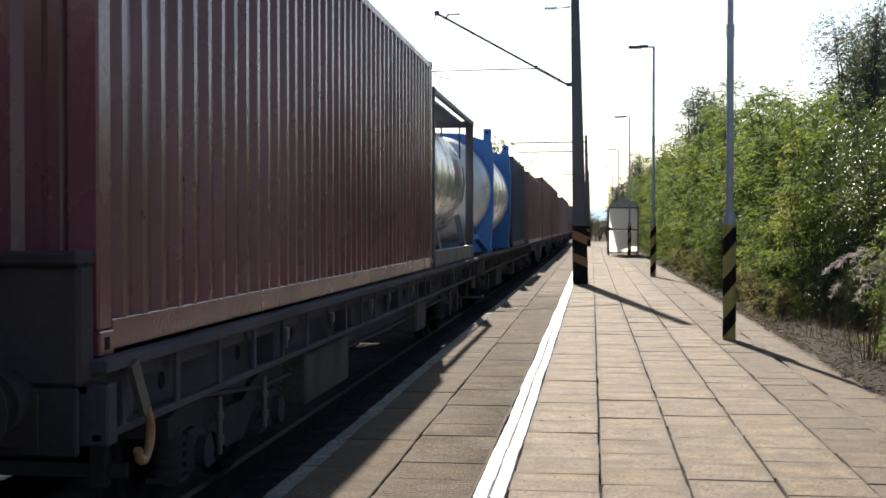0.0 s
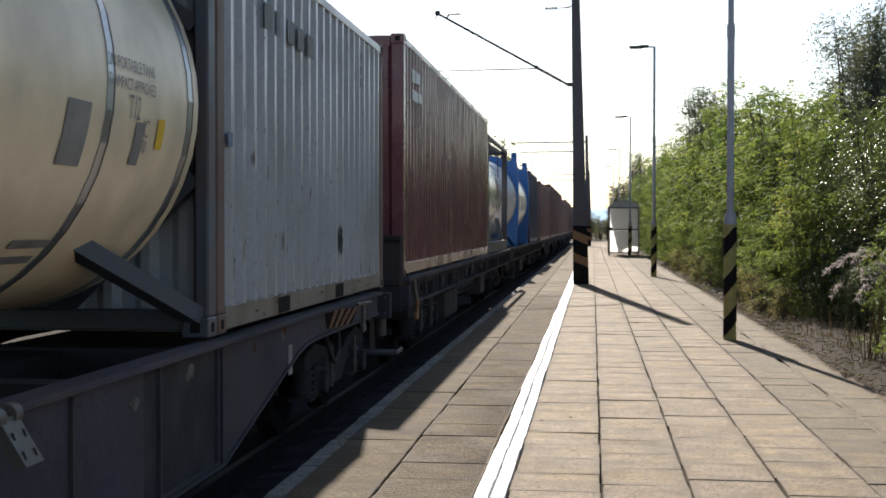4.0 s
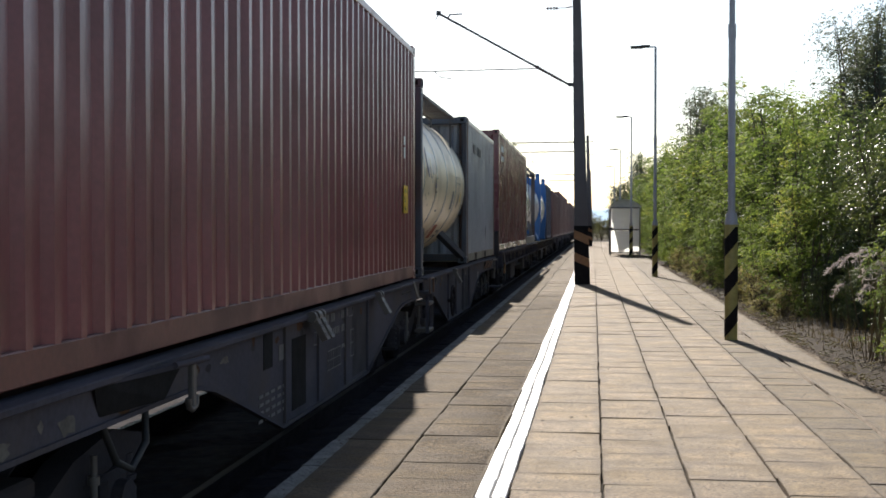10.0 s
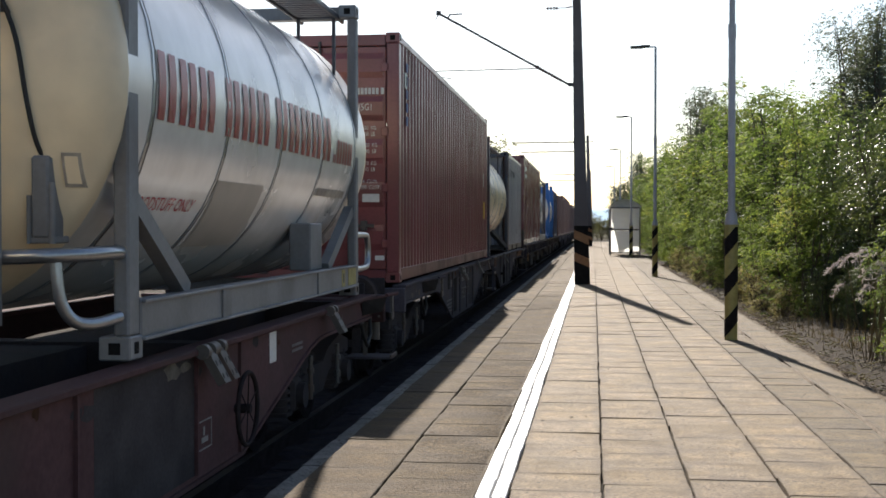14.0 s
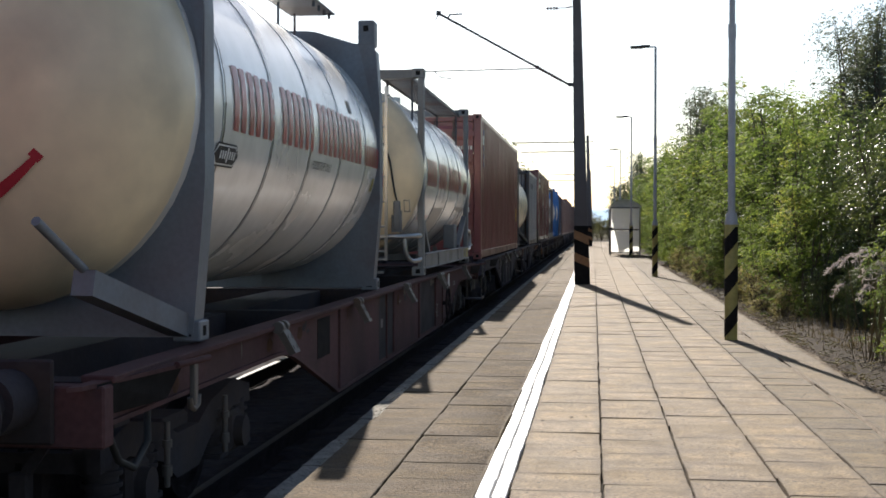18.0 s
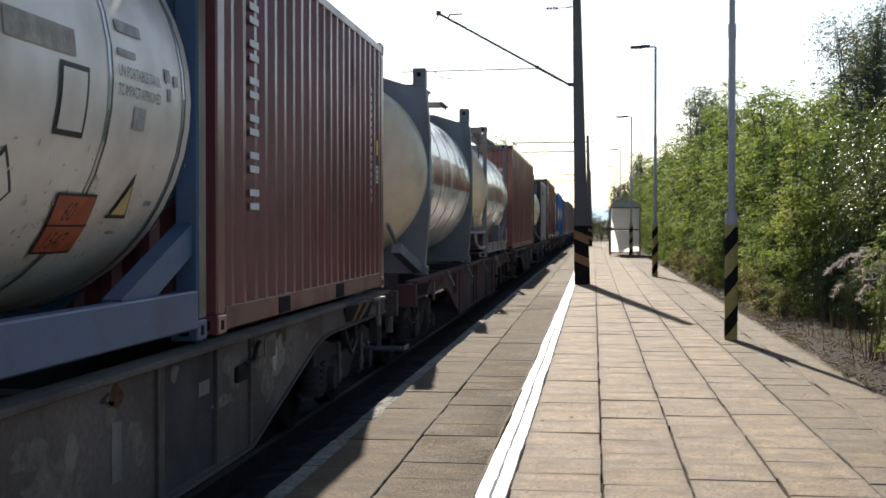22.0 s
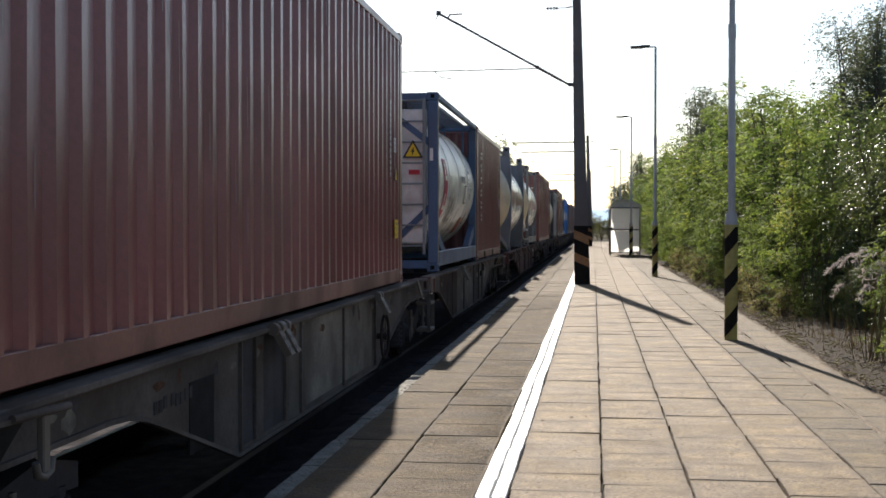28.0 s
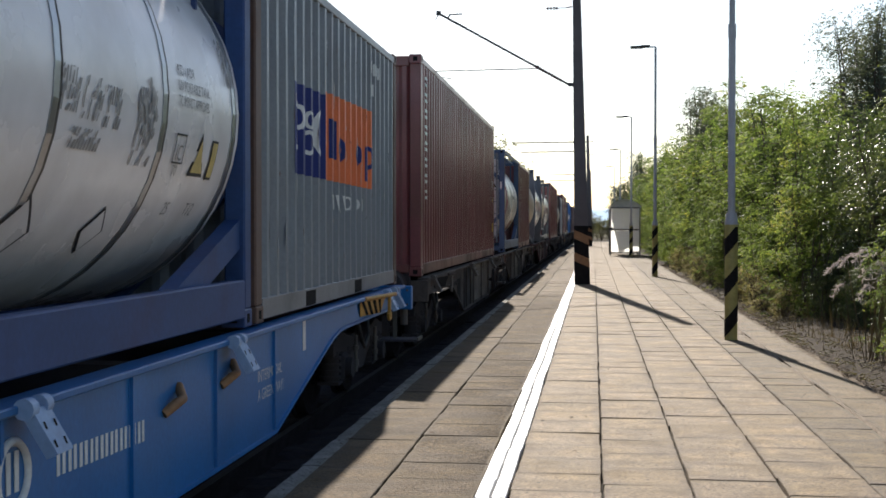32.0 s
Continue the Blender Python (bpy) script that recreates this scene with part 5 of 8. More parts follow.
def skin_diamond(parent, cx, cz, R, y, up, size, m, border=BLACK_INK):
    for mm, k, o in ((border, 1.0, 0.005), (m, 0.84, 0.008)):
        s = Shape()
        n = 6
        vs = []
        for i in range(-n, n + 1):
            d = size * k * i / n
            w = size * k - abs(d)
            a = (up + d) / R
            for yy in (-w, w):
                vs.append((cx + (R + o) * math.cos(a), y + yy, cz + (R + o) * math.sin(a)))
        s.add(vs, [(2 * i, 2 * i + 1, 2 * i + 3, 2 * i + 2) for i in range(2 * n)], smooth=True)
        part("placard", s, mm, parent, "diamond hazard placard")


def skin_letters(parent, m, cx, cz, R, up, words):
    """A painted name as plain upright bars, two for each letter; words of (start, end, count, height)."""
    for y0, y1, count, h in words:
        w = (y1 - y0) / count
        for k in range(count):
            a = y0 + w * k
            for q in (0.0, 0.47):
                skin_patch(parent, m, cx, cz, R, a + w * q, a + w * (q + 0.31), h, up, "letter_bar", "red painted stroke of a name")


def barrel(parent, m, y0, y1, R, cz, bands, dish=0.35, cap=None, bulge=2.0, strap=0.03):
    n = 16
    e = 2.0 / bulge
    near = [(y0 - dish * max(0.0, math.cos(math.pi / 2 * k / n)) ** e, R * math.sin(math.pi / 2 * k / n) ** e) for k in range(n + 1)]
    near[0] = (near[0][0], 0.001)
    farp = [(y1 + dish * math.sin(math.pi / 2 * k / n) ** e, R * max(0.0, math.cos(math.pi / 2 * k / n)) ** e) for k in range(n + 1)]
    farp[-1] = (farp[-1][0], 0.001)
    part("barrel", Shape().lathe([(y0, R), (y1, R)], 0, cz), m, parent)
    part("dished_end", Shape().lathe(near, 0, cz), cap or m, parent)
    part("dished_end", Shape().lathe(farp, 0, cz), cap or m, parent)
    for y in bands:
        part("band", Shape().lathe([(y + 0.015 - strap, R), (y + 0.015 - strap, R + 0.006), (y + 0.015, R + 0.006), (y + 0.015, R)], 0, cz, smooth=False), BAND, parent, "bright metal strap")
        part("seam", Shape().lathe([(y + 0.016, R + 0.001), (y + 0.016, R + 0.003), (y + 0.046, R + 0.003), (y + 0.046, R + 0.001)], 0, cz, smooth=False), SEAM, parent)


def tank_fittings(parent, length, cz, R, m, walkway=True, wy=(0.6, 5.4), deck_z=2.50):
    part("manlid", Shape().rod((0, length / 2, cz + R - 0.02), (0, length / 2, cz + R + 0.10), 0.28, n=20).rod((0, length / 2, cz + R + 0.1), (0, length / 2, cz + R + 0.14), 0.3, 0.2, n=20), BAND, parent)
    part("valve", Shape().rod((0.25, length / 2 + 0.7, cz + R - 0.06), (0.25, length / 2 + 0.7, cz + R + 0.12), 0.09, n=12), BAND, parent)
    if walkway:
        for x0, x1 in ((0.62, 1.05),):
            s = Shape().box(x0, x0 + 0.03, wy[0], wy[1], deck_z - 0.01, deck_z + 0.04, 0.006).box(x1 - 0.03, x1, wy[0], wy[1], deck_z - 0.01, deck_z + 0.04, 0.006)
            for k in range(int((wy[1] - wy[0]) / 0.11)):
                s.box(x0 + 0.03, x1 - 0.03, wy[0] + 0.11 * k, wy[0] + 0.11 * k + 0.07, deck_z + 0.012, deck_z + 0.032)
            for yy in (wy[0] + 0.3, wy[1] - 0.3):
                for x in (x0 + 0.03, x1 - 0.06):
                    s.box(x, x + 0.03, yy, yy + 0.03, cz + math.sqrt(max(0.01, R * R - x * x)) - 0.03, deck_z)
            part("walkway", s, m, parent, "slatted steel walkway")


def ladder(parent, m, x0, x1, z0, z1, y=-0.03, step=0.3):
    lad = part("ladder", Shape().bar((x0, y, z0), (x0, y, z1), 0.04, 0.02).bar((x1, y, z0), (x1, y, z1), 0.04, 0.02), m, parent)
    z = z0 + 0.12
    while z < z1:
        part("rung", Shape().rod((x0, y, z), (x1, y, z), 0.013, n=8), m, lad)
        z += step
    return lad


def tank_frame(parent, m, length, high=2.591, bottom_rail=False, top_rail=False, braces=True, rail_z=(0.0, 0.2), strut=0.9, post=0.14, low_beam=True):
    W = 1.219
    for x in (-1, 1):
        for yy in (0, 1):
            ya = 0.0 if yy == 0 else length - 0.15
            part("corner_post", cached(("tank_post", high, m.name, post, x), lambda: Shape().box(0.07 - post if x > 0 else -0.07, 0.07 if x > 0 else post - 0.07, 0, 0.15, 0.118, high - 0.118, 0.012), m), m, parent, at=Matrix.Translation((x * (W - 0.075), ya, 0)))
            for z in (0, high - 0.118):
                part("corner_casting", cached(("corner_casting", m.name), casting_shape, [m, BLACK]), m, parent, at=Matrix.Translation((x * (W - 0.080), 0.0 if yy == 0 else length - 0.178, z)))
        if bottom_rail:
            s = Shape().box(min(x * W, x * (W - 0.1)), max(x * W, x * (W - 0.1)), 0.16, length - 0.16, rail_z[0], rail_z[1], 0.01)
            part("bottom_rail", s, m, parent)
        if top_rail:
            part("top_rail", Shape().box(min(x * W, x * (W - 0.07)), max(x * W, x * (W - 0.07)), 0.16, length - 0.16, high - 0.09, high - 0.01, 0.008), m, parent)
        if strut:
            for ya, yb in ((0.12, 0.12 + strut), (length - 0.12, length - 0.12 - strut)):
                part("strut", Shape().bar((x * (W - 0.09), ya, 0.12), (x * 0.78, yb, 0.62), 0.12, 0.10), m, parent)
    for y in (0.07, length - 0.07):
        for z in (0.1, high - 0.07) if low_beam or y > 1 else (high - 0.07,):
            part("cross_beam", Shape().box(-W + 0.15, W - 0.15, y - 0.055, y + 0.055, z - 0.06, z + 0.06, 0.008), m, parent)
        if braces:
            for x in (-1, 1):
                part("brace", Shape().bar((x * (W - 0.1), y, 0.95), (x * 0.25, y, 0.12), 0.09, 0.09), m, parent)
                part("brace", Shape().bar((x * (W - 0.1), y, high - 0.75), (x * 0.3, y, high - 0.12), 0.09, 0.09), m, parent)


def saddles(parent, m, ys, R, cz, z0):
    for y in ys:
        for x in (-1, 1):
            part("saddle", Shape().box(min(x * 0.55, x * 1.15), max(x * 0.55, x * 1.15), y - 0.07, y + 0.07, z0, z0 + 0.06).bar((x * 1.14, y, z0), (x * 1.02, y, z0 + 0.55), 0.10, 0.14), m, parent)


# ---- wagons; local z is 0 at the rail head ----


def wheel_shape():
    s = Shape()
    R = 0.46
    for sx in (-1, 1):
        x = sx * 0.7
        prof = [(x - sx * 0.03, 0.10), (x - sx * 0.03, 0.37), (x - sx * 0.065, 0.38), (x - sx * 0.065, R + 0.03), (x - sx * 0.035, R + 0.03), (x - sx * 0.03, R), (x + sx * 0.07, R - 0.005), (x + sx * 0.07, 0.38), (x + sx * 0.03, 0.37), (x + sx * 0.03, 0.10)]
        n = 28
        vs = [(xx, r * math.cos(2 * math.pi * k / n), r * math.sin(2 * math.pi * k / n)) for xx, r in prof for k in range(n)]
        s.add(vs, [(i * n + k, i * n + (k + 1) % n, (i + 1) * n + (k + 1) % n, (i + 1) * n + k) for i in range(len(prof) - 1) for k in range(n)])
        for k in range(4):
            a = math.pi / 2 * k
            s.rod((x + sx * 0.031, 0.25 * math.cos(a), 0.25 * math.sin(a)), (x + sx * 0.04, 0.25 * math.cos(a), 0.25 * math.sin(a)), 0.035, n=10)
    s.rod((-1.0, 0, 0), (1.0, 0, 0), 0.08, n=16)
    return s


def bogie_frame_shape():
    s = Shape()
    for sx in (-1, 1):
        x = sx * 1.0
        top = [(-1.35, 0.72), (-0.95, 0.80), (-0.45, 0.72), (-0.2, 0.62), (0.2, 0.62), (0.45, 0.72), (0.95, 0.80), (1.35, 0.72)]
        low = [(-1.35, 0.60), (-0.95, 0.62), (-0.45, 0.50), (-0.2, 0.36), (0.2, 0.36), (0.45, 0.50), (0.95, 0.62), (1.35, 0.60)]
        s.strip(top, low, x - 0.07, x + 0.07)
        for y in (-0.9, 0.9):
            s.box(x - 0.11, x + 0.11, y - 0.15, y + 0.15, 0.33, 0.60, 0.03)
            s.rod((x + sx * 0.1, y, 0.46), (x + sx * 0.17, y, 0.46), 0.10, n=14)
            for d in (-0.26, 0.26):
                s.rod((x, y + d, 0.36), (x, y + d, 0.64), 0.085, n=12)
                for q in range(4):
                    s.rod((x, y + d, 0.385 + 0.06 * q), (x, y + d, 0.41 + 0.06 * q), 0.105, n=12)
                s.box(x - 0.1, x + 0.1, y + d - 0.1, y + d + 0.1, 0.33, 0.36)
    s.box(-1.0, 1.0, -0.22, 0.22, 0.48, 0.70, 0.02)
    for y in (-1.3, 1.3):
        s.box(-1.0, 1.0, y - 0.05, y + 0.05, 0.60, 0.70)
    return s


def brake_shape():
    s = Shape().bar((-0.86, 0, 0.44), (0.86, 0, 0.44), 0.05, 0.08)
    for sx in (-1, 1):
        s.box(sx * 0.7 - 0.05, sx * 0.7 + 0.05, -0.04, 0.04, 0.34, 0.62, 0.01)
        s.bar((sx * 0.7, 0, 0.58), (sx * 0.86, 0, 0.8), 0.03, 0.05)
    return s


WHEELS = []


def bogie(w, y):
    part("bogie_frame", cached("bogie_frame", bogie_frame_shape, BOGIE), BOGIE, w, "grimy cast bogie frame with coil springs", Matrix.Translation((0, y, 0)))
    for d in (-0.55, 0.55):
        part("spring_guide", cached("spring_guide", lambda: Shape().rod((1.13, 0, 0.38), (1.13, 0, 0.74), 0.018, n=8).rod((1.13, 0, 0.44), (1.13, 0, 0.5), 0.03, n=8).rod((1.13, 0, 0.6), (1.13, 0, 0.64), 0.03, n=8), LOCK), LOCK, w, "worn steel spring guide", Matrix.Translation((0, y + d, 0)))
    for d in (-1.43, -0.37, 0.37, 1.43):
        part("brake_beam", cached("brake_beam", brake_shape, BOGIE), BOGIE, w, at=Matrix.Translation((0, y + d, 0)))
    for d in (-0.9, 0.9):
        ob = part("wheelset", cached("wheelset", wheel_shape, RAIL), RAIL, w, "dull steel wheelset", Matrix.Translation((0, y + d, 0.46)))
        WHEELS.append((ob, y + d))


def buffers(w, y, way, m):
    """Headstock, two buffers, hook and hoses at one end; way is +1 or -1."""
    part("headstock", Shape().box(-1.3, 1.3, min(y, y - way * 0.12), max(y, y - way * 0.12), 0.82, 1.10, 0.01), m, w)
    for x in (-0.875, 0.875):
        b = part("buffer", Shape().rod((x, y, 1.04), (x, y + way * 0.28, 1.04), 0.14, n=18), BOGIE, w, "greasy black side buffer")
        part("buffer_shank", Shape().rod((x, y + way * 0.28, 1.04), (x, y + way * 0.55, 1.04), 0.10, n=18), BOGIE, b)
        part("base_plate", Shape().box(x - 0.2, x + 0.2, min(y, y + way * 0.03), max(y, y + way * 0.03), 0.84, 1.22, 0.01), BOGIE, b)
        part("buffer_head", Shape().rod((x, y + way * 0.55, 1.04), (x, y + way * 0.60, 1.04), 0.22, 0.24, n=22).rod((x, y + way * 0.60, 1.04), (x, y + way * 0.625, 1.04), 0.24, 0.20, n=22), BOGIE, b)
    part("coupling_hook", Shape().box(-0.05, 0.05, min(y, y + way * 0.4), max(y, y + way * 0.4), 0.95, 1.08, 0.02).box(-0.08, 0.08, min(y + way * 0.3, y + way * 0.6), max(y + way * 0.3, y + way * 0.6), 0.80, 0.98, 0.02), BOGIE, w)
    part("brake_hose", Shape().path([(0.35, y, 0.85), (0.36, y + way * 0.18, 0.70), (0.34, y + way * 0.36, 0.62), (0.3, y + way * 0.58, 0.70)], 0.03), RUBBER, w)
    if way > 0:
        st = part("end_step", Shape().bar((1.08, y + 0.02, 0.46), (1.08, y + 0.02, 0.84), 0.045, 0.02), LOCK, w, "hung shunter's step at the wagon end")
        part("tread", Shape().box(0.90, 1.37, y - 0.18, y + 0.2, 0.44, 0.465, 0.004), WAGON_GREY, st, "worn grey tread board")
        part("tread_edge", Shape().box(1.37, 1.39, y - 0.18, y + 0.2, 0.445, 0.49, 0.004), LOCK, st, "bright worn edge")
        part("lamp_socket", Shape().rod((1.19, y + 0.02, 0.63), (1.19, y + 0.02, 0.82), 0.045, n=12), LOCK, w, "pale hanging socket")
        for dx in (1.0, 1.25):
            for z in (0.88, 1.05):
                part("rivet", Shape().rod((dx, y - 0.13, z), (dx, y - 0.12, z), 0.014, n=8), LOCK, w)


def steps(w, y, m):
    """Two-rung foot step hung outside the frame."""
    s = part("foot_step", Shape().box(1.10, 1.32, y - 0.22, y + 0.22, 0.92, 0.96, 0.006), m, w, "hung steel foot step")
    for d in (-0.21, 0.21):
        part("hanger", Shape().bar((1.31, y + d, 0.90), (1.31, y + d, 0.42), 0.04, 0.03), m, s)
    for z in (0.43, 0.78):
        part("tread", Shape().box(1.14, 1.34, y - 0.195, y + 0.195, z, z + 0.045, 0.006), LOCK, s, "worn bright tread")
    for d in (-0.21, 0.21):
        part("stay", Shape().bar((1.10, y + d, 1.04), (1.30, y + d, 0.86), 0.03, 0.05), m, s)
    part("grab_iron", Shape().path([(1.33, y - 0.10, 0.93), (1.33, y - 0.10, 1.10), (1.33, y - 0.07, 1.125), (1.33, y + 0.24, 1.125), (1.33, y + 0.27, 1.10), (1.33, y + 0.27, 0.93)], 0.014), POST_BROWN, w, "rusty bent grab iron")


def twist_lock(w, y, m, pair=False):
    """Folding container spigot that hangs outside the sill."""
    for d in ((-0.09, 0.09) if pair else (0,)):
        s = Shape()
        for e in (-0.065, 0.065):
            s.rod((1.32, y + d + e - 0.028, 1.12), (1.32, y + d + e + 0.028, 1.12), 0.042, n=12)
        hw = 0.055 if pair else 0.075
        top = [(1.30, y + d - hw, 1.10), (1.30, y + d + hw, 1.10), (1.345, y + d + hw, 1.12), (1.345, y + d - hw, 1.12)]
        low = [(x + 0.09, yy + 0.03, z - 0.175) for x, yy, z in top]
        s.add(top + low, [(0, 1, 2, 3), (7, 6, 5, 4), (0, 4, 5, 1), (1, 5, 6, 2), (2, 6, 7, 3), (3, 7, 4, 0)])
        sp = part("folding_spigot", s, m, w, "folded-down container spigot")
        # black patches in place of slots, the shade in them painted
        for e in (-0.6, 0.6):
            for q in (0.3, 0.7):
                sl = Shape()
                px, py, pz = 1.349 + 0.09 * q, y + d + hw * e + 0.03 * q, 1.12 - 0.175 * q
                sl.add([(px, py - 0.009, pz), (px, py + 0.009, pz), (px + 0.012, py + 0.013, pz - 0.032), (px + 0.012, py - 0.005, pz - 0.032)], [(0, 1, 2, 3)])
                part("slot", sl, BLACK, sp, "slot as a black patch, shade painted in")


def hand_wheel(w, y, z, m):
    s = Shape().ring((1.36, y, z), 0.22, 0.015, "x")
    for k in range(3):
        a = k * math.pi / 3 + 0.4
        s.rod((1.36, y - 0.21 * math.cos(a), z - 0.21 * math.sin(a)), (1.36, y + 0.21 * math.cos(a), z + 0.21 * math.sin(a)), 0.0045, n=6)
    s.rod((1.28, y, z), (1.38, y, z), 0.03)
    part("hand_wheel", s, m, w, "rusty handbrake wheel")


def fish_sill(w, m, ya, yb, da, db, edge=None):
    """Side sills of one section from ya to yb, deep between da and db."""
    def low_at(y):
        hi, lo = 0.91, 0.38
        t = (da - y) / 1.9 if y < da else (y - db) / 2.25 if y > db else 0.0
        t = min(1.12, max(0.0, t))
        # a straight slope that rounds off into the shallow end
        t = t if t < 0.8 else 0.8 + (t - 0.8) * (1 - (t - 0.8) / 0.64)
        return lo + (hi - lo) * min(1.0, t / 0.96)
    ys = sorted(set([ya, yb, da, db] + [da - 2.13 * k / 9 for k in range(10)] + [db + 2.52 * k / 9 for k in range(10)]))
    ys = [y for y in ys if ya <= y <= yb]
    for sx in (-1, 1):
        s = Shape().strip([(y, 1.10) for y in ys], [(y, low_at(y)) for y in ys], sx * 1.225, sx * 1.245)
        sill = part("side_sill", s, m, w)
        fl = Shape().strip([(y, low_at(y) + 0.012) for y in ys], [(y, low_at(y) - 0.012) for y in ys], sx * 1.215, sx * 1.262)
        part("lower_flange", fl, edge or m, sill)
        part("upper_flange", Shape().box(min(sx * 1.14, sx * 1.30), max(sx * 1.14, sx * 1.30), ya, yb, 1.10, 1.135, 0.006), m, sill)
        n = 3
        for k in range(n + 1):
            y = da + 0.05 + (db - da - 0.1) * k / n
            part("stiffener", Shape().box(min(sx * 1.245, sx * 1.265), max(sx * 1.245, sx * 1.265), y - 0.012, y + 0.012, 0.40, 1.09), m, sill)
    # cross members in the near-black bogie colour: shade below the loads is painted on
    for y in (ya + 0.3, da, (da + db) / 2, db, yb - 0.3):
        part("cross_member", Shape().box(-1.22, 1.22, y - 0.1, y + 0.1, 0.86, 1.08), BOGIE, w)
    part("centre_sill", Shape().box(-0.28, 0.28, ya, yb, 0.72, 1.06), BOGIE, w)
    part("brake_cylinder", Shape().rod((-0.55, (da + db) / 2 - 0.6, 0.66), (-0.55, (da + db) / 2 + 0.7, 0.66), 0.2, n=16), BOGIE, w)


def wagon(label, length, m):
    return thing("container_wagon", label, "wagon", group="container wagons")


def fish_wagon(label, near, far, pivots, deeps, m, edge=None, lock=LOCK, spigots=(), pairs=(), stepsat=(), wheels=(), group=""):
    w = wagon(label, far - near, m)
    L = far - near
    g = 0.62
    for p in pivots:
        bogie(w, p - near)
    cuts = [g + 0.125] + [p - near for p in pivots[1:-1]] + [L - g - 0.6]
    for k, (da, db) in enumerate(deeps):
        ya = cuts[k] + (0.22 if k else 0.0)
        yb = cuts[k + 1] - (0.22 if k < len(deeps) - 1 else 0.0)
        fish_sill(w, m, ya, yb, da - near, db - near, edge)
    for p in pivots[1:-1]:
        part("articulation", Shape().rod((0, p - near, 0.7), (0, p - near, 1.05), 0.4, n=24).box(-1.1, 1.1, p - near - 0.2, p - near + 0.2, 0.78, 0.98, 0.02), BOGIE, w, "articulated joint between two frames")
    part("end_frame", Shape().box(-0.95, 0.93, L - g - 0.62, L - g - 0.125, 0.84, 1.08, 0.01), m, w)
    buffers(w, g, -1, m)
    buffers(w, L - g, 1, m)
    for u in spigots:
        twist_lock(w, u - near, lock)
    for u in pairs:
        twist_lock(w, u - near, lock, True)
    for u in stepsat:
        steps(w, u - near, m)
    for u in wheels:
        hand_wheel(w, u - near, 0.7, RAIL)
    load(w, near, RAIL_Z)
    return w


def lash_bracket(w, y, m, stripe=None, ground=BLACK):
    """Shelf with a round rim bar over the bogie, its hanging striped panel and an anchor-shaped hook."""
    a, b = (1.25, y - 1.25), (1.42, y)
    sh = Shape()
    top = [(1.20, y - 1.3), a, b, (1.40, y - 0.16), (1.20, y - 0.35)]
    sh.add([(x, yy, z) for z in (1.115, 1.095) for x, yy in top], [(0, 1, 2, 3, 4), (9, 8, 7, 6, 5)] + [(k, 5 + k, 5 + (k + 1) % 5, (k + 1) % 5) for k in range(5)])
    br = part("lash_bracket", sh, m, w, "bracket shelf over the bogie")
    part("rim_bar", Shape().rod((1.29, y - 1.0, 1.115) if stripe is HAZARD_AMBER else (1.375, y - 0.36, 1.115), (1.425, y + 0.02, 1.115), 0.022 if stripe is HAZARD_AMBER else 0.017, n=10), m if stripe is None else (HAZARD_AMBER if stripe is HAZARD_AMBER else LOCK), br, "worn round rim bar")
    # striped panel, narrower below
    def pt(t, z):
        q = (1.12 - z) / 0.16
        yy = y - 1.15 + 0.12 * q + t * (0.95 - 0.30 * q)
        return (1.275 + 0.09 * t - 0.03 * q, yy, z)
    pa = Shape().add([pt(0, 1.11), pt(1, 1.11), pt(1, 0.95), pt(0, 0.95)], [(0, 1, 2, 3)])
    panel = part("bracket_panel", pa, ground, br, "dark hanging panel")
    if stripe:
        if stripe is HAZARD_AMBER:
            # amber panel with narrow dark stripes
            part("panel_face", Shape().add([(x + 0.006, yy, z) for x, yy, z in (pt(0, 1.11), pt(1, 1.11), pt(1, 0.95), pt(0, 0.95))], [(0, 1, 2, 3)]), stripe, panel)
            stripe = BLACK
        if stripe is BLACK:
            rows = [(-0.02 + 0.22 * k, 0.30) for k in range(4)]
        elif stripe is FADED_ORANGE:
            rows = [(0.19 + 0.22 * k, -0.18) for k in range(4)]
        else:
            rows = [(0.44, -0.2), (0.72, -0.2)]
        for t, lean in rows:
            vs = [pt(max(0, t), 1.108), pt(min(1, t + 0.12), 1.108), pt(min(1, t + 0.12 + lean), 0.952), pt(min(1, t + lean), 0.952)]
            part("stripe", Shape().add([(x + 0.012, yy, z) for x, yy, z in vs], [(0, 1, 2, 3)]), stripe, panel)
    hk = Shape().box(1.375, 1.405, y - 0.16, y - 0.10, 0.88, 1.11, 0.006)
    hk.path([(1.39, y - 0.20, 0.93), (1.39, y - 0.185, 0.88), (1.39, y - 0.13, 0.862), (1.39, y - 0.075, 0.88), (1.39, y - 0.06, 0.93)], 0.016)
    part("anchor_hook", hk, HAZARD_AMBER if m is WAGON_BLUE else LOCK, br, "anchor-shaped lashing hook")
    part("hose", Shape().path([(1.20, y - 0.9, 0.92), (1.22, y - 0.75, 0.70), (1.2, y - 0.5, 0.62), (1.2, y - 0.3, 0.72), (1.18, y - 0.25, 0.92)], 0.018), RUBBER, br)


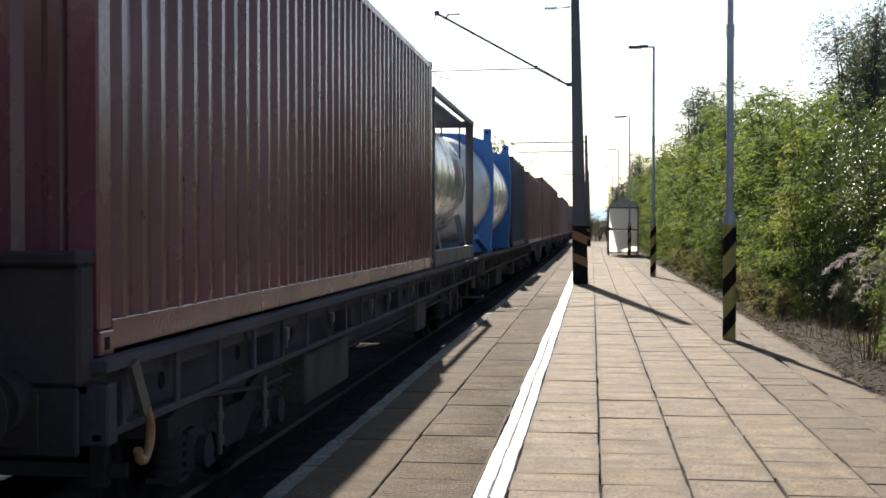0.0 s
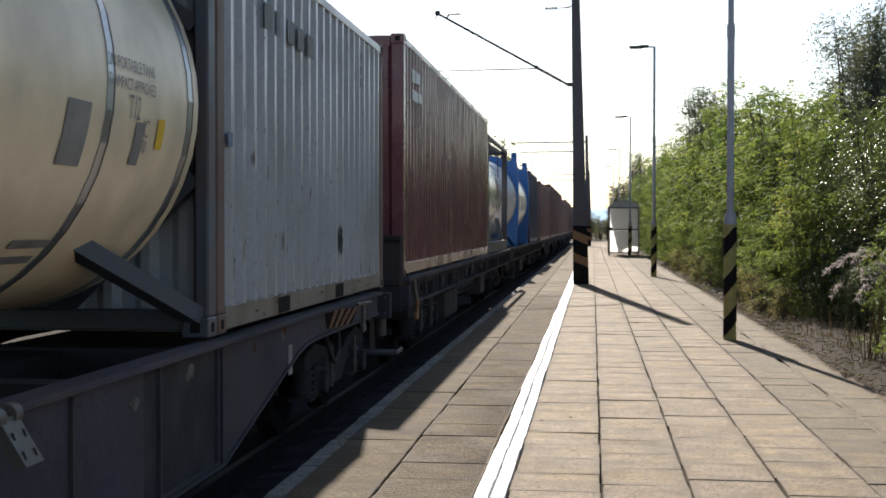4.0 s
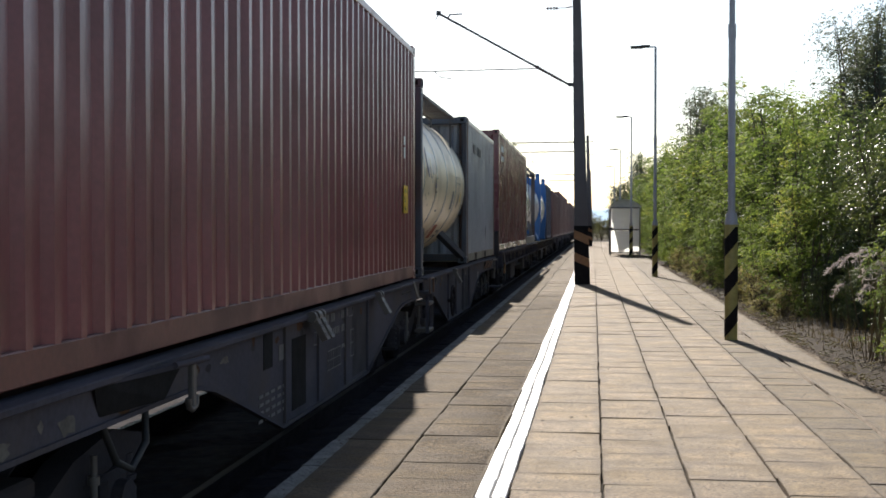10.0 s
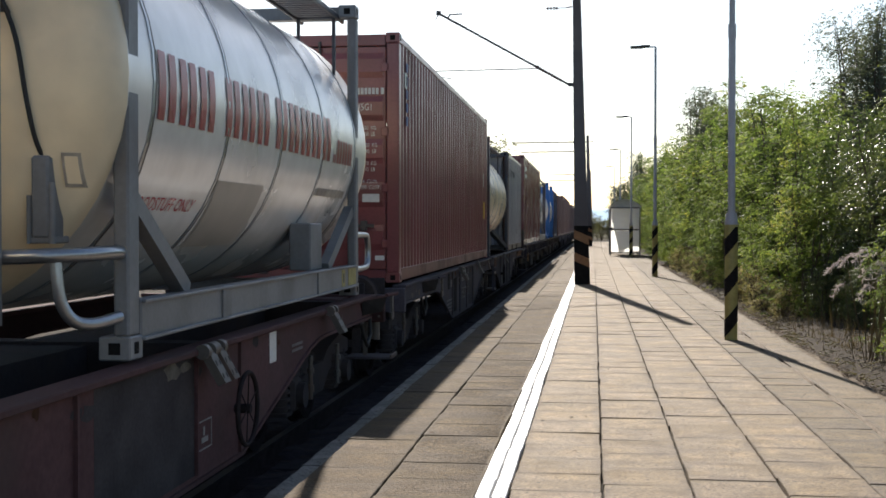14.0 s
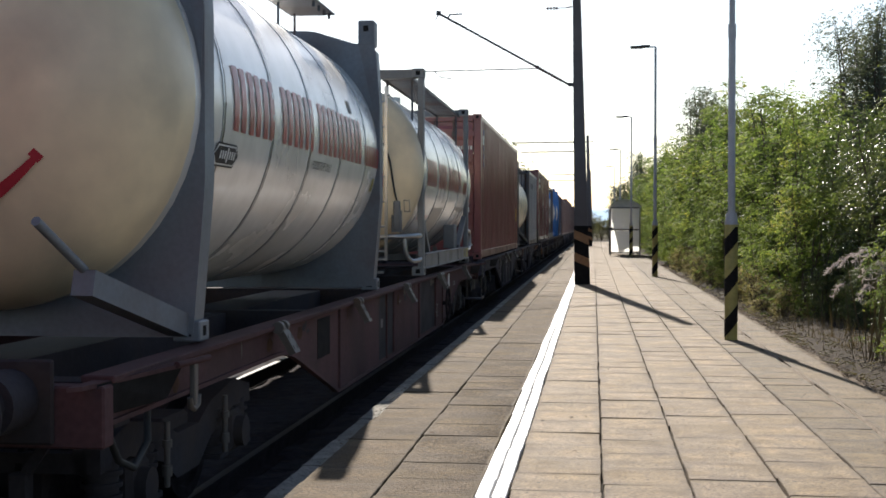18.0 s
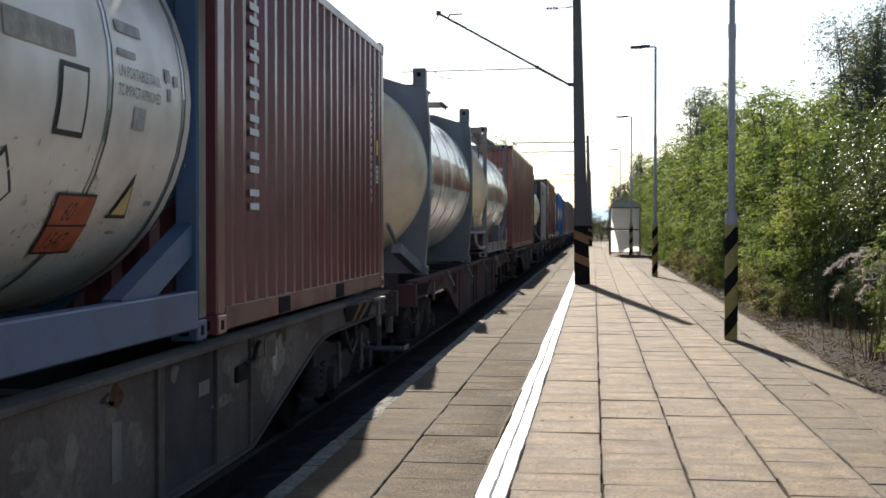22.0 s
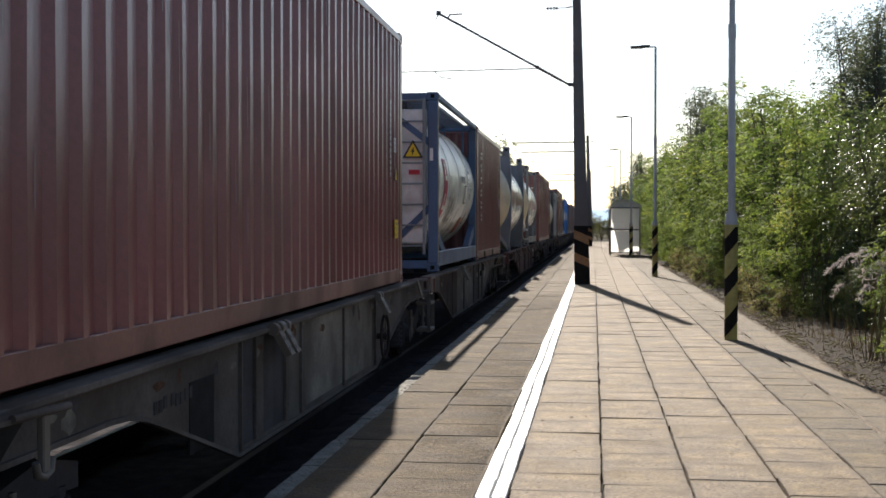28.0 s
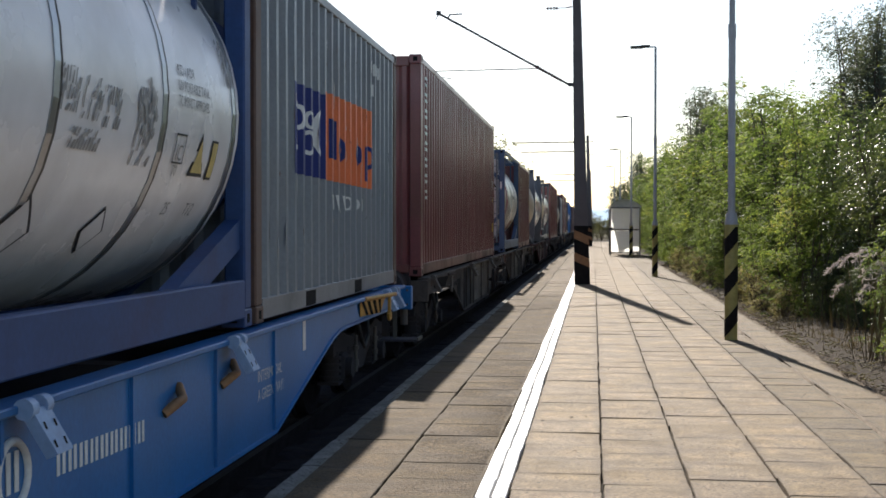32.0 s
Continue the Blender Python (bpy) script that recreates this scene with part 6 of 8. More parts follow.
def flat_wagon(label, near, far, pivots, m, bogie_m=None, end_board=False):
    w = wagon(label, far - near, m)
    L = far - near
    g = 0.62
    for p in pivots:
        bogie(w, p - near)
    for sx in (-1, 1):
        # open side: a thin top rail on flat struts, with a deep beam set back behind it
        ya, yb = g + 0.2, L - g - 0.2
        top = [(ya, 1.05), (yb, 1.05)]
        ys = [ya, ya + 1.6, ya + 3.2, (ya + yb) / 2, yb - 3.2, yb - 1.6, yb]
        lows = [0.84, 0.80, 0.66, 0.62, 0.66, 0.80, 0.84]
        sill = part("side_sill", Shape().strip([(y, 1.06) for y in ys], list(zip(ys, lows)), sx * 1.00, sx * 1.03), m, w)
        part("lower_flange", Shape().strip([(y, z + 0.012) for y, z in zip(ys, lows)], [(y, z - 0.012) for y, z in zip(ys, lows)], sx * 0.94, sx * 1.10), m, sill)
        part("upper_flange", Shape().box(min(sx * 1.20, sx * 1.30), max(sx * 1.20, sx * 1.30), g, L - g, 1.15, 1.21, 0.008), m, sill)
        part("deck_plate", Shape().box(min(sx * 0.9, sx * 1.2), max(sx * 0.9, sx * 1.2), g, L - g, 1.06, 1.16), m, sill)
        part("lower_rail", Shape().box(min(sx * 1.22, sx * 1.27), max(sx * 1.22, sx * 1.27), g, L - g, 0.84, 0.88, 0.006), m, sill)
        for k in range(int(L / 0.8)):
            y = g + 0.3 + 0.78 * k
            if y < L - g:
                part("strut", Shape().box(min(sx * 1.245, sx * 1.265), max(sx * 1.245, sx * 1.265), y - 0.03, y + 0.03, 0.87, 1.16), m, sill)
                # a black disc on the web paints the shade of each hole
                if k % 2:
                    part("hole", Shape().rod((sx * 1.02, y + 0.4, 0.94), (sx * 1.036, y + 0.4, 0.94), 0.05, n=12), BLACK, sill, "round hole as a black disc, shade painted in")
    for k in range(7):
        y = g + 0.5 + (L - 2 * g - 1) * k / 6
        part("cross_member", Shape().box(-1.2, 1.2, y - 0.08, y + 0.08, 0.82, 1.06), m, w)
    part("centre_sill", Shape().box(-0.28, 0.28, g, L - g, 0.7, 1.06), BOGIE, w)
    part("equipment_box", Shape().box(0.75, 1.22, 4.95, 6.7, 0.40, 0.80, 0.02), WAGON_BROWN, w, "grey equipment box under the frame")
    part("equipment_box", Shape().box(0.85, 1.18, 11.6, 12.5, 0.42, 0.80, 0.02), WAGON_BROWN, w)
    for u in (4.0, 5.6, 7.5, 8.6, 10.4):
        part("lashing_lug", Shape().box(1.27, 1.31, u - 0.03, u + 0.03, 1.0, 1.09, 0.008).rod((1.29, u, 1.0), (1.29, u, 0.95), 0.012, n=8), LOCK, w)
    if end_board:
        board = part("end_board", Shape().box(-1.24, 1.22, g - 0.12, g + 0.05, 1.10, 1.64, 0.02), BOGIE, w, "raised black end board")
        part("top_rail", Shape().box(-1.24, 1.22, g - 0.16, g + 0.06, 1.64, 1.70, 0.01), BOGIE, board)
        part("lower_board", Shape().box(-1.24, 1.22, g - 0.16, g - 0.12, 0.80, 1.10, 0.01), BOGIE, board)
        part("end_frame", Shape().box(0.55, 1.05, g - 0.175, g - 0.16, 0.84, 1.08, 0.004), BOGIE, w)
        part("strap", Shape().bar((1.31, g + 0.28, 1.17), (1.33, g + 0.40, 0.92), 0.03, 0.07), LOCK, w, "hanging steel strap")
        part("draw_hook", Shape().path([*eased([(1.33, g + 0.40, 0.95), (1.33, g + 0.46, 0.86), (1.33, g + 0.45, 0.76), (1.33, g + 0.38, 0.70), (1.33, g + 0.32, 0.71), (1.33, g + 0.29, 0.76)])], 0.024), AMBER, w, "orange tow hook")
    buffers(w, g, -1, m)
    buffers(w, L - g, 1, m)
    load(w, near, RAIL_Z)
    return w
def blot(rnd, w, h, k=9):
    """Uneven closed outline about w by h."""
    return [(w / 2 * math.cos(6.283 * i / k) * rnd.uniform(0.45, 1.1), h / 2 * math.sin(6.283 * i / k) * rnd.uniform(0.45, 1.1)) for i in range(k)]


# ---- wagons in their order, from the tail to the head ----
WB = fish_wagon("bright blue intermodal wagon with a deep fish-belly sill", -86.3, -71.35, [-83.6, -74.2], [(-82.6, -78.4)], WAGON_BLUE, lock=LOCK_BLUE,
                spigots=(-79.6, -82.4, -74.02, -73.5))
W90 = fish_wagon("weathered grey articulated container wagon", -71.2, -41.55, [-68.9, -56.55, -44.1], [(-65.5, -60.45), (-53.45, -48.1)], WAGON_BROWN,
                 spigots=(-52.5, -60.7, -70.15), pairs=(-64.72,), stepsat=(-56.53,), wheels=(-60.54,))
WV = fish_wagon("dark red-brown container wagon with a deep sill", -41.4, -21.75, [-38.9, -24.6], [(-35.35, -27.65)], WAGON_RED,
                spigots=(-37.65, -34.77, -31.72, -25.2), pairs=(-28.5,), wheels=(-27.9,))
W80 = fish_wagon("dark grey articulated container wagon", -21.65, 4.75, [-19.4, -8.3, 2.3], [(-15.7, -12.25), (-5.4, -2.0)], WAGON_GREY,
                 spigots=(-12.0, -5.03), pairs=(-14.9,), stepsat=(-8.0,), wheels=(-5.65,))
flat_wagon("dark flat container wagon with a raised end board", 4.85, 24.75, [8.3, 21.3], WAGON_GREY, end_board=True)
flat_wagon("grey flat container wagon", 24.85, 44.5, [28.0, 41.4], WAGON_BROWN)
u0 = 44.6
for k in range(4):
    fish_wagon("grey articulated container wagon far up the train", u0, u0 + 26.4, [u0 + 2.3, u0 + 13.2, u0 + 24.1], [(u0 + 6.2, u0 + 9.4), (u0 + 17, u0 + 20.2)], WAGON_GREY)
    u0 += 26.5

# markings on the wagons
def wagon_bars(w, rows, m=WHITE_INK):
    bars(w, m, 1.247, rows)


wagon_bars(W80, [(21.65 - 15.8, 0.86, 0.22, 0.11)], FAINT_INK)
rw = random.Random(41)
for k in range(4):
    wagon_bars(W80, [(5.3 + 0.16 * j + rw.uniform(0, 0.03), 0.66 - 0.055 * k, 0.11, 0.022) for j in range(5)], FAINT_INK)
    wagon_bars(W90, [(4.18 + 0.075 * j + (0.04 if j > 2 else 0), 0.855 + 0.012 * (k % 2), 0.05, 0.065) for j in range(2 * k, 2 * k + 2)], DULL_DARK)
wagon_bars(W80, [(21.3, 0.72, 0.12, 0.22)], GREY_INK)
wagon_bars(WV, [(14.46, 0.87, 0.18, 0.21)], WHITE_INK)
wagon_bars(WV, [(41.4 - 26.3, 0.92, 0.35, 0.02), (41.4 - 26.3, 0.88, 0.35, 0.02), (41.4 - 33.1, 0.75, 0.12, 0.09)], FAINT_INK)
wagon_bars(W90, [(71.2 - 50.5, 0.62, 0.12, 0.28), (71.2 - 49.2, 0.85, 0.2, 0.08)], FAINT_INK)
wagon_bars(WB, [(86.3 - 77.55, 0.86, 0.09, 0.23)], WHITE_INK)
# nothing is cut into the sills: black plates paint the shade of the openings
part("recess", Shape().box(1.24, 1.249, 5.25, 5.72, 0.74, 1.06), BLACK, WV, "black plate standing in for a shaded sill opening")
part("recess", Shape().box(1.24, 1.249, 5.44, 5.68, 0.84, 1.08), BLACK, W80, "black plate standing in for a shaded sill opening")
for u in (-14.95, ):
    part("recess", Shape().box(1.24, 1.249, 6.25, 6.7, 0.45, 0.98), BLACK, W80, "black plate standing in for a shaded recess by a stiffener")
# name blocks, a pale smudge and a latch box on the weathered sill
wagon_bars(W90, [(23.27 + 0.17 * k, 0.95 - 0.02 * k, 0.13, 0.12) for k in range(3)], BLACK_INK)
rq = random.Random(5)
for k in range(9):
    o = blot(rq, rq.uniform(0.05, 0.14), rq.uniform(0.06, 0.18), 8)
    p0, q0 = 23.75 + rq.uniform(-0.05, 0.05), 0.93 + rq.uniform(-0.08, 0.06)
    part("smudge", Shape().add([(1.2462 + 0.0003 * k, p0 + p, q0 + q) for p, q in o], [tuple(range(8))]), STAIN, W90, "pale smudge on the sill")
plate_y = [16.2 + 2.3 * k / 8 for k in range(9)]
plate_z = [0.40 + 0.53 * min(1.0, max(0.0, 17.75 - y) / 1.82) for y in plate_y]
part("soot_plate", Shape().strip([(y, 1.092) for y in plate_y], list(zip(plate_y, plate_z)), 1.244, 1.2466), BROWN_SILL, W90, "dark brown web plate")
part("dusty_plate", Shape().box(1.2435, 1.2455, 7.05, 10.55, 0.43, 1.085), WAGON_PALE, W90, "pale dusty web plate")
part("latch_box", Shape().box(1.245, 1.275, 22.72, 22.95, 0.84, 0.94, 0.006), BLACK, W90, "dark latch box on the sill")
part("latch_rod", Shape().path([(1.27, 22.9, 0.94), (1.28, 23.05, 0.95), (1.28, 23.12, 1.03), (1.27, 23.24, 1.05)], 0.014), BLACK, W90)
# worn, rusty and sooty blotches along the deep sills
for w, n, ys in ((W90, 60, ((1.2, 13.0), (15.2, 28.0))), (W80, 46, ((1.2, 12.0), (14.2, 24.0))), (WV, 30, ((1.5, 17.5),))):
    for k in range(n):
        a, b = ys[k % len(ys)]
        p0, q0 = rq.uniform(a, b), rq.uniform(0.95, 1.07)
        o = blot(rq, rq.uniform(0.04, 0.26), rq.uniform(0.04, 0.16), 9)
        part("rust_blotch", Shape().add([(1.24725 + 0.0001 * (k % 12), p0 + p, q0 + q) for p, q in o], [tuple(range(9))]), (DULL_DARK, RUST_SKIN, DUST)[k % 3], w)
# black plate painted as the shade of an opening
part("recess", Shape().box(1.24, 1.249, 4.75, 5.2, 0.55, 0.95), BLACK, W90, "black plate standing in for a shaded sill opening")
for w, a, b, lo in ((W80, 8.62, 9.36, 0.42), (W80, 18.3, 19.5, 0.42), (W90, 5.72, 6.08, 0.42), (W90, 6.34, 6.9, 0.42), (W90, 21.45, 22.3, 0.42), (WV, 11.38, 12.82, 0.42), (WV, 8.2, 9.1, 0.42)):
    part("soot_plate", Shape().box(1.244, 1.2458, a, b, lo, 1.09), DULL_DARK, w, "darker web plate between stiffeners")
    part("stiffener", Shape().box(1.244, 1.268, b - 0.012, b + 0.012, lo, 1.095, 0.003), WAGON_BROWN if w is W90 else WAGON_GREY if w is W80 else WAGON_RED, w)
for k in range(26):
    o = blot(rq, rq.uniform(0.15, 0.6), rq.uniform(0.1, 0.35), 12)
    p0, q0 = (rq.uniform(22.45, 24.2), rq.uniform(0.72, 1.0)) if k % 2 else (rq.uniform(18.75, 21.2), rq.uniform(0.55, 0.95))
    part("dust_patch", Shape().add([(1.24602 + 0.00004 * k, p0 + p, q0 + q) for p, q in o], [tuple(range(12))]), DUST if k % 3 else WAGON_PALE, W90, "pale dust on the sill")
# lettered rows, a rating grid and two framed marks on the grey sill
wagon_bars(W80, [(7.40 + 0.085 * k, 1.0, 0.055, 0.07) for k in (0, 1, 3, 4, 8, 9, 10, 11)], FAINT_INK)
wagon_bars(W80, [(7.42 + 0.075 * k, 0.885, 0.05, 0.06) for k in range(12) if k != 8], FAINT_INK)
for y0, z0, w0, h0, n, r in ((7.5, 0.60, 0.55, 0.16, 7, 2), (8.42, 0.99, 0.2, 0.11, 1, 1), (8.5, 0.62, 0.16, 0.24, 1, 2), (6.98, 0.86, 0.2, 0.10, 2, 1)):
    wagon_bars(W80, [(y0 + w0 * k / n, z0, 0.008, h0) for k in range(n + 1)] + [(y0, z0 + h0 * k / r, w0, 0.008) for k in range(r + 1)], FAINT_INK)
wagon_bars(W80, [(8.12 + 0.07 * k, 0.74, 0.035, 0.03) for k in range(3)], GREY_INK)
wagon_bars(WV, [(12.84, 0.54, 0.28, 0.008), (12.84, 0.70, 0.28, 0.008), (12.84, 0.54, 0.008, 0.16), (13.112, 0.54, 0.008, 0.16), (12.93, 0.58, 0.12, 0.03), (12.96, 0.62, 0.03, 0.05)], GREY_INK)
# emblem and name on the blue wagon, as plain shapes
for k in range(9):
    for q in (0.0, 0.055):
        part("letter_bar", Shape().box(1.246, 1.249, 4.27 + k * 0.118 + q, 4.27 + k * 0.118 + q + 0.03, 0.775 - 0.003 * k, 0.88 - 0.003 * k), WHITE_INK, WB, "white painted stroke of a name")
part("emblem", Shape().ring((1.249, 3.86, 0.86), 0.13, 0.02, "x", m=4).box(1.247, 1.251, 3.81, 3.845, 0.79, 0.95).box(1.247, 1.251, 3.88, 3.915, 0.79, 0.95), WHITE_INK, WB, "white ring emblem")
side_text("INTERMODAL", 0.11, WHITE_INK, WB, 1.248, 7.44, 0.775, 0.95)
side_text("A GREEN WAY!", 0.11, WHITE_INK, WB, 1.248, 7.44, 0.65, 0.92)
for dy, dz in ((5.58, 0.84), (6.6, 0.86)):
    part("bracket", Shape().path([(1.25, dy, dz), (1.30, dy + 0.06, dz + 0.05), (1.30, dy + 0.16, dz + 0.06), (1.25, dy + 0.24, dz + 0.12)], 0.025), AMBER, WB, "rusty yellow bracket")


lash_bracket(WB, 12.15, WAGON_BLUE, HAZARD_AMBER)
lash_bracket(W90, 27.3, WAGON_BROWN, AMBER_DULL)
lash_bracket(W90, 2.7, WAGON_BROWN)
lash_bracket(WV, 19.0, WAGON_RED)
lash_bracket(WV, 1.75, WAGON_RED)
lash_bracket(W80, 23.7, WAGON_GREY, FADED_ORANGE)
lash_bracket(W80, 3.6, WAGON_GREY)

for w, y in ((W90, 13.62), (W80, 12.38)):
    q = [(1.29, y - 0.20, 1.14), (1.29, y - 0.06, 1.14), (1.31, y + 0.20, 0.93), (1.31, y + 0.05, 0.93)]
    part("slanting_plate", Shape().add(q + [(a + 0.016, b, c) for a, b, c in q], [(4, 7, 6, 5), (0, 4, 5, 1), (1, 5, 6, 2), (2, 6, 7, 3), (3, 7, 4, 0)]), LOCK, w, "slanting weathered end plate")
    for k in range(4):
        part("bolt", Shape().rod((1.25, y - 0.75 + 0.16 * k, 1.03), (1.275, y - 0.75 + 0.16 * k, 1.03), 0.013, n=8), LOCK, w)


# ---- loads ----
R0 = load(box_container(12.192, 2.896, RED2, "dark red-brown forty-foot high container, dusty"), 5.58, DECK + 0.055)
bars(R0, WHITE_INK, 1.2175, [(0.70, 2.40, 0.28, 0.16), (1.05, 2.42, 0.4, 0.14), (0.72, 2.18, 0.5, 0.13), (1.3, 2.2, 0.3, 0.12)])
bars(R0, WHITE_INK, -0.012, [(0.645, 2.46 - 0.136 * k, 0.05, 0.10) for k in range(8)] + [(0.635, 1.27, 0.07, 0.008), (0.635, 1.40, 0.07, 0.008)], back=True)

G = load(box_container(6.058, 2.591, GREY_BOX, "grey-white twenty-foot container with rust scuffs", pockets=True, post_mat=POST_BROWN, rail_mat=TAN_RAIL), -2.0)
for k, w in enumerate((0.2, 0.1, 0.22, 0.2, 0.22)):
    bars(G, BLACK_INK, 1.2175, [(1.1 + 0.33 * k, 2.02 - 0.005 * k, w, 0.17)])
digits_down(G, BLACK_INK, 4.72, 2.24, 3, 0.09, 0.09, 0.12)
bars(G, FRAME_BLUE, 1.2175, [(0.22, 1.15, 0.1, 0.09)])
rs = random.Random(71)
for k in range(210):
    # rust specks and short runs on the outer ribs, thicker low down
    y = 0.16 + 0.2732 * (rs.randrange(21) + 0.67) + rs.uniform(-0.05, 0.05)
    z = 0.2 + 2.1 * rs.random() ** (2.4 if k % 3 else 1.0)
    o = blot(rs, rs.uniform(0.008, 0.03), rs.choice((0.015, 0.025, 0.04, 0.06, 0.15)) * rs.uniform(0.7, 1.3), 7)
    part("rust_patch", Shape().add([(1.2145, y + p, z + q) for p, q in o], [tuple(range(7))]), (RUST_SPOT, RUST_SPOT, RAIL, GRIME, STAIN)[k % 5], G)
for y0, z0, w0, h0, m, n in ((3.68, 0.42, 0.2, 0.25, DULL_DARK, 9), (3.3, 1.0, 0.10, 0.08, STAIN, 3)):
    for k in range(n):
        # scorched and grimy smears
        o = blot(rs, w0 * rs.uniform(0.5, 0.9), h0 * rs.uniform(0.4, 0.9), 11)
        part("smear", Shape().add([(1.2150 + 0.0002 * k, y0 + w0 / 2 + rs.uniform(-0.2, 0.2) * w0 + p, z0 + h0 / 2 + rs.uniform(-0.2, 0.2) * h0 + q) for p, q in o], [tuple(range(11))]), m, G)
for k in range(16):
    y = rs.uniform(0.3, 5.7)
    o = blot(rs, rs.uniform(0.03, 0.16), rs.uniform(0.02, 0.05))
    part("rust_patch", Shape().add([(1.2172, y + p, 0.05 + 0.005 * k + q * 0.5) for p, q in o], [tuple(range(len(o)))]), RUST_SPOT, G)

T1 = thing("tank_container", "cream tank container in a dark open steel frame", "tank container", group="tank containers")
tank_frame(T1, FRAME_DARK, 6.058, strut=1.2, post=0.085)
barrel(T1, CREAM, 0.3, 5.80, 1.19, 1.36, (0.55, 1.92, 3.18, 4.47, 5.66), dish=0.2, strap=0.07)
part("end_cover", Shape().box(-1.0, 1.115, 0.10, 0.16, 0.3, 2.42, 0.02), END_TAN, T1, "tan insulated end cover")
for z in (0.62, 0.98, 1.34, 1.70, 2.06):
    part("end_bar", Shape().box(-1.05, 1.06, 0.075, 0.10, z, z + 0.04, 0.005), FRAME_DARK, T1)
tank_fittings(T1, 6.058, 1.36, 1.19, FRAME_DARK, wy=(0.5, 5.5))
ladder(T1, FRAME_DARK, 0.30, 0.70, 0.2, 2.5)
CX, CZ, RR = 0, 1.36, 1.19
# ghost of a removed name, with a few dark shards left
skin_patch(T1, OFFWHITE, CX, CZ, RR, 0.86, 1.74, 0.30, 0.03, "name_ghost", "pale ghost of a removed name", taper=0.03)
skin_patch(T1, CREAM, CX, CZ, RR + 0.003, 1.10, 1.24, 0.18, 0.06, "ghost_gap")
for o in ([(0.70, 0.37), (0.775, 0.37), (0.925, -0.02), (0.845, -0.03)], [(1.0, 0.13), (1.025, 0.12), (1.13, -0.03), (1.10, -0.05), (1.02, 0.03)],
          [(1.295, 0.18), (1.31, 0.18), (1.315, 0.03), (1.23, -0.10), (1.20, -0.08), (1.28, 0.03)], [(1.69, 0.02), (1.76, -0.15), (1.61, -0.155), (1.63, -0.10), (1.67, -0.08)]):
    skin_poly(T1, NAVY_INK, CX, CZ, RR, o, 0.02, "print_shard", "navy shard of old print")
for k, (y, u) in enumerate(((0.80, -0.28), (0.98, -0.33), (1.10, -0.25), (1.30, -0.42), (1.62, -0.66))):
    skin_poly(T1, STAIN, CX, CZ, RR, [(y + 0.03 * math.cos(a), u + (0.02 + 0.03 * (k == 4)) * math.sin(a)) for a in (0.2, 1.4, 2.5, 3.6, 4.9, 5.7)], 0.004, "stain_spot")
part("strut", Shape().bar((1.15, 0.22, 0.12), (1.07, 0.98, 0.58), 0.10, 0.10), FRAME_DARK, T1)
skin_patch(T1, BLACK_INK, CX, CZ, RR, 1.78, 2.0, 0.22, -0.22, "label_frame")
skin_patch(T1, CREAM, CX, CZ, RR + 0.003, 1.805, 1.975, 0.18, -0.20, "label_plate")
skin_patch(T1, PLACARD, CX, CZ, RR, 3.45, 3.85, 0.28, -1.0, "placard", "faded orange hazard plate", taper=-0.22)
skin_diamond(T1, CX, CZ, RR, 3.1, -0.86, 0.15, CREAM, RED_INK)
for y, up, w, h in ((3.98, -0.44, 0.26, 0.3), (4.83, -0.40, 0.12, 0.22), (4.0, -0.88, 0.4, 0.05), (4.0, -0.98, 0.36, 0.05), (2.3, -0.5, 0.2, 0.03)):
    skin_patch(T1, GREY_INK, CX, CZ, RR, y, y + w, h, up)
skin_text(T1, GREY_INK, CX, CZ, RR, "UN PORTABLE TANK", 0.085, 4.42, 0.06, 0.80)
skin_text(T1, GREY_INK, CX, CZ, RR, "TC IMPACT APPROVED", 0.085, 4.42, -0.035, 0.74)
skin_text(T1, GREY_INK, CX, CZ, RR, "T12", 0.17, 4.70, -0.17, 0.6)
skin_text(T1, GREY_INK, CX, CZ, RR, "IC", 0.13, 4.91, -0.25, 0.8)
skin_text(T1, GREY_INK, CX, CZ, RR, "70", 0.09, 4.93, -0.33, 0.9)
skin_patch(T1, YELLOW_INK, CX, CZ, RR, 5.14, 5.24, 0.16, -0.30, "label_plate", "yellow label")
load(T1, -8.08)

A = load(box_container(12.192, 2.896, RED, "red-brown forty-foot high container with locked doors", doors=True), -20.88)
caution_plate(A, 1.2175, 11.22, 0.81, 0.31, 0.33)
bars(A, WHITE_INK, 1.2175, [(11.24, 1.62, 0.1, 0.1), (11.24, 1.46, 0.1, 0.13), (0.42, 2.30, 0.2, 0.18)])
for k in range(5):
    bars(A, NAVY_INK, 1.2175, [(0.52, 2.5 - 0.16 * k, 0.18, 0.11)])
bars(A, WHITE_INK, 0.0115, [(0.42 + k * 0.052 + (0.04 if k > 5 else 0), 2.185, 0.036, 0.075) for k in (0, 1)] + [(0.72 + 0.044 * k, 2.185, 0.032, 0.075) for k in range(6)] + [(1.0, 2.185, 0.036, 0.075)], back=True)
back_text("45G1", 0.115, WHITE_INK, A, 0.72, 0.0105, 2.0, 0.72)
for body, z, rows in (("MAX. GROSS", 1.72, ("32.500  KG", "71.650  LB")), ("TARE", 1.52, ("3.830  KG", "8.440  LB")), ("MAX. CARGO", 1.31, ("28.670  KG", "63.210  LB")), ("CU. CAP.", 1.10, ("76.4  CU.M.", "2.700  CU.FT."))):
    back_text(body, 0.072, WHITE_INK, A, 0.22, 0.0105, z, 0.75)
    for q, r in enumerate(rows):
        back_text(r, 0.066, WHITE_INK, A, 0.725 if len(r) > 9 else 0.76, 0.0105, z + 0.055 - 0.07 * q, 0.72)
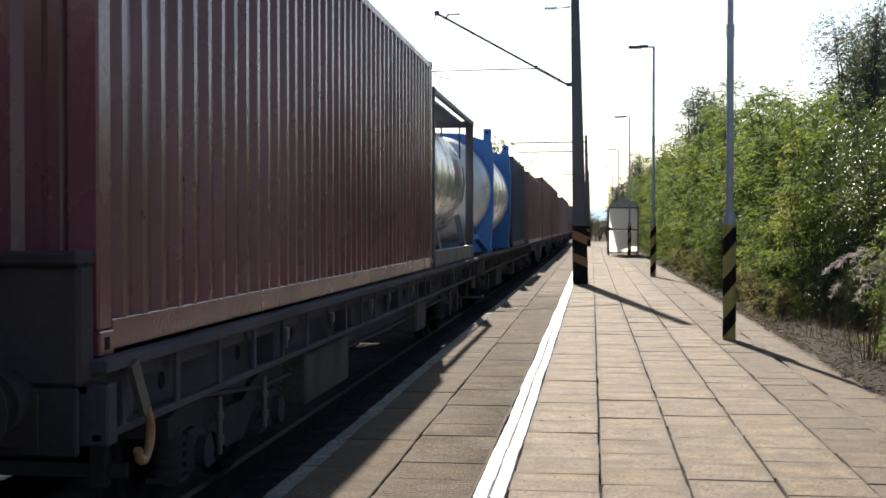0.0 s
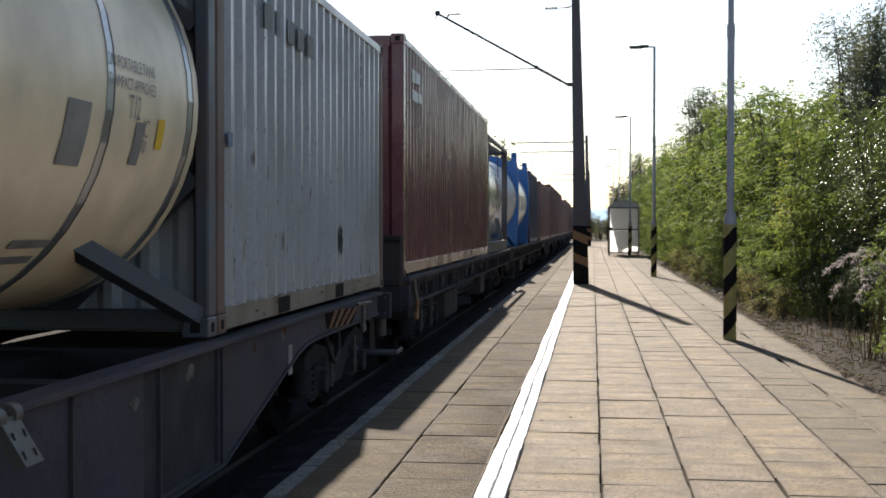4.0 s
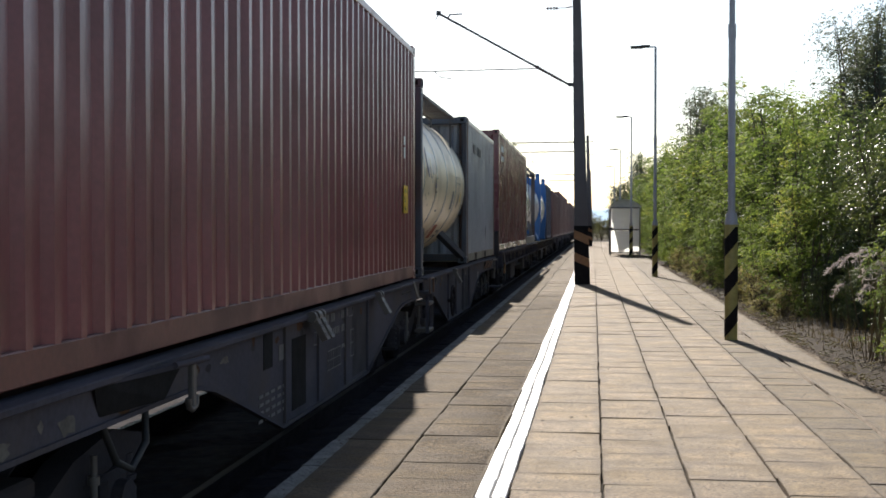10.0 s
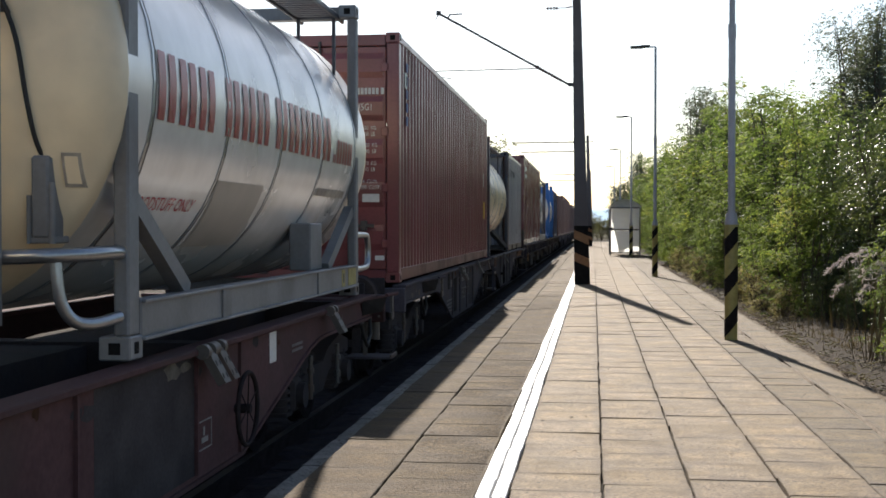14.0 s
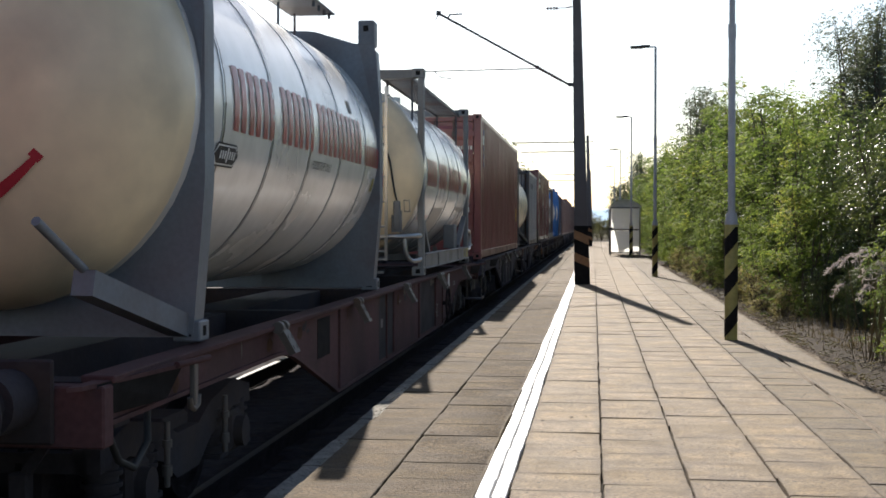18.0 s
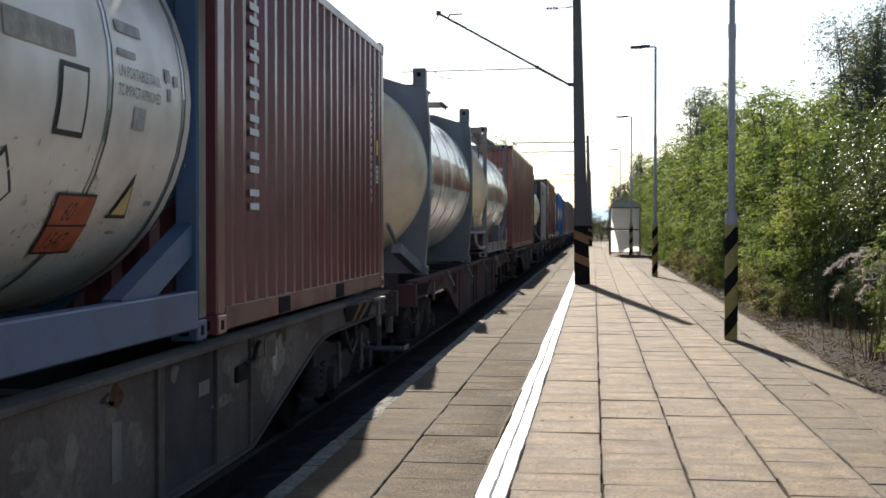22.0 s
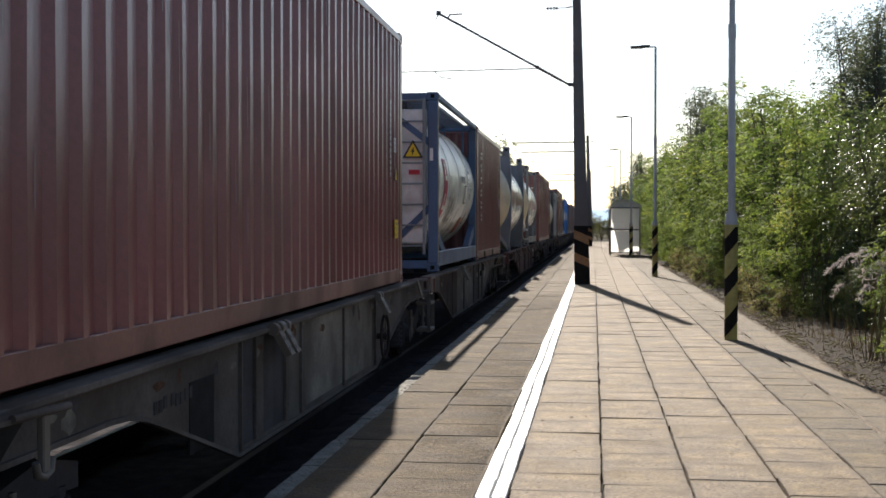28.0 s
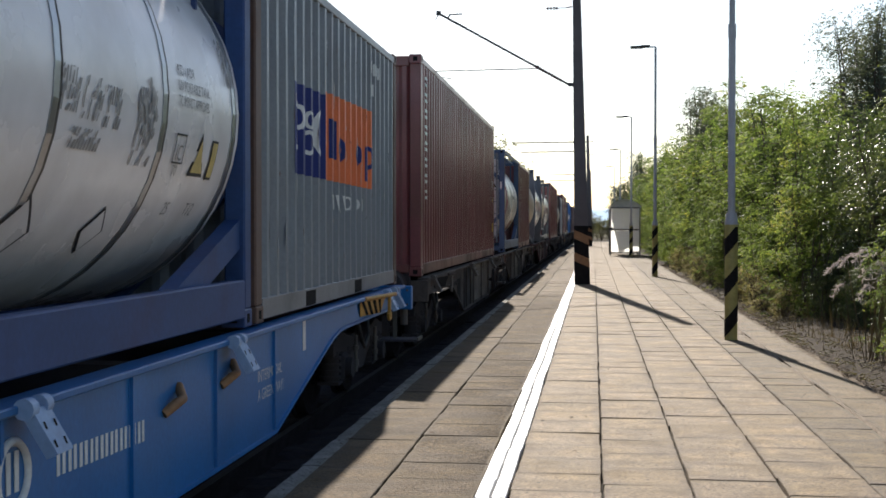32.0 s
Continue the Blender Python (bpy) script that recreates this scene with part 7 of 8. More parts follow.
bars(A, WHITE_INK, 0.0115, [(0.78, 0.936, 0.20, 0.095), (0.93, 0.26, 0.11, 0.055)], back=True)
part("seal_plate", Shape().rod((-0.05, 0.016, 2.24), (-0.05, 0.012, 2.24), 0.10, n=20), WHITE_INK, A, "round white seal plate")

V1 = thing("tank_container", "pearl white tank container in a light grey frame with ladder", "tank container", group="tank containers")
tank_frame(V1, FRAME_SILVER, 6.058, high=2.74, bottom_rail=True, rail_z=(0.09, 0.29), strut=0, braces=False, post=0.08, low_beam=False)
barrel(V1, PEARL, 0.0, 6.40, 1.22, 1.40, (0.35, 1.70, 3.06, 4.45, 5.84), dish=0.42, cap=CREAM, bulge=2.4)
tank_fittings(V1, 6.058, 1.40, 1.22, FRAME_DARK, wy=(0.1, 6.2), deck_z=2.62)
for x0, x1 in ((0.97, 1.15), (-1.15, -0.97)):
    part("saddle", Shape().box(x0, x1, 4.27, 4.70, 0.29, 0.68, 0.01), FRAME_SILVER, V1, "broad grey saddle plate")
for ya, yb in ((0.15, 1.1), (5.9, 4.95)):
    part("brace", Shape().bar((1.15, ya, 0.80), (1.12, yb, 0.29), 0.08, 0.10), FRAME_SILVER, V1)
for y in (1.62, 4.3):
    part("splice_plate", Shape().box(1.219, 1.231, y - 0.09, y + 0.09, 0.085, 0.295, 0.003), FRAME_SILVER, V1)
part("rail_lip", Shape().box(1.219, 1.242, 0.16, 5.898, 0.275, 0.292, 0.003).box(1.219, 1.242, 0.16, 5.898, 0.088, 0.105, 0.003), FRAME_SILVER, V1, "lips of the grey channel rail")
steps_up = ladder(V1, BAND, 0.42, 0.80, 0.21, 2.45, y=-0.53, step=0.32)
part("rung", Shape().rod((0.42, -0.53, 0.225), (0.80, -0.53, 0.225), 0.014, n=8), BAND, steps_up)
for x in (0.42, 0.80):
    part("ladder_stay", Shape().rod((x, -0.53, 2.35), (x, 0.04, 2.35), 0.014, n=8), BAND, V1)
part("bumper_loop", Shape().path(eased([(1.15, 5.98, 0.57), (1.15, 6.5, 0.57), (1.15, 6.82, 0.56), (1.15, 6.91, 0.50), (1.15, 6.93, 0.38), (1.15, 6.89, 0.28), (1.15, 6.72, 0.24), (1.15, 5.98, 0.235)]), 0.032), BAND, V1, "bright bent bumper tube")
part("bumper_tube", Shape().path(eased([(1.17, 0.03, 0.53), (1.16, -0.2, 0.53), (1.08, -0.38, 0.525), (0.92, -0.46, 0.52), (0.6, -0.47, 0.51), (0.36, -0.47, 0.505), (0.26, -0.47, 0.48), (0.22, -0.47, 0.42), (0.215, -0.47, 0.25)]), 0.034), BAND, V1, "bright bumper tube bent down at one end")
part("bumper_leg", Shape().bar((0.222, -0.47, 0.27), (0.228, -0.47, -0.03), 0.10, 0.08).bar((0.26, -0.47, 0.03), (0.75, -0.42, 0.06), 0.03, 0.03), FRAME_SILVER, V1, "dull grey square leg of the bumper")
part("bumper_drop", Shape().path(eased([(1.02, -0.40, 0.52), (1.03, -0.40, 0.38), (1.045, -0.385, 0.29), (1.08, -0.34, 0.22), (1.13, -0.24, 0.20), (1.18, -0.04, 0.22)]), 0.03), BAND, V1, "bright bent drop tube")
part("valve_box", Shape().box(0.86, 0.945, -0.31, -0.13, 0.60, 0.985, 0.012).rod((0.845, -0.29, 0.575), (0.845, -0.29, 0.80), 0.014, n=8).rod((0.955, -0.29, 0.575), (0.955, -0.29, 0.86), 0.016, n=8).box(0.84, 0.97, -0.30, -0.13, 0.575, 0.61, 0.006), FRAME_SILVER, V1, "grey valve cabinet on the tank end")
part("cable", Shape().path(eased([(0.90, -0.27, 0.98), (0.885, -0.325, 1.08), (0.86, -0.352, 1.25), (0.80, -0.364, 1.58), (0.64, -0.364, 1.90), (0.46, -0.346, 2.15)]), 0.012), RUBBER, V1)
part("label_plate", Shape().box(1.2195, 1.2225, 5.52, 5.88, 0.115, 0.265), YELLOW, V1, "faded yellow rail plate")
part("label_plate", Shape().box(1.2195, 1.2225, 5.22, 5.36, 0.115, 0.265), YELLOW, V1, "small faded yellow rail plate")
part("label_mark", Shape().box(1.2226, 1.2236, 5.265, 5.315, 0.15, 0.23), BLACK_INK, V1)
skin_letters(V1, NAME_RED, 0, 1.40, 1.22, -0.19, ((0.42, 1.48, 3, 0.36), (1.65, 2.76, 3, 0.36), (2.89, 4.83, 5, 0.36), (4.88, 5.0, 1, 0.07), (5.03, 5.74, 3, 0.20)))
skin_patch(V1, STAIN, 0, 1.40, 1.22, 4.55, 5.70, 0.07, -0.50, "worn_strip", "dull worn strip")
skin_text(V1, BLACK_INK, 0, 1.40, 1.22, "L4AN", 0.13, 5.28, -0.68, 0.62)
skin_patch(V1, DULL_STEEL, 0, 1.40, 1.22, 1.85, 2.95, 0.5, -0.97, "dull_panel", "dull steel panel", taper=-0.1)
skin_text(V1, RED_INK, 0, 1.40, 1.22, "FOODSTUFF ONLY", 0.12, 0.46, -0.69, 1.0)


def end_sign(corners, off, m, name, label=""):
    """Sign bent to the dished end: three or four corners (x, z)."""
    c = list(corners) if len(corners) == 4 else list(corners) + [corners[2]]
    vs, n = [], 6
    for i in range(n + 1):
        for j in range(n + 1):
            u, v = i / n, j / n
            x = (1 - v) * ((1 - u) * c[0][0] + u * c[1][0]) + v * ((1 - u) * c[3][0] + u * c[2][0])
            z = (1 - v) * ((1 - u) * c[0][1] + u * c[1][1]) + v * ((1 - u) * c[3][1] + u * c[2][1])
            q = min(0.999, math.hypot(x, z - 1.40) / 1.22)
            vs.append((x, -0.42 * (1 - q ** 2.4) ** (1 / 2.4) - off, z))
    k = n + 1
    part(name, Shape().add(vs, [(i * k + j, i * k + j + 1, (i + 1) * k + j + 1, (i + 1) * k + j) for i in range(n) for j in range(n)], smooth=True), m, V1, label)


end_sign([(0.46, 1.64), (0.79, 1.64), (0.625, 1.93)], 0.008, BLACK_INK, "sign_edge")
end_sign([(0.51, 1.668), (0.74, 1.668), (0.625, 1.87)], 0.012, YELLOW_INK, "warning_sign", "yellow warning triangle")
end_sign([(0.40, 1.16), (0.735, 1.16), (0.735, 1.37), (0.40, 1.37)], 0.008, RED_INK, "label_plate", "red label plate")
end_sign([(0.985, 0.84), (1.06, 0.84), (1.06, 1.0), (0.985, 1.0)], 0.010, STAIN, "label_plate", "grey outlined label")
end_sign([(0.997, 0.856), (1.048, 0.856), (1.048, 0.984), (0.997, 0.984)], 0.014, CREAM, "label_field")
load(V1, -29.5)

V2 = thing("tank_container", "large pearl tank container with grey end plates and cream end", "tank container", group="tank containers")


def plate_tank(t, length, m, skin, cap, R, cz, overhang):
    W, high = 1.255, 2.66
    barrel(t, skin, -0.1, length + 0.1, R, cz, (0.45, 1.64, 2.83, 4.02, 5.26), dish=overhang, cap=cap, bulge=2.5)
    for y in (0.0, length - 0.20):
        # plate with a round cut-out, in two halves
        for sx in (-1, 1):
            n = 44
            outer, inner = [], []
            edge = [(0.0, 0.02), (W - 0.075, 0.02), (W, 0.9), (W, high - 0.75), (W - 0.045, high - 0.12), (1.0, high - 0.12), (0.55, high + 0.02), (0.0, high + 0.03)]
            for k in range(n + 1):
                a = -math.pi / 2 + math.pi * k / n
                ca, sa = max(1e-6, math.cos(a)), math.sin(a)
                reach = R + 0.015
                for (xa, za), (xb, zb) in zip(edge, edge[1:]):
                    # where the spoke at this angle crosses the plate's outline
                    ex, ez = xb - xa, zb - za
                    det = ca * ez - sa * ex
                    if abs(det) > 1e-9:
                        far_to = (xa * ez - (za - cz) * ex) / det
                        q = (xa * sa - (za - cz) * ca) / det
                        if far_to > 0 and -1e-6 <= q <= 1 + 1e-6:
                            reach = max(reach, far_to)
                inner.append((sx * (R - 0.02) * ca, cz + (R - 0.02) * sa))
                outer.append((sx * reach * ca, cz + reach * sa))
            vs = [(x, yy, z) for yy in (y, y + 0.18) for line in (outer, inner) for x, z in line]
            q = n + 1
            fs = []
            for k in range(n):
                fs += [(k, k + 1, q + k + 1, q + k), (2 * q + k, 3 * q + k, 3 * q + k + 1, 2 * q + k + 1), (k, 2 * q + k, 2 * q + k + 1, k + 1)]
            part("end_plate", Shape().add(vs, fs), m, t, "solid steel end plate round the barrel")
            part("corner_casting", cached(("corner_casting", m.name), casting_shape, [m, BLACK]), m, t, at=Matrix.Translation((sx * 1.14, y + 0.005, -0.004)))
            part("lifting_block", Shape().box(min(sx * 1.03, sx * 1.20), max(sx * 1.03, sx * 1.20), y - 0.01, y + 0.19, high - 0.14, high + 0.12, 0.012), m, t)
            # black patch gives the lifting block's hole its shade
            part("block_hole", Shape().box(min(sx * 1.085, sx * 1.14), max(sx * 1.085, sx * 1.14), y - 0.013, y - 0.01, high + 0.005, high + 0.065), BLACK, t)
            part("corner_post", Shape().add([(sx * x, yy, z) for yy in (y - 0.006, y + 0.004) for x, z in ((1.035, high - 0.13), (W - 0.05, high - 0.13), (W - 0.004, high - 0.75), (W - 0.02, 1.55), (1.19, 1.85))], [(0, 1, 2, 3, 4), (9, 8, 7, 6, 5)] + [(k, k + 5, (k + 1) % 5 + 5, (k + 1) % 5) for k in range(5)]), m, t, "raised corner post of the end plate")
    for sx in (-1, 1):
        part("stub_arm", Shape().bar((sx * 1.10, 0.05, 0.08), (sx * 0.97, -1.06, 0.38), 0.12, 0.13), m, t)
        part("tail_pipe", Shape().rod((sx * 0.96, -1.02, 0.44), (sx * 0.93, -1.5, 0.68), 0.024), m, t)


plate_tank(V2, 6.15, FRAME_GREY, PEARL, CREAM, 1.235, 1.405, 0.80)
tank_fittings(V2, 6.15, 1.405, 1.235, FRAME_GREY, wy=(0.4, 5.8), walkway=False)
for ya, yb in ((1.8, 3.0), (4.5, 5.4)):
    deck = Shape().box(0.45, 0.90, ya, yb, 2.745, 2.765, 0.005)
    for k in range(4):
        deck.rod((0.86, ya + 0.1 + (yb - ya - 0.2) * k / 3, 2.695), (0.86, ya + 0.1 + (yb - ya - 0.2) * k / 3, 2.745), 0.014, n=8)
    for yy in (ya + 0.12, yb - 0.12):
        deck.bar((0.52, yy, 2.45), (0.52, yy, 2.75), 0.02, 0.02)
    part("walkway", deck, FRAME_DARK, V2, "dark walkway plate on stays")
skin_letters(V2, NAME_RED, 0, 1.405, 1.235, -0.155, ((0.67, 1.74, 3, 0.41), (1.92, 3.0, 3, 0.41), (3.14, 5.10, 5, 0.41), (5.20, 6.0, 4, 0.20)))
skin_text(V2, BLACK_INK, 0, 1.405, 1.235, "FOODSTUFF ONLY", 0.10, 2.97, -0.29, 0.86)
for m, g, o in ((BLACK_INK, 0.0, 0.004), (WHITE_INK, 0.012, 0.006), (BLACK_INK, 0.022, 0.008)):
    skin_poly(V2, m, 0, 1.405, 1.235, [(0.40 + g, -0.39 + g), (0.80 - g, -0.39 + g), (0.87 - g, -0.315), (0.80 - g, -0.24 - g), (0.40 + g, -0.24 - g), (0.33 + g, -0.315)], o, "maker_plate", "black six-sided maker plate with a white rule")
for k in range(7):
    skin_patch(V2, WHITE_INK, 0, 1.405, 1.247, 0.44 + 0.048 * k, 0.468 + 0.048 * k, 0.05 if k != 3 else 0.09, -0.34 if k != 3 else -0.36, "maker_mark")
skin_patch(V2, BLACK_INK, 0, 1.405, 1.235, 4.56, 4.70, 0.12, 0.3, "label_plate")
skin_patch(V2, YELLOW, 0, 1.405, 1.235, 5.75, 5.87, 0.13, -0.40, "label_plate")
# red painted curve and spot on the dished end
def on_dish(x, z, off=0.012):
    r = min(0.999, math.hypot(x, z - 1.405) / 1.235)
    return (x, -0.1 - 0.80 * (1 - r ** 2.5) ** 0.4 - off, z)
def dish_line(pts, w):
    s = Shape()
    vs = []
    for (x, z), (x2, z2) in zip(pts, pts[1:] + [(2 * pts[-1][0] - pts[-2][0], 2 * pts[-1][1] - pts[-2][1])]):
        d = Vector((x2 - x, z2 - z)).normalized()
        for k in (-1, 1):
            taper = w * (1.0 - 0.6 * (x / 0.62) ** 2) if len(pts) > 9 else w
            vs.append(on_dish(x - d.y * k * taper / 2, z + d.x * k * taper / 2))
    n = len(pts)
    return s.add(vs, [(2 * k, 2 * k + 1, 2 * k + 3, 2 * k + 2) for k in range(n - 1)])
curve = [(-0.62 + 1.24 * k / 20, 0.68 + 0.86 * (-0.62 + 1.24 * k / 20) ** 2) for k in range(21)]
part("painted_curve", dish_line(curve, 0.085), RED_INK, V2, "red painted curve")
for sx in (-1, 1):
    part("curve_tip", dish_line([(sx * 0.598, 1.04), (sx * 0.61, 1.028), (sx * 0.63, 1.008), (sx * 0.642, 0.996)], 0.045), RED_INK, V2, "rounded end of the curve")
spot = Shape()
vs = [on_dish(0.08, 1.78)]
for q in (0.35, 0.7, 1.0):
    vs += [on_dish(0.08 + 0.31 * q * math.cos(2 * math.pi * k / 28), 1.78 + 0.31 * q * math.sin(2 * math.pi * k / 28)) for k in range(28)]
fs = [(0, 1 + k, 1 + (k + 1) % 28) for k in range(28)]
for q in (1, 29):
    fs += [(q + k, q + 28 + k, q + 28 + (k + 1) % 28, q + (k + 1) % 28) for k in range(28)]
spot.add(vs, fs, smooth=True)
part("painted_spot", spot, RED_INK, V2, "red painted spot")
load(V2, -39.15)

Hc = load(box_container(6.058, 2.591, RED3, "red-brown twenty-foot container with white lettering", pockets=True), -48.72)
for k in range(6):
    bars(Hc, WHITE_INK, 1.2175, [(0.72, 1.99 - 0.245 * k, 0.22, 0.045), (0.72, 2.08 - 0.245 * k, 0.22, 0.045)], name="letter_bar")
digits_down(Hc, WHITE_INK, 5.26, 2.0, 14, 0.06, 0.055, 0.085)
bars(Hc, WHITE_INK, 1.2175, [(5.56, 1.10, 0.13, 0.02), (5.56, 1.26, 0.13, 0.02), (5.56, 1.12, 0.02, 0.14), (5.67, 1.12, 0.02, 0.14), (5.60, 1.14, 0.05, 0.04), (5.60, 1.2, 0.05, 0.04)])
bars(Hc, YELLOW_INK, 1.2175, [(5.58, 1.39, 0.09, 0.15)])
rc = random.Random(12)
def scratches(t, n, y0, y1, z0, z1):
    """Fine pale scrapes down the outer ribs."""
    for k in range(n):
        y, z, h = 0.16 + 0.2732 * (int(rc.uniform(y0, y1) / 0.2732) + 0.67) + rc.choice((-0.05, 0.05)), rc.uniform(z0, z1), rc.uniform(0.06, 0.5)
        lean = rc.uniform(-0.012, 0.012)
        part("scratch", Shape().add([(1.2152, y, z), (1.2152, y + 0.008, z), (1.2152, y + 0.006 + lean, z + h), (1.2152, y + lean, z + h)], [(0, 1, 2, 3)]), GREY_INK, t)


scratches(Hc, 14, 0.9, 5.4, 0.5, 2.0)

T2 = thing("tank_container", "stained off-white tank container in a blue steel frame", "tank container", group="tank containers")
tank_frame(T2, FRAME_BLUE, 6.058, bottom_rail=True, top_rail=True, rail_z=(0.07, 0.29), strut=0)
for ya, yb in ((0.10, 1.22), (5.96, 4.84)):
    part("gusset", Shape().bar((1.13, ya, 0.60), (1.13, yb, 0.22), 0.10, 0.17), FRAME_BLUE, T2, "slanting blue gusset")
barrel(T2, OFFWHITE, 0.3, 5.86, 1.19, 1.36, (0.45, 1.75, 3.2, 4.65, 5.72), dish=0.16, cap=PEARL)
tank_fittings(T2, 6.058, 1.36, 1.19, FRAME_BLUE, wy=(0.3, 5.8))
part("walkway", Shape().box(0.25, 0.6, 0.3, 5.8, 2.50, 2.54, 0.006), FRAME_DARK, T2)
ladder(T2, FRAME_SILVER, 0.68, 1.02, 0.25, 2.5)
part("end_cover", Shape().box(-0.95, 0.64, 0.03, 0.10, 0.30, 2.40, 0.02).box(0.64, 1.05, 0.05, 0.10, 0.40, 2.35, 0.02), END_WHITE, T2, "stained white end cover")
back_text("22T6", 0.14, BLACK_INK, T2, -0.09, 0.02, 1.985, 0.7)
bars(T2, WHITE_INK, 0.0185, [(-0.19 + 0.115 * k, 1.545, 0.085, 0.09) for k in range(3)] + [(-0.20 + 0.07 * k, 1.37, 0.05, 0.02) for k in range(5)], back=True)
bars(T2, CRIMSON, 0.0165, [(-0.185, 1.545, 0.022, 0.06), (-0.13, 1.545, 0.022, 0.06), (-0.045, 1.545, 0.03, 0.03), (0.075, 1.57, 0.05, 0.065)], back=True)
bars(T2, NAVY_INK, 0.022, [(-0.23, 1.295, 0.13, 0.03), (-0.08, 1.30, 0.12, 0.025), (0.06, 1.295, 0.10, 0.03)], back=True)
bars(T2, BLACK_INK, 0.022, [(-0.01 + 0.085 * k, 2.15, 0.055, 0.115) for k in range(6)], back=True)
for body, sz, x, z, wd in (("36 000KG", 0.085, -0.215, 1.885, 0.66), ("79 365LB", 0.085, 0.265, 1.885, 0.92), ("3 740KG", 0.085, -0.18, 1.80, 0.68), ("8 245LB", 0.085, 0.30, 1.80, 0.95), ("00 UIC RAILWAY", 0.062, -0.215, 1.735, 0.70), ("34000KG", 0.062, 0.335, 1.735, 0.68)):
    back_text(body, sz, BLACK_INK, T2, x, 0.02, z, wd)
bars(T2, CRIMSON, 0.022, [(-0.215, 1.40, 0.38, 0.285)], back=True, name="emblem")
warning_triangle(T2, -0.045, 0.86, 1.64, 0.30, back=True)
part("label_plate", Shape().box(0.80, 0.96, -0.05, -0.045, 1.40, 1.47), RED_INK, T2, "red label plate")
d = Shape()
x, z = 0.21, 0.69
d.add([(x - 0.17, 0.024, z - 0.02), (x - 0.02, 0.024, z - 0.17), (x + 0.17, 0.024, z + 0.02), (x - 0.02, 0.024, z + 0.17)], [(0, 1, 2, 3)], 0)
d.add([(x - 0.155, 0.021, z - 0.02), (x - 0.02, 0.021, z - 0.155), (x + 0.155, 0.021, z + 0.02), (x - 0.02, 0.021, z + 0.155)], [(0, 1, 2, 3)], 1)
for a, b, c2, e, h in ((0.0, -0.05, 0.0, 0.06, 0.012), (0.0, 0.0, -0.04, 0.05, 0.008), (0.0, 0.01, 0.03, 0.07, 0.008), (0.0, 0.02, -0.015, 0.085, 0.006)):
    d.add([(x - 0.04 + a - h, 0.0185, z + b), (x - 0.04 + a + h, 0.0185, z + b), (x - 0.04 + c2 + h * 0.5, 0.0185, z + e), (x - 0.04 + c2 - h * 0.5, 0.0185, z + e)], [(0, 1, 2, 3)], 0)
d.add([(x - 0.05, 0.0185, z - 0.06), (x + 0.07, 0.0185, z - 0.055), (x + 0.05, 0.0185, z - 0.02), (x + 0.02, 0.0185, z - 0.04)], [(0, 1, 2, 3)], 0)
part("placard", d, [BLACK_INK, WHITE_INK], T2, "diamond hazard placard with a bare tree")
for n, (x, z, w, h, m) in enumerate(((0.14, 1.04, 0.36, 0.32, STAIN), (-0.20, 1.05, 0.32, 0.30, STAIN), (-0.09, 0.80, 0.46, 0.26, STAIN), (0.22, 0.68, 0.44, 0.40, STAIN), (-0.32, 0.84, 0.26, 0.3, OLD_STAIN), (0.36, 1.54, 0.34, 0.26, OLD_STAIN), (0.44, 1.40, 0.34, 0.30, OLD_STAIN), (0.47, 1.62, 0.28, 0.16, OLD_STAIN), (0.05, 1.27, 0.3, 0.12, OLD_STAIN))):
    o = [(w / 2 * p * rs.uniform(0.72, 1.15), h / 2 * q * rs.uniform(0.72, 1.15)) for p, q in ((-1, 0), (-0.75, -0.25), (-0.5, -0.5), (-0.25, -0.75), (0, -1), (0.25, -0.75), (0.5, -0.5), (0.75, -0.25), (1, 0), (0.75, 0.25), (0.5, 0.5), (0.25, 0.75), (0, 1), (-0.25, 0.75), (-0.5, 0.5), (-0.75, 0.25))]
    depth = 0.0266 + 0.0003 * n
    part("stain", Shape().add([(x + p, depth, z + q) for p, q in o], [tuple(range(16))]), m, T2, "brown-grey rest of a removed placard")
for k in range(90):
    x, z = rs.gauss(0.30, 0.20), rs.gauss(1.15, 0.30)
    o = blot(rs, rs.uniform(0.008, 0.05), rs.uniform(0.008, 0.06), 7)
    part("stain", Shape().add([(x + p, 0.0262 + 0.00002 * k, z + q) for p, q in o], [tuple(range(7))]), STAIN if k % 2 else OLD_STAIN, T2)
for ya in (0.01, 5.92):
    part("worn_face", Shape().box(1.2142, 1.2165, ya, ya + 0.128, 0.14, 2.44), TAN_RAIL, T2, "weathered tan outer face of a post")
part("worn_patch", Shape().box(1.10, 1.15, -0.014, -0.008, 1.60, 1.78), END_WHITE, T2, "scraped pale patch on the post")
bars(T2, BLACK_INK, 0.026, [(0.42, 0.36, 0.20, 0.004), (0.42, 0.48, 0.20, 0.004), (0.42, 0.36, 0.004, 0.12), (0.618, 0.36, 0.004, 0.12)] + [(0.45 + 0.05 * k, 0.40, 0.035, 0.012) for k in range(3)], back=True)
# black plate paints the recess's shade; the cover behind it is whole
vb = part("valve_box", Shape().box(-0.22, 0.32, 0.015, 0.028, 0.20, 0.43, 0.005), BLACK, T2, "valve recess as a black plate, shade painted in")
part("recess_rim", Shape().box(-0.25, 0.35, 0.0, 0.028, 0.43, 0.455, 0.004).box(-0.25, -0.22, 0.0, 0.028, 0.20, 0.43).box(0.32, 0.35, 0.0, 0.028, 0.20, 0.43), END_WHITE, vb, "pale rim of the recess")
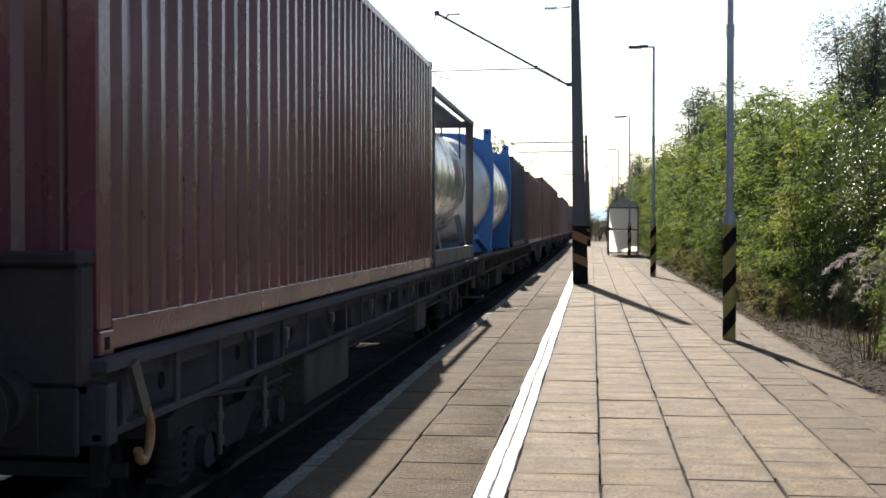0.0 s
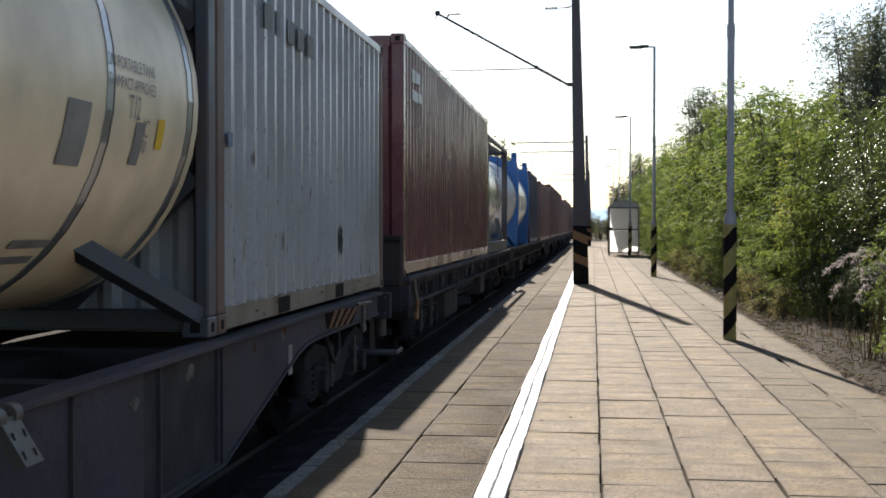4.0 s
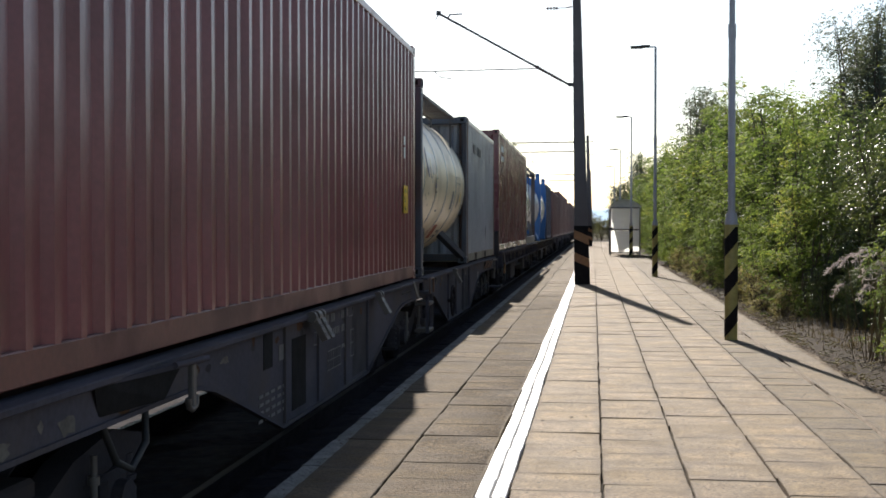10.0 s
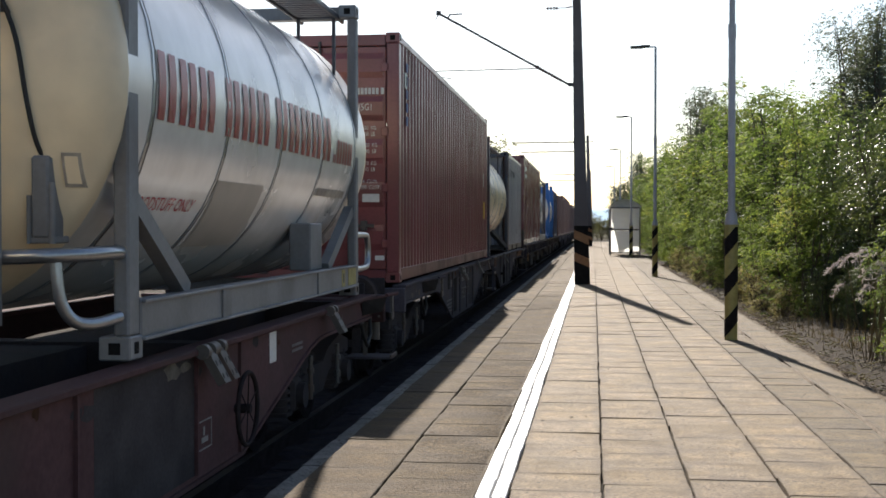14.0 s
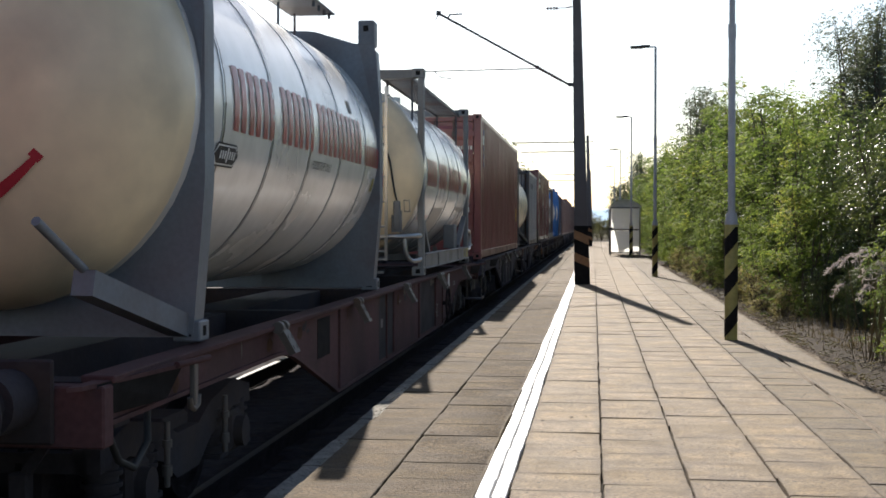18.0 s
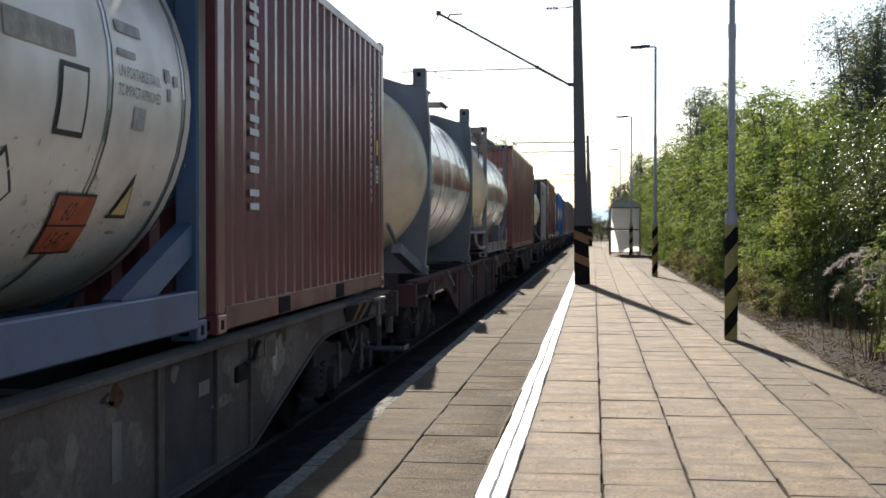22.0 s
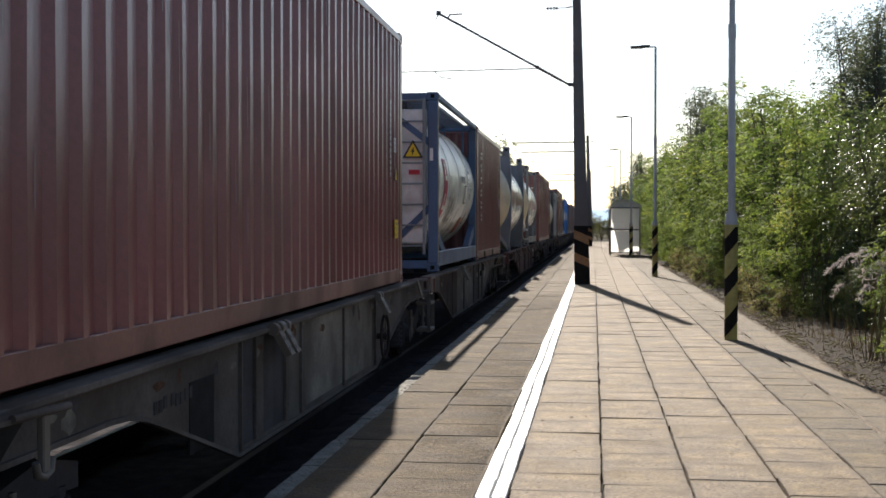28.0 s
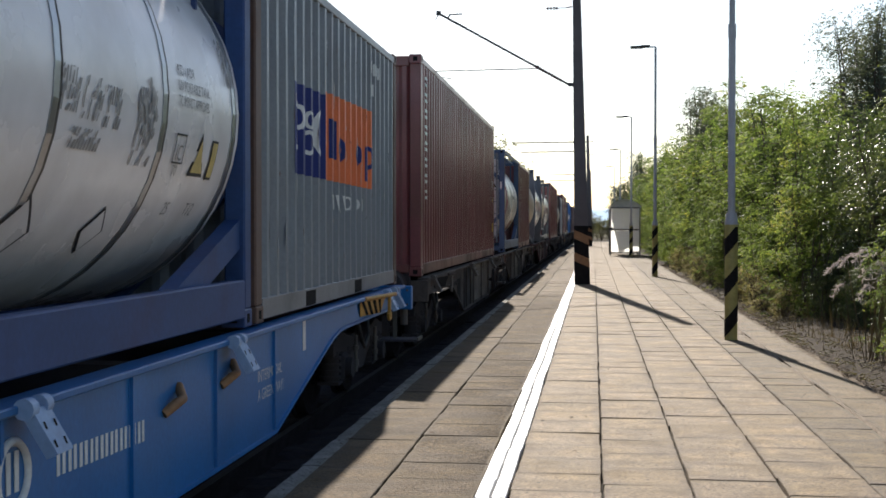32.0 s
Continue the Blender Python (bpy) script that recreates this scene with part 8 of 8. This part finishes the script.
part("valve", Shape().rod((0.10, 0.02, 0.30), (0.10, -0.05, 0.30), 0.05, n=14).box(-0.12, 0.2, -0.01, 0.01, 0.345, 0.36, 0.004).path([(0.02, -0.02, 0.36), (0.06, -0.03, 0.39), (0.12, -0.03, 0.385), (0.16, -0.02, 0.35)], 0.01), LOCK, vb, "dull steel outlet valve")
TZ, TR = 1.36, 1.19
skin_patch(T2, CRIMSON, 0, TZ, TR, 1.14, 1.60, 0.95, -0.62, "emblem", "worn crimson emblem panel", taper=-0.2)
for y0, up in ((1.16, 0.0), (1.26, -0.46)):
    skin_patch(T2, OFFWHITE, 0, TZ, TR + 0.003, y0, y0 + 0.08, 0.26, up, "emblem_mark", taper=-0.03)
    skin_patch(T2, OFFWHITE, 0, TZ, TR + 0.003, y0 + 0.07, y0 + 0.24, 0.07, up, "emblem_mark", taper=-0.01)
skin_patch(T2, STAIN, 0, TZ, TR, 1.22, 1.72, 0.2, -0.9, "label_plate")
rs = random.Random(9)
for k in range(240):
    # scraped and grimy marks, drawn out down the barrel
    y0, a0 = rs.gauss(2.45, 0.30), min(-0.12, rs.gauss(-0.45, 0.18))
    w, h, lean = rs.uniform(0.01, 0.05), rs.uniform(0.03, 0.17), rs.uniform(-0.6, 0.3)
    r = TR + 0.0055 + 0.0001 * (k % 20)
    o = [(p + lean * q, q) for p, q in blot(rs, w, h, 7)]
    part("stain", Shape().add([(r * math.cos((a0 + q) / TR), y0 + p, TZ + r * math.sin((a0 + q) / TR)) for p, q in o], [tuple(range(7))]), STAIN if k % 3 else GRIME, T2)
skin_patch(T2, STAIN, 0, TZ, TR, 3.56, 4.25, 0.12, 0.04)
skin_patch(T2, BLACK_INK, 0, TZ, TR, 4.08, 4.40, 0.32, -0.31, "label_frame")
skin_patch(T2, OFFWHITE, 0, TZ, TR + 0.003, 4.11, 4.37, 0.27, -0.285, "label_plate")
skin_text(T2, GREY_INK, 0, TZ, TR, "UN PORTABLE TANK", 0.08, 4.75, 0.02, 0.78)
skin_text(T2, GREY_INK, 0, TZ, TR, "TC IMPACT APPROVED", 0.08, 4.75, -0.07, 0.72)
skin_diamond(T2, 0, TZ, TR, 3.7, -0.58, 0.2, OFFWHITE)
skin_diamond(T2, 0, TZ, TR, 3.9, -0.88, 0.2, OFFWHITE)
hazard_plate(T2, 0, TZ, TR, 4.47, -0.92, 0.46, 0.35, -0.12, "60", "1547")
skin_poly(T2, BLACK_INK, 0, TZ, TR, [(5.06, -0.70), (5.34, -0.70), (5.20, -0.44)], 0.006, "sign_edge")
skin_poly(T2, FADED_YELLOW, 0, TZ, TR, [(5.105, -0.675), (5.295, -0.675), (5.20, -0.50)], 0.010, "warning_sign", "faded yellow warning triangle")
for y, up, w, h in ((4.98, -0.22, 0.16, 0.11), (4.78, 0.24, 0.34, 0.06), (5.42, 0.06, 0.08, 0.07), (5.56, 0.05, 0.07, 0.06), (5.46, -0.04, 0.05, 0.07), (4.76, 0.12, 0.24, 0.035), (5.2, -0.80, 0.12, 0.02), (5.5, -0.62, 0.1, 0.03)):
    skin_patch(T2, WORN_PRINT, 0, TZ, TR, y, y + w, h, up, "worn_print")
for k in range(230):
    # brown grime thrown up over the belly and along the straps
    y0 = rs.gauss(4.3, 0.7) if k % 3 else rs.choice((3.2, 4.65)) + rs.gauss(0, 0.06)
    a0 = min(-0.35, rs.gauss(-0.78, 0.2))
    r = TR + 0.0052 + 0.0001 * (k % 20)
    o = blot(rs, rs.uniform(0.006, 0.035), rs.uniform(0.008, 0.05), 7)
    part("stain", Shape().add([(r * math.cos((a0 + q) / TR), y0 + p, TZ + r * math.sin((a0 + q) / TR)) for p, q in o], [tuple(range(7))]), SMUDGE if k % 5 else STAIN, T2)
load(T2, -55.0)

C = load(box_container(12.192, 2.896, RED, "red-brown forty-foot high container with white letters"), -70.62)
scratches(C, 46, 0.6, 11.4, 0.4, 2.4)
caution_plate(C, 1.2175, 11.60, 0.52, 0.23, 0.21)
warning_triangle(C, 1.2175, 11.69, 1.17, 0.2)
bars(C, WHITE_INK, 1.2175, [(11.57, 1.49, 0.13, 0.02), (11.57, 1.63, 0.13, 0.02), (11.57, 1.51, 0.02, 0.12), (11.68, 1.51, 0.02, 0.12), (11.61, 1.53, 0.05, 0.03), (11.61, 1.58, 0.05, 0.03)])
digits_down(C, WHITE_INK, 11.29, 2.0, 13, 0.055, 0.045, 0.066)
for k in range(8):
    bars(C, WHITE_INK, 1.2175, [(0.38, 2.52 - 0.215 * k, 0.22, 0.042), (0.38, 2.605 - 0.215 * k, 0.22, 0.042)], name="letter_bar")
for k in range(13):
    bars(C, WHITE_INK, -0.012, [(0.668, 2.56 - 0.105 * k, 0.016, 0.075), (0.696, 2.56 - 0.105 * k, 0.016, 0.075)], back=True)
warning_triangle(C, -0.014, 0.70, 0.58, 0.2, back=True, worn=True)

B = load(box_container(6.058, 2.591, GREEN_BOX, "grey-green twenty-foot container with a two-colour sign", pockets=True, post_mat=POST_BROWN, rail_mat=FRAME_SILVER), -78.78)
BL = 6.058
rib_paint(B, NAVY_INK, BL, [(1.13, 1.06), (2.24, 1.05), (2.24, 1.76), (1.13, 1.75)], 0.002, "painted_sign", "dark navy painted sign half")
rib_paint(B, ORANGE_INK, BL, [(2.24, 1.05), (4.63, 1.03), (4.63, 1.82), (2.24, 1.79)], 0.002, "painted_sign", "orange painted sign half")
for y, z, w, h in ((1.20, 1.24, 0.10, 0.36), (1.16, 1.24, 0.18, 0.035), (1.16, 1.565, 0.12, 0.035)):
    rib_box(B, WHITE_INK, BL, y, z, w, h, 0.005)
rib_ring(B, WHITE_INK, BL, 1.36, 1.50, 0.10, 0.10, 0.06)
rib_ring(B, WHITE_INK, BL, 1.66, 1.32, 0.13, 0.10, 0.055)
rib_ring(B, WHITE_INK, BL, 1.68, 1.50, 0.08, 0.075, 0.045)
rib_ring(B, WHITE_INK, BL, 2.02, 1.42, 0.15, 0.19, 0.075)
for y, z, w, h in ((2.46, 1.24, 0.09, 0.34), (2.66, 1.24, 0.09, 0.34), (3.16, 1.24, 0.09, 0.38), (3.40, 1.24, 0.09, 0.38), (4.12, 1.10, 0.09, 0.34), (4.50, 1.24, 0.08, 0.38)):
    rib_box(B, NAVY_INK, BL, y, z, w, h, 0.005)
for y, z in ((2.93, 1.34), (3.74, 1.34), (4.36, 1.34)):
    rib_ring(B, NAVY_INK, BL, y, z, 0.15, 0.12, 0.075)
rib_paint(B, NAVY_INK, BL, [(2.50, 1.56), (2.55, 1.58), (2.72, 1.26), (2.66, 1.24)], 0.005)
for y in (2.50, 2.62, 2.74, 2.90, 3.02):
    rib_paint(B, WHITE_INK, BL, [(y, 0.93), (y + 0.04, 0.93), (y + 0.07, 0.80), (y + 0.03, 0.80)], 0.004)
for y, h in ((3.12, 0.03), (3.48, 0.03)):
    rib_box(B, WHITE_INK, BL, y, 0.80, 0.04, h, 0.004)
rib_ring(B, WHITE_INK, BL, 3.28, 0.865, 0.07, 0.065, 0.03, 0.004)
rib_box(B, WHITE_INK, BL, 3.39, 0.80, 0.04, 0.19, 0.004)
rib_ring(B, WHITE_INK, BL, 3.765, 0.865, 0.085, 0.065, 0.035, 0.004)
rib_box(B, WHITE_INK, BL, 3.90, 0.80, 0.04, 0.12, 0.004)
rib_box(B, WHITE_INK, BL, 3.94, 0.89, 0.06, 0.03, 0.004)
rib_box(B, WHITE_INK, BL, 4.0, 0.80, 0.04, 0.11, 0.004)
for k in range(4):
    rib_box(B, WHITE_INK, BL, 4.25 + 0.2 * k, 2.22 - 0.01 * k, 0.03, 0.12)
    rib_box(B, WHITE_INK, BL, 4.32 + 0.2 * k, 2.22 - 0.01 * k, 0.03, 0.12)
rib_box(B, WHITE_INK, BL, 4.58, 1.99, 0.08, 0.12)
rb = random.Random(77)
for k in range(120):
    # pale scrapes and rust down the ribs
    y = 0.16 + 0.2732 * (rb.randrange(21) + 0.67) + rb.uniform(-0.06, 0.06)
    z = 0.2 + 2.1 * rb.random()
    o = blot(rb, rb.uniform(0.006, 0.03), rb.choice((0.03, 0.06, 0.12, 0.3)) * rb.uniform(0.7, 1.3), 7)
    part("scrape", Shape().add([(1.2145 + 0.0001 * (k % 9), y + p, z + q) for p, q in o], [tuple(range(7))]), (GREY_BOX, RUST_SPOT, STAIN, GREY_BOX, RAIL)[k % 5], B)

T3 = thing("tank_container", "clean off-white tank container in an indigo blue frame", "tank container", group="tank containers")
tank_frame(T3, FRAME_INDIGO, 6.058, bottom_rail=True, top_rail=True, rail_z=(0.06, 0.31), strut=0)
for ya, yb in ((0.10, 1.4), (5.96, 4.66)):
    part("gusset", Shape().bar((1.13, ya, 0.62), (1.13, yb, 0.22), 0.10, 0.18), FRAME_INDIGO, T3, "slanting indigo gusset")
barrel(T3, WHITE_SKIN, 0.3, 5.86, 1.19, 1.36, (0.45, 1.70, 3.09, 4.46, 5.75), dish=0.16, strap=0.06)
tank_fittings(T3, 6.058, 1.36, 1.19, FRAME_INDIGO, wy=(0.3, 5.8))
TZ = 1.36
skin_text(T3, GREY_INK, 0, TZ, TR, "RID / ADR", 0.085, 4.66, 0.13, 0.8)
skin_text(T3, GREY_INK, 0, TZ, TR, "UN PORTABLE TANK", 0.085, 4.66, 0.045, 0.70)
skin_text(T3, GREY_INK, 0, TZ, TR, "TC IMPACT APPROVED", 0.085, 4.66, -0.04, 0.64)
skin_text(T3, GREY_INK, 0, TZ, TR, "IC", 0.13, 4.71, -0.34, 0.9)
skin_text(T3, GREY_INK, 0, TZ, TR, "70", 0.09, 4.72, -0.43, 0.9)
for grow, m, name, label in ((0.0, BLACK_INK, "sign_edge", ""), (0.022, FADED_YELLOW, "warning_sign", "faded yellow warning triangle")):
    r = TR + 0.005 + grow * 0.1
    tri = [(5.0 + grow * 1.7, -0.42 + grow), (5.28 - grow * 1.7, -0.42 + grow), (5.14, -0.16 - grow * 1.9)]
    part(name, Shape().add([(r * math.cos(q / TR), p, TZ + r * math.sin(q / TR)) for p, q in tri], [(0, 1, 2)]), m, T3, label)
skin_patch(T3, BLACK_INK, 0, TZ, TR, 5.335, 5.455, 0.24, -0.43, "label_edge")
skin_patch(T3, FADED_YELLOW, 0, TZ, TR + 0.003, 5.35, 5.44, 0.21, -0.415, "label_plate", "faded yellow label")
for a, b, u, h in ((4.68, 4.69, -0.36, 0.17), (4.845, 4.855, -0.36, 0.17), (4.68, 4.855, -0.36, 0.01), (4.68, 4.855, -0.20, 0.01)):
    skin_patch(T3, BLACK_INK, 0, TZ, TR, a, b, h, u, "label_rule")
skin_text(T3, GREY_INK, 0, TZ, TR, "25", 0.12, 4.84, -0.67, 0.8)
skin_text(T3, GREY_INK, 0, TZ, TR, "T12", 0.12, 5.22, -0.67, 0.8)
skin_diamond(T3, 0, TZ, TR, 4.02, -0.78, 0.15, WHITE_SKIN)
skin_diamond(T3, 0, TZ, TR, 3.12, -0.78, 0.2, WHITE_SKIN)
for y, up, w, h in ((3.12, -0.20, 0.2, 0.2), (3.36, -0.22, 0.22, 0.2), (3.62, -0.24, 0.2, 0.2), (3.28, -0.36, 0.32, 0.1), (4.05, -0.40, 0.24, 0.4), (5.55, 0.16, 0.2, 0.3)):
    # upright shards of worn print
    p0 = y
    while p0 < y + w:
        u0 = up
        while u0 < up + h:
            u1 = u0 + rs.uniform(0.03, 0.12)
            if rs.random() < 0.78:
                d = 0.012 + rs.uniform(0, 0.016)
                skin_poly(T3, WORN_PRINT, 0, TZ, TR, [(p0, u0), (p0 + d, u0), (p0 + d + 0.02, min(u1, up + h)), (p0 + 0.02, min(u1, up + h))], 0.006, "worn_print")
            u0 = u1 + rs.uniform(0.004, 0.02)
        p0 += 0.034
for k in range(60):
    # rest of a diamond placard
    a, b = rs.uniform(-0.16, 0.16), rs.uniform(-0.22, 0.22)
    if abs(a) / 0.16 + abs(b) / 0.22 < 1:
        skin_poly(T3, WORN_PRINT, 0, TZ, TR, [(4.2 + a + p, -0.14 + b + q) for p, q in blot(rs, 0.05, 0.08, 6)], 0.006 + 0.00005 * k, "worn_print")
bars(T3, YELLOW, 1.2195, [(1.6, 0.13, 0.12, 0.05), (1.8, 0.13, 0.1, 0.05), (2.0, 0.13, 0.12, 0.05)])
load(T3, -84.95)

TD = thing("tank_container", "silver tank container in a dark steel frame", "tank container", group="tank containers")
tank_frame(TD, FRAME_DARK, 6.058, high=2.591, bottom_rail=True, top_rail=True, rail_z=(0.0, 0.25), strut=0, braces=False)
barrel(TD, STEEL_SKIN, 0.5, 5.55, 1.10, 1.40, (1.2, 3.0, 4.8), dish=0.36)
tank_fittings(TD, 6.058, 1.40, 1.10, FRAME_DARK, wy=(0.3, 5.8))
saddles(TD, FRAME_SILVER, (1.1, 4.9), 1.10, 1.40, 0.25)
skin_patch(TD, GREY_INK, 0, 1.40, 1.10, 3.9, 4.9, 0.5, -0.1, "name_panel", "dark worn panel")
skin_patch(TD, RED_INK, 0, 1.40, 1.103, 4.2, 4.5, 0.2, 0.05, "label_plate")
load(TD, 18.0, DECK + 0.055)

BT = thing("tank_container", "white tank container with bright blue end plates", "tank container", group="tank containers")
plate_tank(BT, 6.15, BRIGHT_BLUE, PEARL, PEARL, 1.20, 1.40, 1.0)
tank_fittings(BT, 6.15, 1.40, 1.20, FRAME_DARK, walkway=False)
load(BT, 28.4, DECK + 0.055)

load(box_container(6.058, 2.591, NAVY, "dark navy twenty-foot container"), 36.2, DECK + 0.055)
u0 = 45.2
for k in range(8):
    load(box_container(12.192, 2.896 if k % 3 else 2.591, BROWN_HAZED, "brown forty-foot container far up the train, paled for haze"), u0 + (13.25 if k % 2 else 0))
    if k % 2:
        u0 += 26.5


# ---- the train rolls away from the camera ----
ROLLED = [0.0, 2.36, 4.70, 7.06, 9.42, 11.84, 14.26, 16.81, 19.40, 22.00, 24.55, 27.23, 29.96, 32.70, 35.44, 38.17, 40.89, 43.56, 46.18, 48.69, 51.16,
          53.54, 56.12, 58.84, 61.67, 64.54, 67.41, 70.28, 73.21, 76.27, 79.72, 83.34, 87.05]


def rolled(t):
    i = min(int(t), 31)
    q = t - i
    g = lambda k: ROLLED[max(0, min(32, k))] if 0 <= k <= 32 else (2 * ROLLED[0] - ROLLED[1] if k < 0 else 2 * ROLLED[32] - ROLLED[31])
    a, b, c, d = g(i - 1), g(i), g(i + 1), g(i + 2)
    return b + 0.5 * q * (c - a + q * (2 * a - 5 * b + 4 * c - d + q * (3 * (b - c) + d - a)))


def motions():
    for ob, x, u, z in LOADS:
        walk(ob, [(float(t), Matrix.Translation((x, u + rolled(t), z))) for t in range(33)])
    # the wheels turn with the way rolled, in steps of less than a quarter turn
    times, s = [0.0], 0.0
    for k in range(1, 321):
        t = k * 0.1
        if rolled(t) - s > 0.48 or k == 320:
            times.append(t)
            s = rolled(t)
    for ob, y in WHEELS:
        if ob.parent.matrix_basis.translation.y > 25:
            continue
        walk(ob, [(t, Matrix.Translation((0, y, 0.46)) @ Matrix.Rotation(-rolled(t) / 0.46, 4, "X")) for t in times])


motions()
